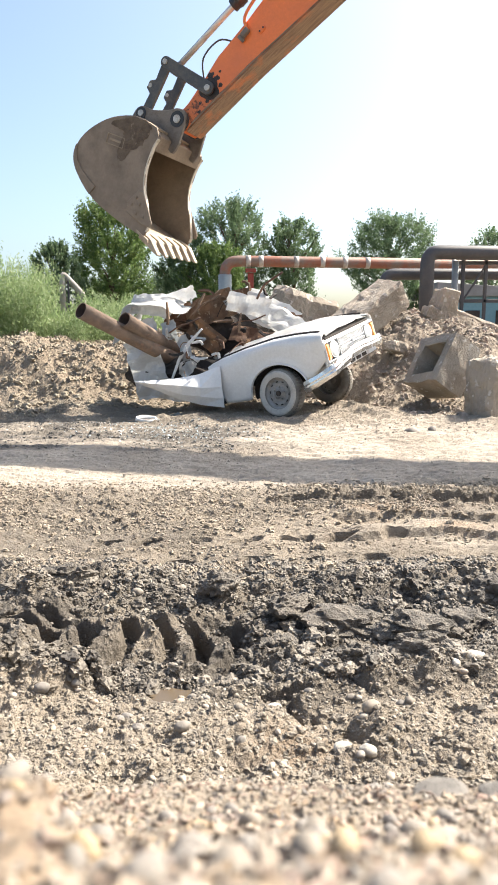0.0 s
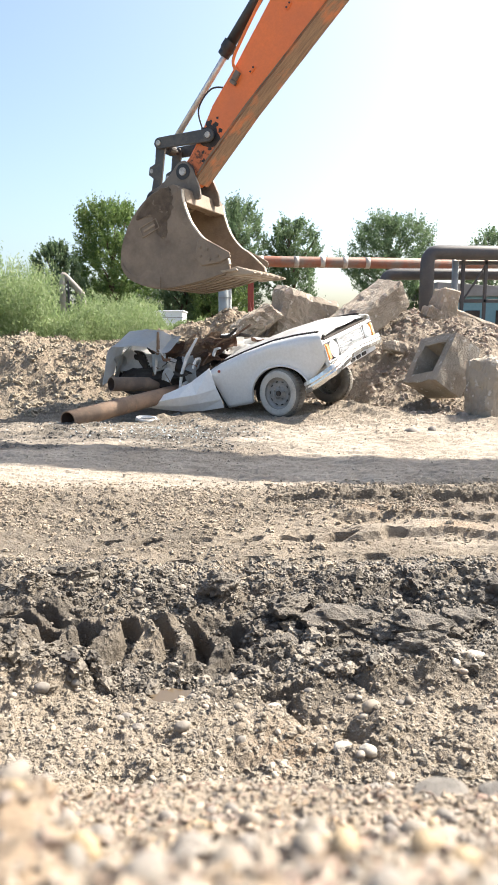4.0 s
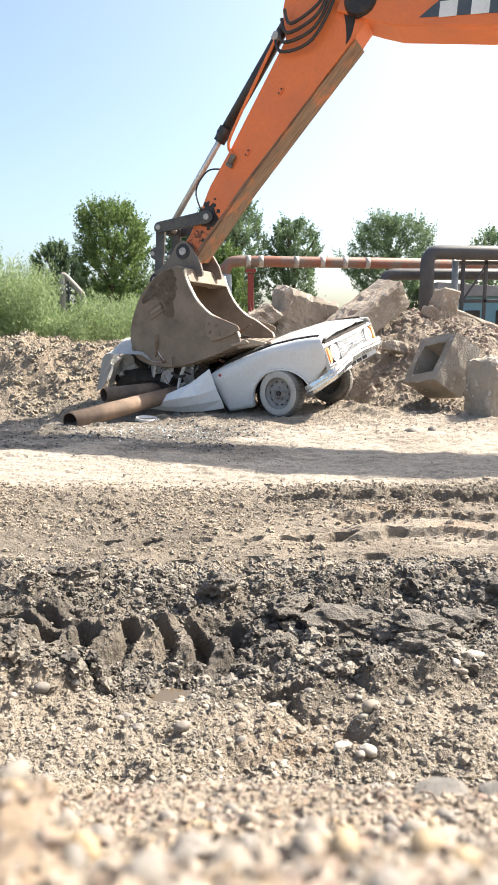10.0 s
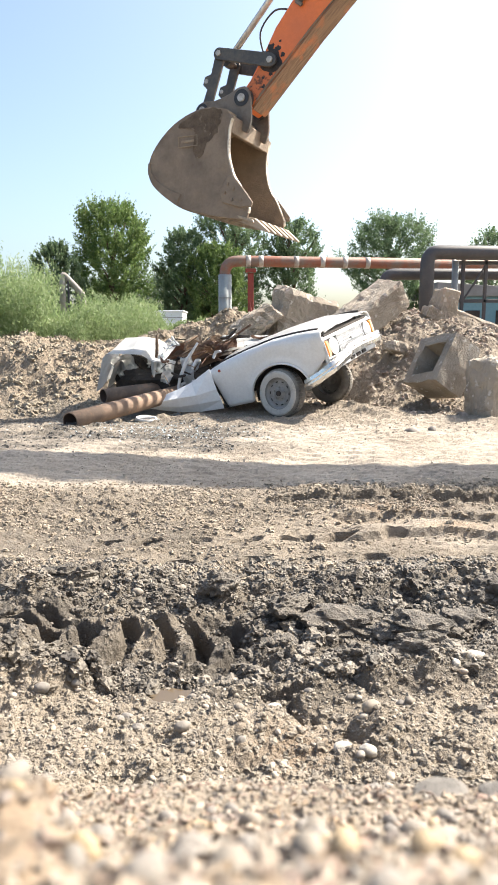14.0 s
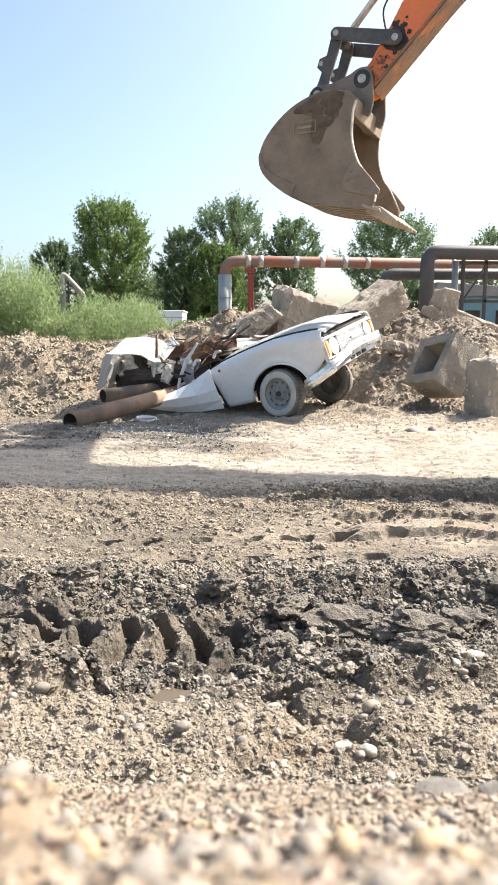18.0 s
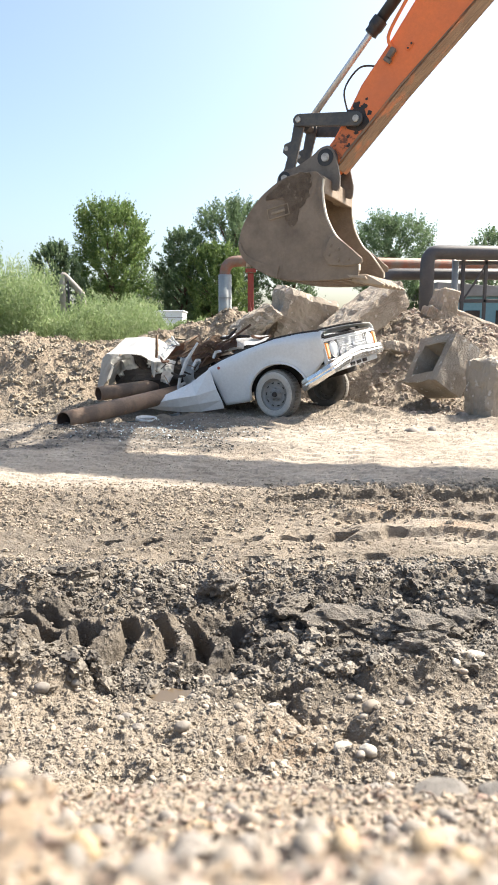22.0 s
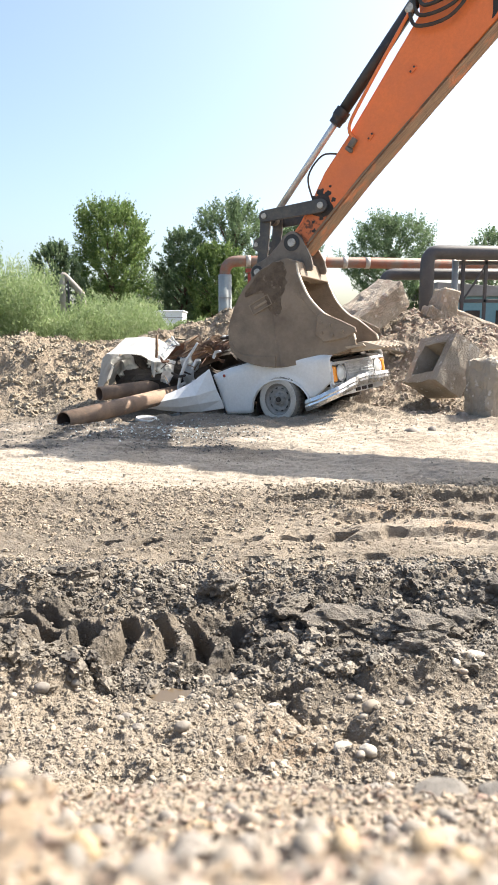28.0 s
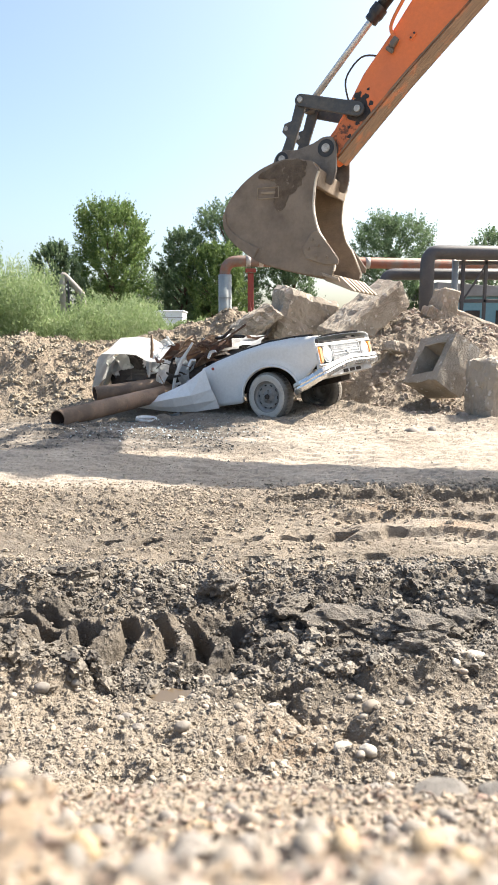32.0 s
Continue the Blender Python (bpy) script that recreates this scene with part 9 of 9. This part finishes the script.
    walk(brown[1], [
        (0, pose(-1.007, 0.947, 1.032, 0, 38, -15)), (1.72, pose(-1.007, 0.947, 1.032, 0, 38, -15)), (2, pose(-1.124, 0.947, 0.743, -20, -28, -15)),
        (9.45, pose(-1.124, 0.947, 0.743, -20, -28, -15)), (9.8, pose(-1.124, 0.947, 0.727, -20, -24, -15)), (28.4, pose(-1.124, 0.947, 0.727, -20, -24, -15)),
        (30.4, pose(-1.234, 0.947, 0.727, -20, -24, -15)), (31, pose(-1.194, 0.947, 0.727, -20, -24, -15)), (32, pose(-1.194, 0.947, 0.727, -20, -24, -15)),
    ])
    walk(brown[2], [
        (0, pose(-0.369, 0.897, 1.032, -40, 10, -10)), (1.72, pose(-0.369, 0.897, 1.032, -40, 10, -10)), (2, pose(-0.855, 0.947, 0.88, -50, -20, -10)),
        (9.45, pose(-0.855, 0.947, 0.88, -50, -20, -10)), (9.8, pose(-0.855, 0.947, 0.856, -55, -20, -10)), (28.4, pose(-0.855, 0.947, 0.856, -55, -20, -10)),
        (30.4, pose(-0.965, 0.947, 0.856, -55, -20, -10)), (31, pose(-0.925, 0.947, 0.856, -55, -20, -10)), (32, pose(-0.925, 0.947, 0.856, -55, -20, -10)),
    ])
    walk(brown[3], [
        (0, pose(-1.397, 1.347, 1.286, 0, 10, 0)), (1.72, pose(-1.397, 1.347, 1.286, 0, 10, 0)), (2, pose(-1.58, 1.247, 0.749, -20, -10, 0)),
        (9.45, pose(-1.58, 1.247, 0.749, -20, -10, 0)), (9.8, pose(-1.58, 1.247, 0.716, -20, -10, 0)), (28.4, pose(-1.58, 1.247, 0.716, -20, -10, 0)),
        (30.4, pose(-1.69, 1.247, 0.716, -20, -10, 0)), (31, pose(-1.65, 1.247, 0.716, -20, -10, 0)), (32, pose(-1.65, 1.247, 0.716, -20, -10, 0)),
    ])
    walk(brown[4], [
        (0, pose(-0.747, 1.447, 1.561, -20, -10, -10)), (1.72, pose(-0.747, 1.447, 1.561, -20, -10, -10)), (2, pose(-0.982, 1.347, 0.897, -60, 0, -10)),
        (9.45, pose(-0.982, 1.347, 0.897, -60, 0, -10)), (9.8, pose(-1.016, 1.347, 0.88, -60, 0, -10)), (28.4, pose(-1.016, 1.347, 0.88, -60, 0, -10)),
        (30.4, pose(-1.126, 1.347, 0.88, -60, 0, -10)), (31, pose(-1.086, 1.347, 0.88, -60, 0, -10)), (32, pose(-1.086, 1.347, 0.88, -60, 0, -10)),
    ])
    walk(pillar, [
        (0, pose(-1.383, 0.797, 0.804, 0, 18, -20)), (1.72, pose(-1.383, 0.797, 0.804, 0, 18, -20)), (2, pose(-1.371, 0.797, 0.605, 0, 4, -20)),
        (9.45, pose(-1.371, 0.797, 0.605, 0, 4, -20)), (9.8, pose(-1.387, 0.797, 0.557, 0, 8, -20)), (28.4, pose(-1.387, 0.797, 0.557, 0, 8, -20)),
        (30.4, pose(-1.497, 0.797, 0.557, 0, 8, -20)), (31, pose(-1.457, 0.797, 0.557, 0, 8, -20)), (32, pose(-1.457, 0.797, 0.557, 0, 8, -20)),
    ])
    walk(pale[0], [
        (0, pose(-1.292, 0.847, 0.802, 0, -20, -20)), (1.72, pose(-1.292, 0.847, 0.802, 0, -20, -20)), (2, pose(-1.232, 0.847, 0.506, 0, -10, -20)),
        (9.45, pose(-1.232, 0.847, 0.506, 0, -10, -20)), (9.8, pose(-1.264, 0.847, 0.49, 0, -8, -20)), (28.4, pose(-1.264, 0.847, 0.49, 0, -8, -20)),
        (30.4, pose(-1.374, 0.847, 0.49, 0, -8, -20)), (31, pose(-1.334, 0.847, 0.49, 0, -8, -20)), (32, pose(-1.334, 0.847, 0.49, 0, -8, -20)),
    ])
    walk(pale[1], [
        (0, pose(-1.544, 0.997, 1.119, 0, -15, -20)), (1.72, pose(-1.544, 0.997, 1.119, 0, -15, -20)), (2, pose(-1.693, 0.947, 0.679, -10, -15, -20)),
        (9.45, pose(-1.693, 0.947, 0.679, -10, -15, -20)), (9.8, pose(-1.71, 0.947, 0.638, -10, -15, -20)), (28.4, pose(-1.71, 0.947, 0.638, -10, -15, -20)),
        (30.4, pose(-1.82, 0.947, 0.638, -10, -15, -20)), (31, pose(-1.78, 0.947, 0.638, -10, -15, -20)), (32, pose(-1.78, 0.947, 0.638, -10, -15, -20)),
    ])
    walk(pale[2], [
        (0, pose(-1.25, 0.797, 0.605, -10, 35, -20)), (1.72, pose(-1.25, 0.797, 0.605, -10, 35, -20)), (2, pose(-1.537, 0.847, 0.563, -10, 15, -20)),
        (9.45, pose(-1.537, 0.847, 0.563, -10, 15, -20)), (9.8, pose(-1.554, 0.847, 0.538, -10, 15, -20)), (28.4, pose(-1.554, 0.847, 0.538, -10, 15, -20)),
        (30.4, pose(-1.664, 0.847, 0.538, -10, 15, -20)), (31, pose(-1.624, 0.847, 0.538, -10, 15, -20)), (32, pose(-1.624, 0.847, 0.538, -10, 15, -20)),
    ])
    walk(low_mass, [
        (0, pose(-1.405, 1.297, 0.497, 0, 3, -20)), (1.72, pose(-1.405, 1.297, 0.497, 0, 3, -20)), (2, pose(-1.549, 1.297, 0.43, 0, -2, -20)),
        (9.45, pose(-1.549, 1.297, 0.43, 0, -2, -20)), (9.8, pose(-1.549, 1.297, 0.413, 0, -2, -20)), (28.4, pose(-1.549, 1.297, 0.413, 0, -2, -20)),
        (30.4, pose(-1.659, 1.297, 0.413, 0, -2, -20)), (31, pose(-1.619, 1.297, 0.413, 0, -2, -20)), (32, pose(-1.619, 1.297, 0.413, 0, -2, -20)),
    ])
    walk(high_mass, [
        (0, pose(-0.797, 1.597, 1.122, 0, 6, -15)), (1.72, pose(-0.797, 1.597, 1.122, 0, 6, -15)), (2, pose(-0.759, 1.647, 0.564, 0, -4, -15)),
        (9.45, pose(-0.759, 1.647, 0.564, 0, -4, -15)), (9.8, pose(-0.759, 1.647, 0.546, 0, -4, -15)), (28.4, pose(-0.759, 1.647, 0.546, 0, -4, -15)),
        (30.4, pose(-0.869, 1.647, 0.546, 0, -4, -15)), (31, pose(-0.829, 1.647, 0.546, 0, -4, -15)), (32, pose(-0.829, 1.647, 0.546, 0, -4, -15)),
    ])
    walk(spikes[0], [
        (0, pose(-0.65, 0.897, 1.198, 0, 0, -20)), (1.72, pose(-0.65, 0.897, 1.198, 0, 0, -20)), (2, pose(-1.299, 0.947, 0.92, 0, 10, -20)),
        (9.45, pose(-1.299, 0.947, 0.92, 0, 10, -20)), (9.8, pose(-1.284, 0.947, 0.88, 0, 10, -20)), (28.4, pose(-1.284, 0.947, 0.88, 0, 10, -20)),
        (30.4, pose(-1.394, 0.947, 0.88, 0, 10, -20)), (31, pose(-1.354, 0.947, 0.88, 0, 10, -20)), (32, pose(-1.354, 0.947, 0.88, 0, 10, -20)),
    ])
    walk(spikes[1], [
        (0, pose(-1.533, 0.897, 1.079, 0, -10, -20)), (1.72, pose(-1.533, 0.897, 1.079, 0, -10, -20)), (2, pose(-1.465, 0.947, 0.679, 0, -4, -20)),
        (9.45, pose(-1.465, 0.947, 0.679, 0, -4, -20)), (9.8, pose(-1.482, 0.947, 0.662, 0, -4, -20)), (28.4, pose(-1.482, 0.947, 0.662, 0, -4, -20)),
        (30.4, pose(-1.592, 0.947, 0.662, 0, -4, -20)), (31, pose(-1.552, 0.947, 0.662, 0, -4, -20)), (32, pose(-1.552, 0.947, 0.662, 0, -4, -20)),
    ])
    walk(spikes[2], [
        (0, pose(-1.209, 0.897, 1.316, 0, -20, -20)), (1.72, pose(-1.209, 0.897, 1.316, 0, -20, -20)), (2, pose(-0.961, 0.947, 0.799, 0, -18, -20)),
        (9.45, pose(-0.961, 0.947, 0.799, 0, -18, -20)), (9.8, pose(-0.977, 0.947, 0.775, 0, -18, -20)), (28.4, pose(-0.977, 0.947, 0.775, 0, -18, -20)),
        (30.4, pose(-1.087, 0.947, 0.775, 0, -18, -20)), (31, pose(-1.047, 0.947, 0.775, 0, -18, -20)), (32, pose(-1.047, 0.947, 0.775, 0, -18, -20)),
    ])
    walk(spikes[3], [
        (0, pose(-0.29, 0.897, 1.551, 0, -30, -20)), (1.72, pose(-0.29, 0.897, 1.551, 0, -30, -20)), (2, pose(-0.718, 0.947, 0.823, 0, -32, -20)),
        (9.45, pose(-0.718, 0.947, 0.823, 0, -32, -20)), (9.8, pose(-0.718, 0.947, 0.823, 0, -32, -20)), (28.4, pose(-0.718, 0.947, 0.823, 0, -32, -20)),
        (30.4, pose(-0.828, 0.947, 0.823, 0, -32, -20)), (31, pose(-0.788, 0.947, 0.823, 0, -32, -20)), (32, pose(-0.788, 0.947, 0.823, 0, -32, -20)),
    ])
    walk(cross_tube, [
        (0, pose(-0.575, 1.247, 1.528, 0, 10, 0)), (1.72, pose(-0.575, 1.247, 1.528, 0, 10, 0)), (2, pose(-0.712, 1.347, 1.021, 0, -4, 0)),
        (9.45, pose(-0.712, 1.347, 1.021, 0, -4, 0)), (9.8, pose(-0.713, 1.347, 0.996, 0, -6, 0)), (28.4, pose(-0.713, 1.347, 0.996, 0, -6, 0)),
        (30.4, pose(-0.823, 1.347, 0.996, 0, -6, 0)), (31, pose(-0.783, 1.347, 0.996, 0, -6, 0)), (32, pose(-0.783, 1.347, 0.996, 0, -6, 0)),
    ])
    walk(folds[0], [
        (0, pose(-1.83, 1.247, 1.487, -30, 8, -10)), (1.72, pose(-1.83, 1.247, 1.487, -30, 8, -10)), (2, pose(-1.998, 1.347, 0.662, -40, 4, -10)),
        (9.45, pose(-1.998, 1.347, 0.662, -40, 4, -10)), (9.8, pose(-2.017, 1.347, 0.595, -40, 4, -10)), (28.4, pose(-2.017, 1.347, 0.595, -40, 4, -10)),
        (30.4, pose(-2.127, 1.347, 0.595, -40, 4, -10)), (31, pose(-2.087, 1.347, 0.595, -40, 4, -10)), (32, pose(-2.087, 1.347, 0.595, -40, 4, -10)),
    ])
    walk(folds[1], [
        (0, pose(0.149, 1.147, 1.225, -40, 30, -10)), (1.72, pose(0.149, 1.147, 1.225, -40, 30, -10)), (2, pose(-0.343, 1.347, 0.846, -75, -14, -10)),
        (9.45, pose(-0.343, 1.347, 0.846, -75, -14, -10)), (9.8, pose(-0.342, 1.447, 0.827, -75, -14, -10)), (28.4, pose(-0.342, 1.447, 0.827, -75, -14, -10)),
        (30.4, pose(-0.452, 1.447, 0.827, -75, -14, -10)), (31, pose(-0.412, 1.447, 0.827, -75, -14, -10)), (32, pose(-0.412, 1.447, 0.827, -75, -14, -10)),
    ])
    walk(folds[2], [
        (0, pose(-1.862, 1.047, 0.999, 10, -16, -25)), (1.72, pose(-1.862, 1.047, 0.999, 10, -16, -25)), (2, pose(-2.179, 1.397, 0.533, 20, -20, -25)),
        (9.45, pose(-2.179, 1.397, 0.533, 20, -20, -25)), (9.8, pose(-2.232, 1.397, 0.491, 20, -20, -25)), (28.4, pose(-2.232, 1.397, 0.491, 20, -20, -25)),
        (30.4, pose(-2.342, 1.397, 0.491, 20, -20, -25)), (31, pose(-2.302, 1.397, 0.491, 20, -20, -25)), (32, pose(-2.302, 1.397, 0.491, 20, -20, -25)),
    ])
    walk(folds[3], [
        (0, pose(-1.531, 0.747, 0.289, 5, 10, -10)), (1.72, pose(-1.531, 0.747, 0.289, 5, 10, -10)), (2, pose(-1.197, 1.147, 0.67, -50, -14, -10)),
        (9.45, pose(-1.197, 1.147, 0.67, -50, -14, -10)), (9.8, pose(-1.197, 1.147, 0.654, -50, -14, -10)), (28.4, pose(-1.197, 1.147, 0.654, -50, -14, -10)),
        (30.4, pose(-1.307, 1.147, 0.654, -50, -14, -10)), (31, pose(-1.267, 1.147, 0.654, -50, -14, -10)), (32, pose(-1.267, 1.147, 0.654, -50, -14, -10)),
    ])
    walk(spare_wheel, [
        (0, pose(-1.939, 1.497, 0.528, 0, 0, -30)), (1.72, pose(-1.939, 1.497, 0.528, 0, 0, -30)), (2, pose(-2.129, 1.497, 0.485, 0, 8, -30)),
        (9.45, pose(-2.129, 1.497, 0.485, 0, 8, -30)), (9.8, pose(-2.147, 1.497, 0.451, 0, 8, -30)), (28.4, pose(-2.147, 1.497, 0.451, 0, 8, -30)),
        (30.4, pose(-2.257, 1.497, 0.451, 0, 8, -30)), (31, pose(-2.217, 1.497, 0.451, 0, 8, -30)), (32, pose(-2.217, 1.497, 0.451, 0, 8, -30)),
    ])
    walk(pipe_a, [
        (0, pose(-2.162, 8.95, 1.366, 0, 22.617, 48.951)), (1.72, pose(-2.162, 8.95, 1.366, 0, 22.617, 48.951)), (1.86, pose(-1.943, 7.85, 0.953, 0, 11.071, 66.161)),
        (2, pose(-2.104, 7.85, 0.185, 0, -2.403, 62.949)), (2.5, pose(-2.095, 7.85, 0.08, 0, -3.806, 63.132)), (3.5, pose(-2.095, 7.85, 0.08, 0, -3.806, 63.132)),
        (5.5, pose(-2.115, 7.85, 0.08, 0, -3.793, 62.745)), (6, pose(-2.155, 7.85, 0.212, 0, -0.886, 61.962)), (6.5, pose(-2.17, 7.85, 0.159, 0, -2.399, 61.662)),
        (9.45, pose(-2.159, 7.85, 0.126, 0, -2.756, 61.891)), (9.8, pose(-2.043, 7.75, 0.08, 0, -3.5, 64.564)), (19.2, pose(-2.043, 7.75, 0.08, 0, -3.5, 64.564)),
        (19.45, pose(-2.179, 7.75, 0.216, 0, -0.856, 61.92)), (20, pose(-2.163, 7.75, 0.139, 0, -2.173, 62.227)), (21, pose(-2.151, 7.75, 0.119, 0, -2.597, 62.457)),
        (21.5, pose(-2.114, 7.75, 0.087, 0, -3.318, 63.176)), (23.1, pose(-2.114, 7.75, 0.087, 0, -3.318, 63.176)), (23.5, pose(-2.171, 7.75, 0.113, 0, -3.086, 62.078)),
        (24.5, pose(-2.165, 7.75, 0.106, 0, -3.229, 62.196)), (25, pose(-2.114, 7.75, 0.087, 0, -3.318, 63.176)), (28.5, pose(-2.114, 7.75, 0.087, 0, -3.318, 63.176)),
        (29.5, pose(-2.166, 7.75, 0.087, 0, -3.336, 63.798)), (30, pose(-2.217, 7.75, 0.093, 0, -3.194, 63.774)), (30.5, pose(-2.236, 7.75, 0.093, 0, -3.201, 64.05)),
        (31, pose(-2.184, 7.75, 0.1, 0, -3.425, 64.08)), (32, pose(-2.184, 7.75, 0.106, 0, -3.283, 64.085)),
    ])
    walk(pipe_b, [
        (0, pose(-1.67, 9.3, 1.259, 0, 20.991, 59.219)), (1.72, pose(-1.67, 9.3, 1.259, 0, 20.991, 59.219)), (2, pose(-1.76, 9.55, 0.497, 0, 5.433, 46.397)),
        (2.5, pose(-1.914, 9.55, 0.372, 0, 2.43, 41.468)), (5.5, pose(-1.929, 9.55, 0.38, 0, 2.755, 41.014)), (6, pose(-1.934, 9.55, 0.49, 0, 4.568, 40.859)),
        (9.45, pose(-1.942, 9.55, 0.458, 0, 2.426, 40.598)), (9.8, pose(-2.008, 9.45, 0.231, 0, -2.793, 41.985)), (19.2, pose(-2.024, 9.45, 0.215, 0, -3.394, 41.553)),
        (19.6, pose(-2.091, 9.45, 0.309, 0, -2.96, 39.804)), (21.5, pose(-2.085, 9.45, 0.247, 0, -4.061, 39.956)), (28.5, pose(-2.07, 9.45, 0.247, 0, -4.094, 40.347)),
        (30.4, pose(-2.195, 9.45, 0.247, 0, -5.495, 29.744)), (32, pose(-2.132, 9.45, 0.247, 0, -5.541, 30.018)),
    ])


motions()
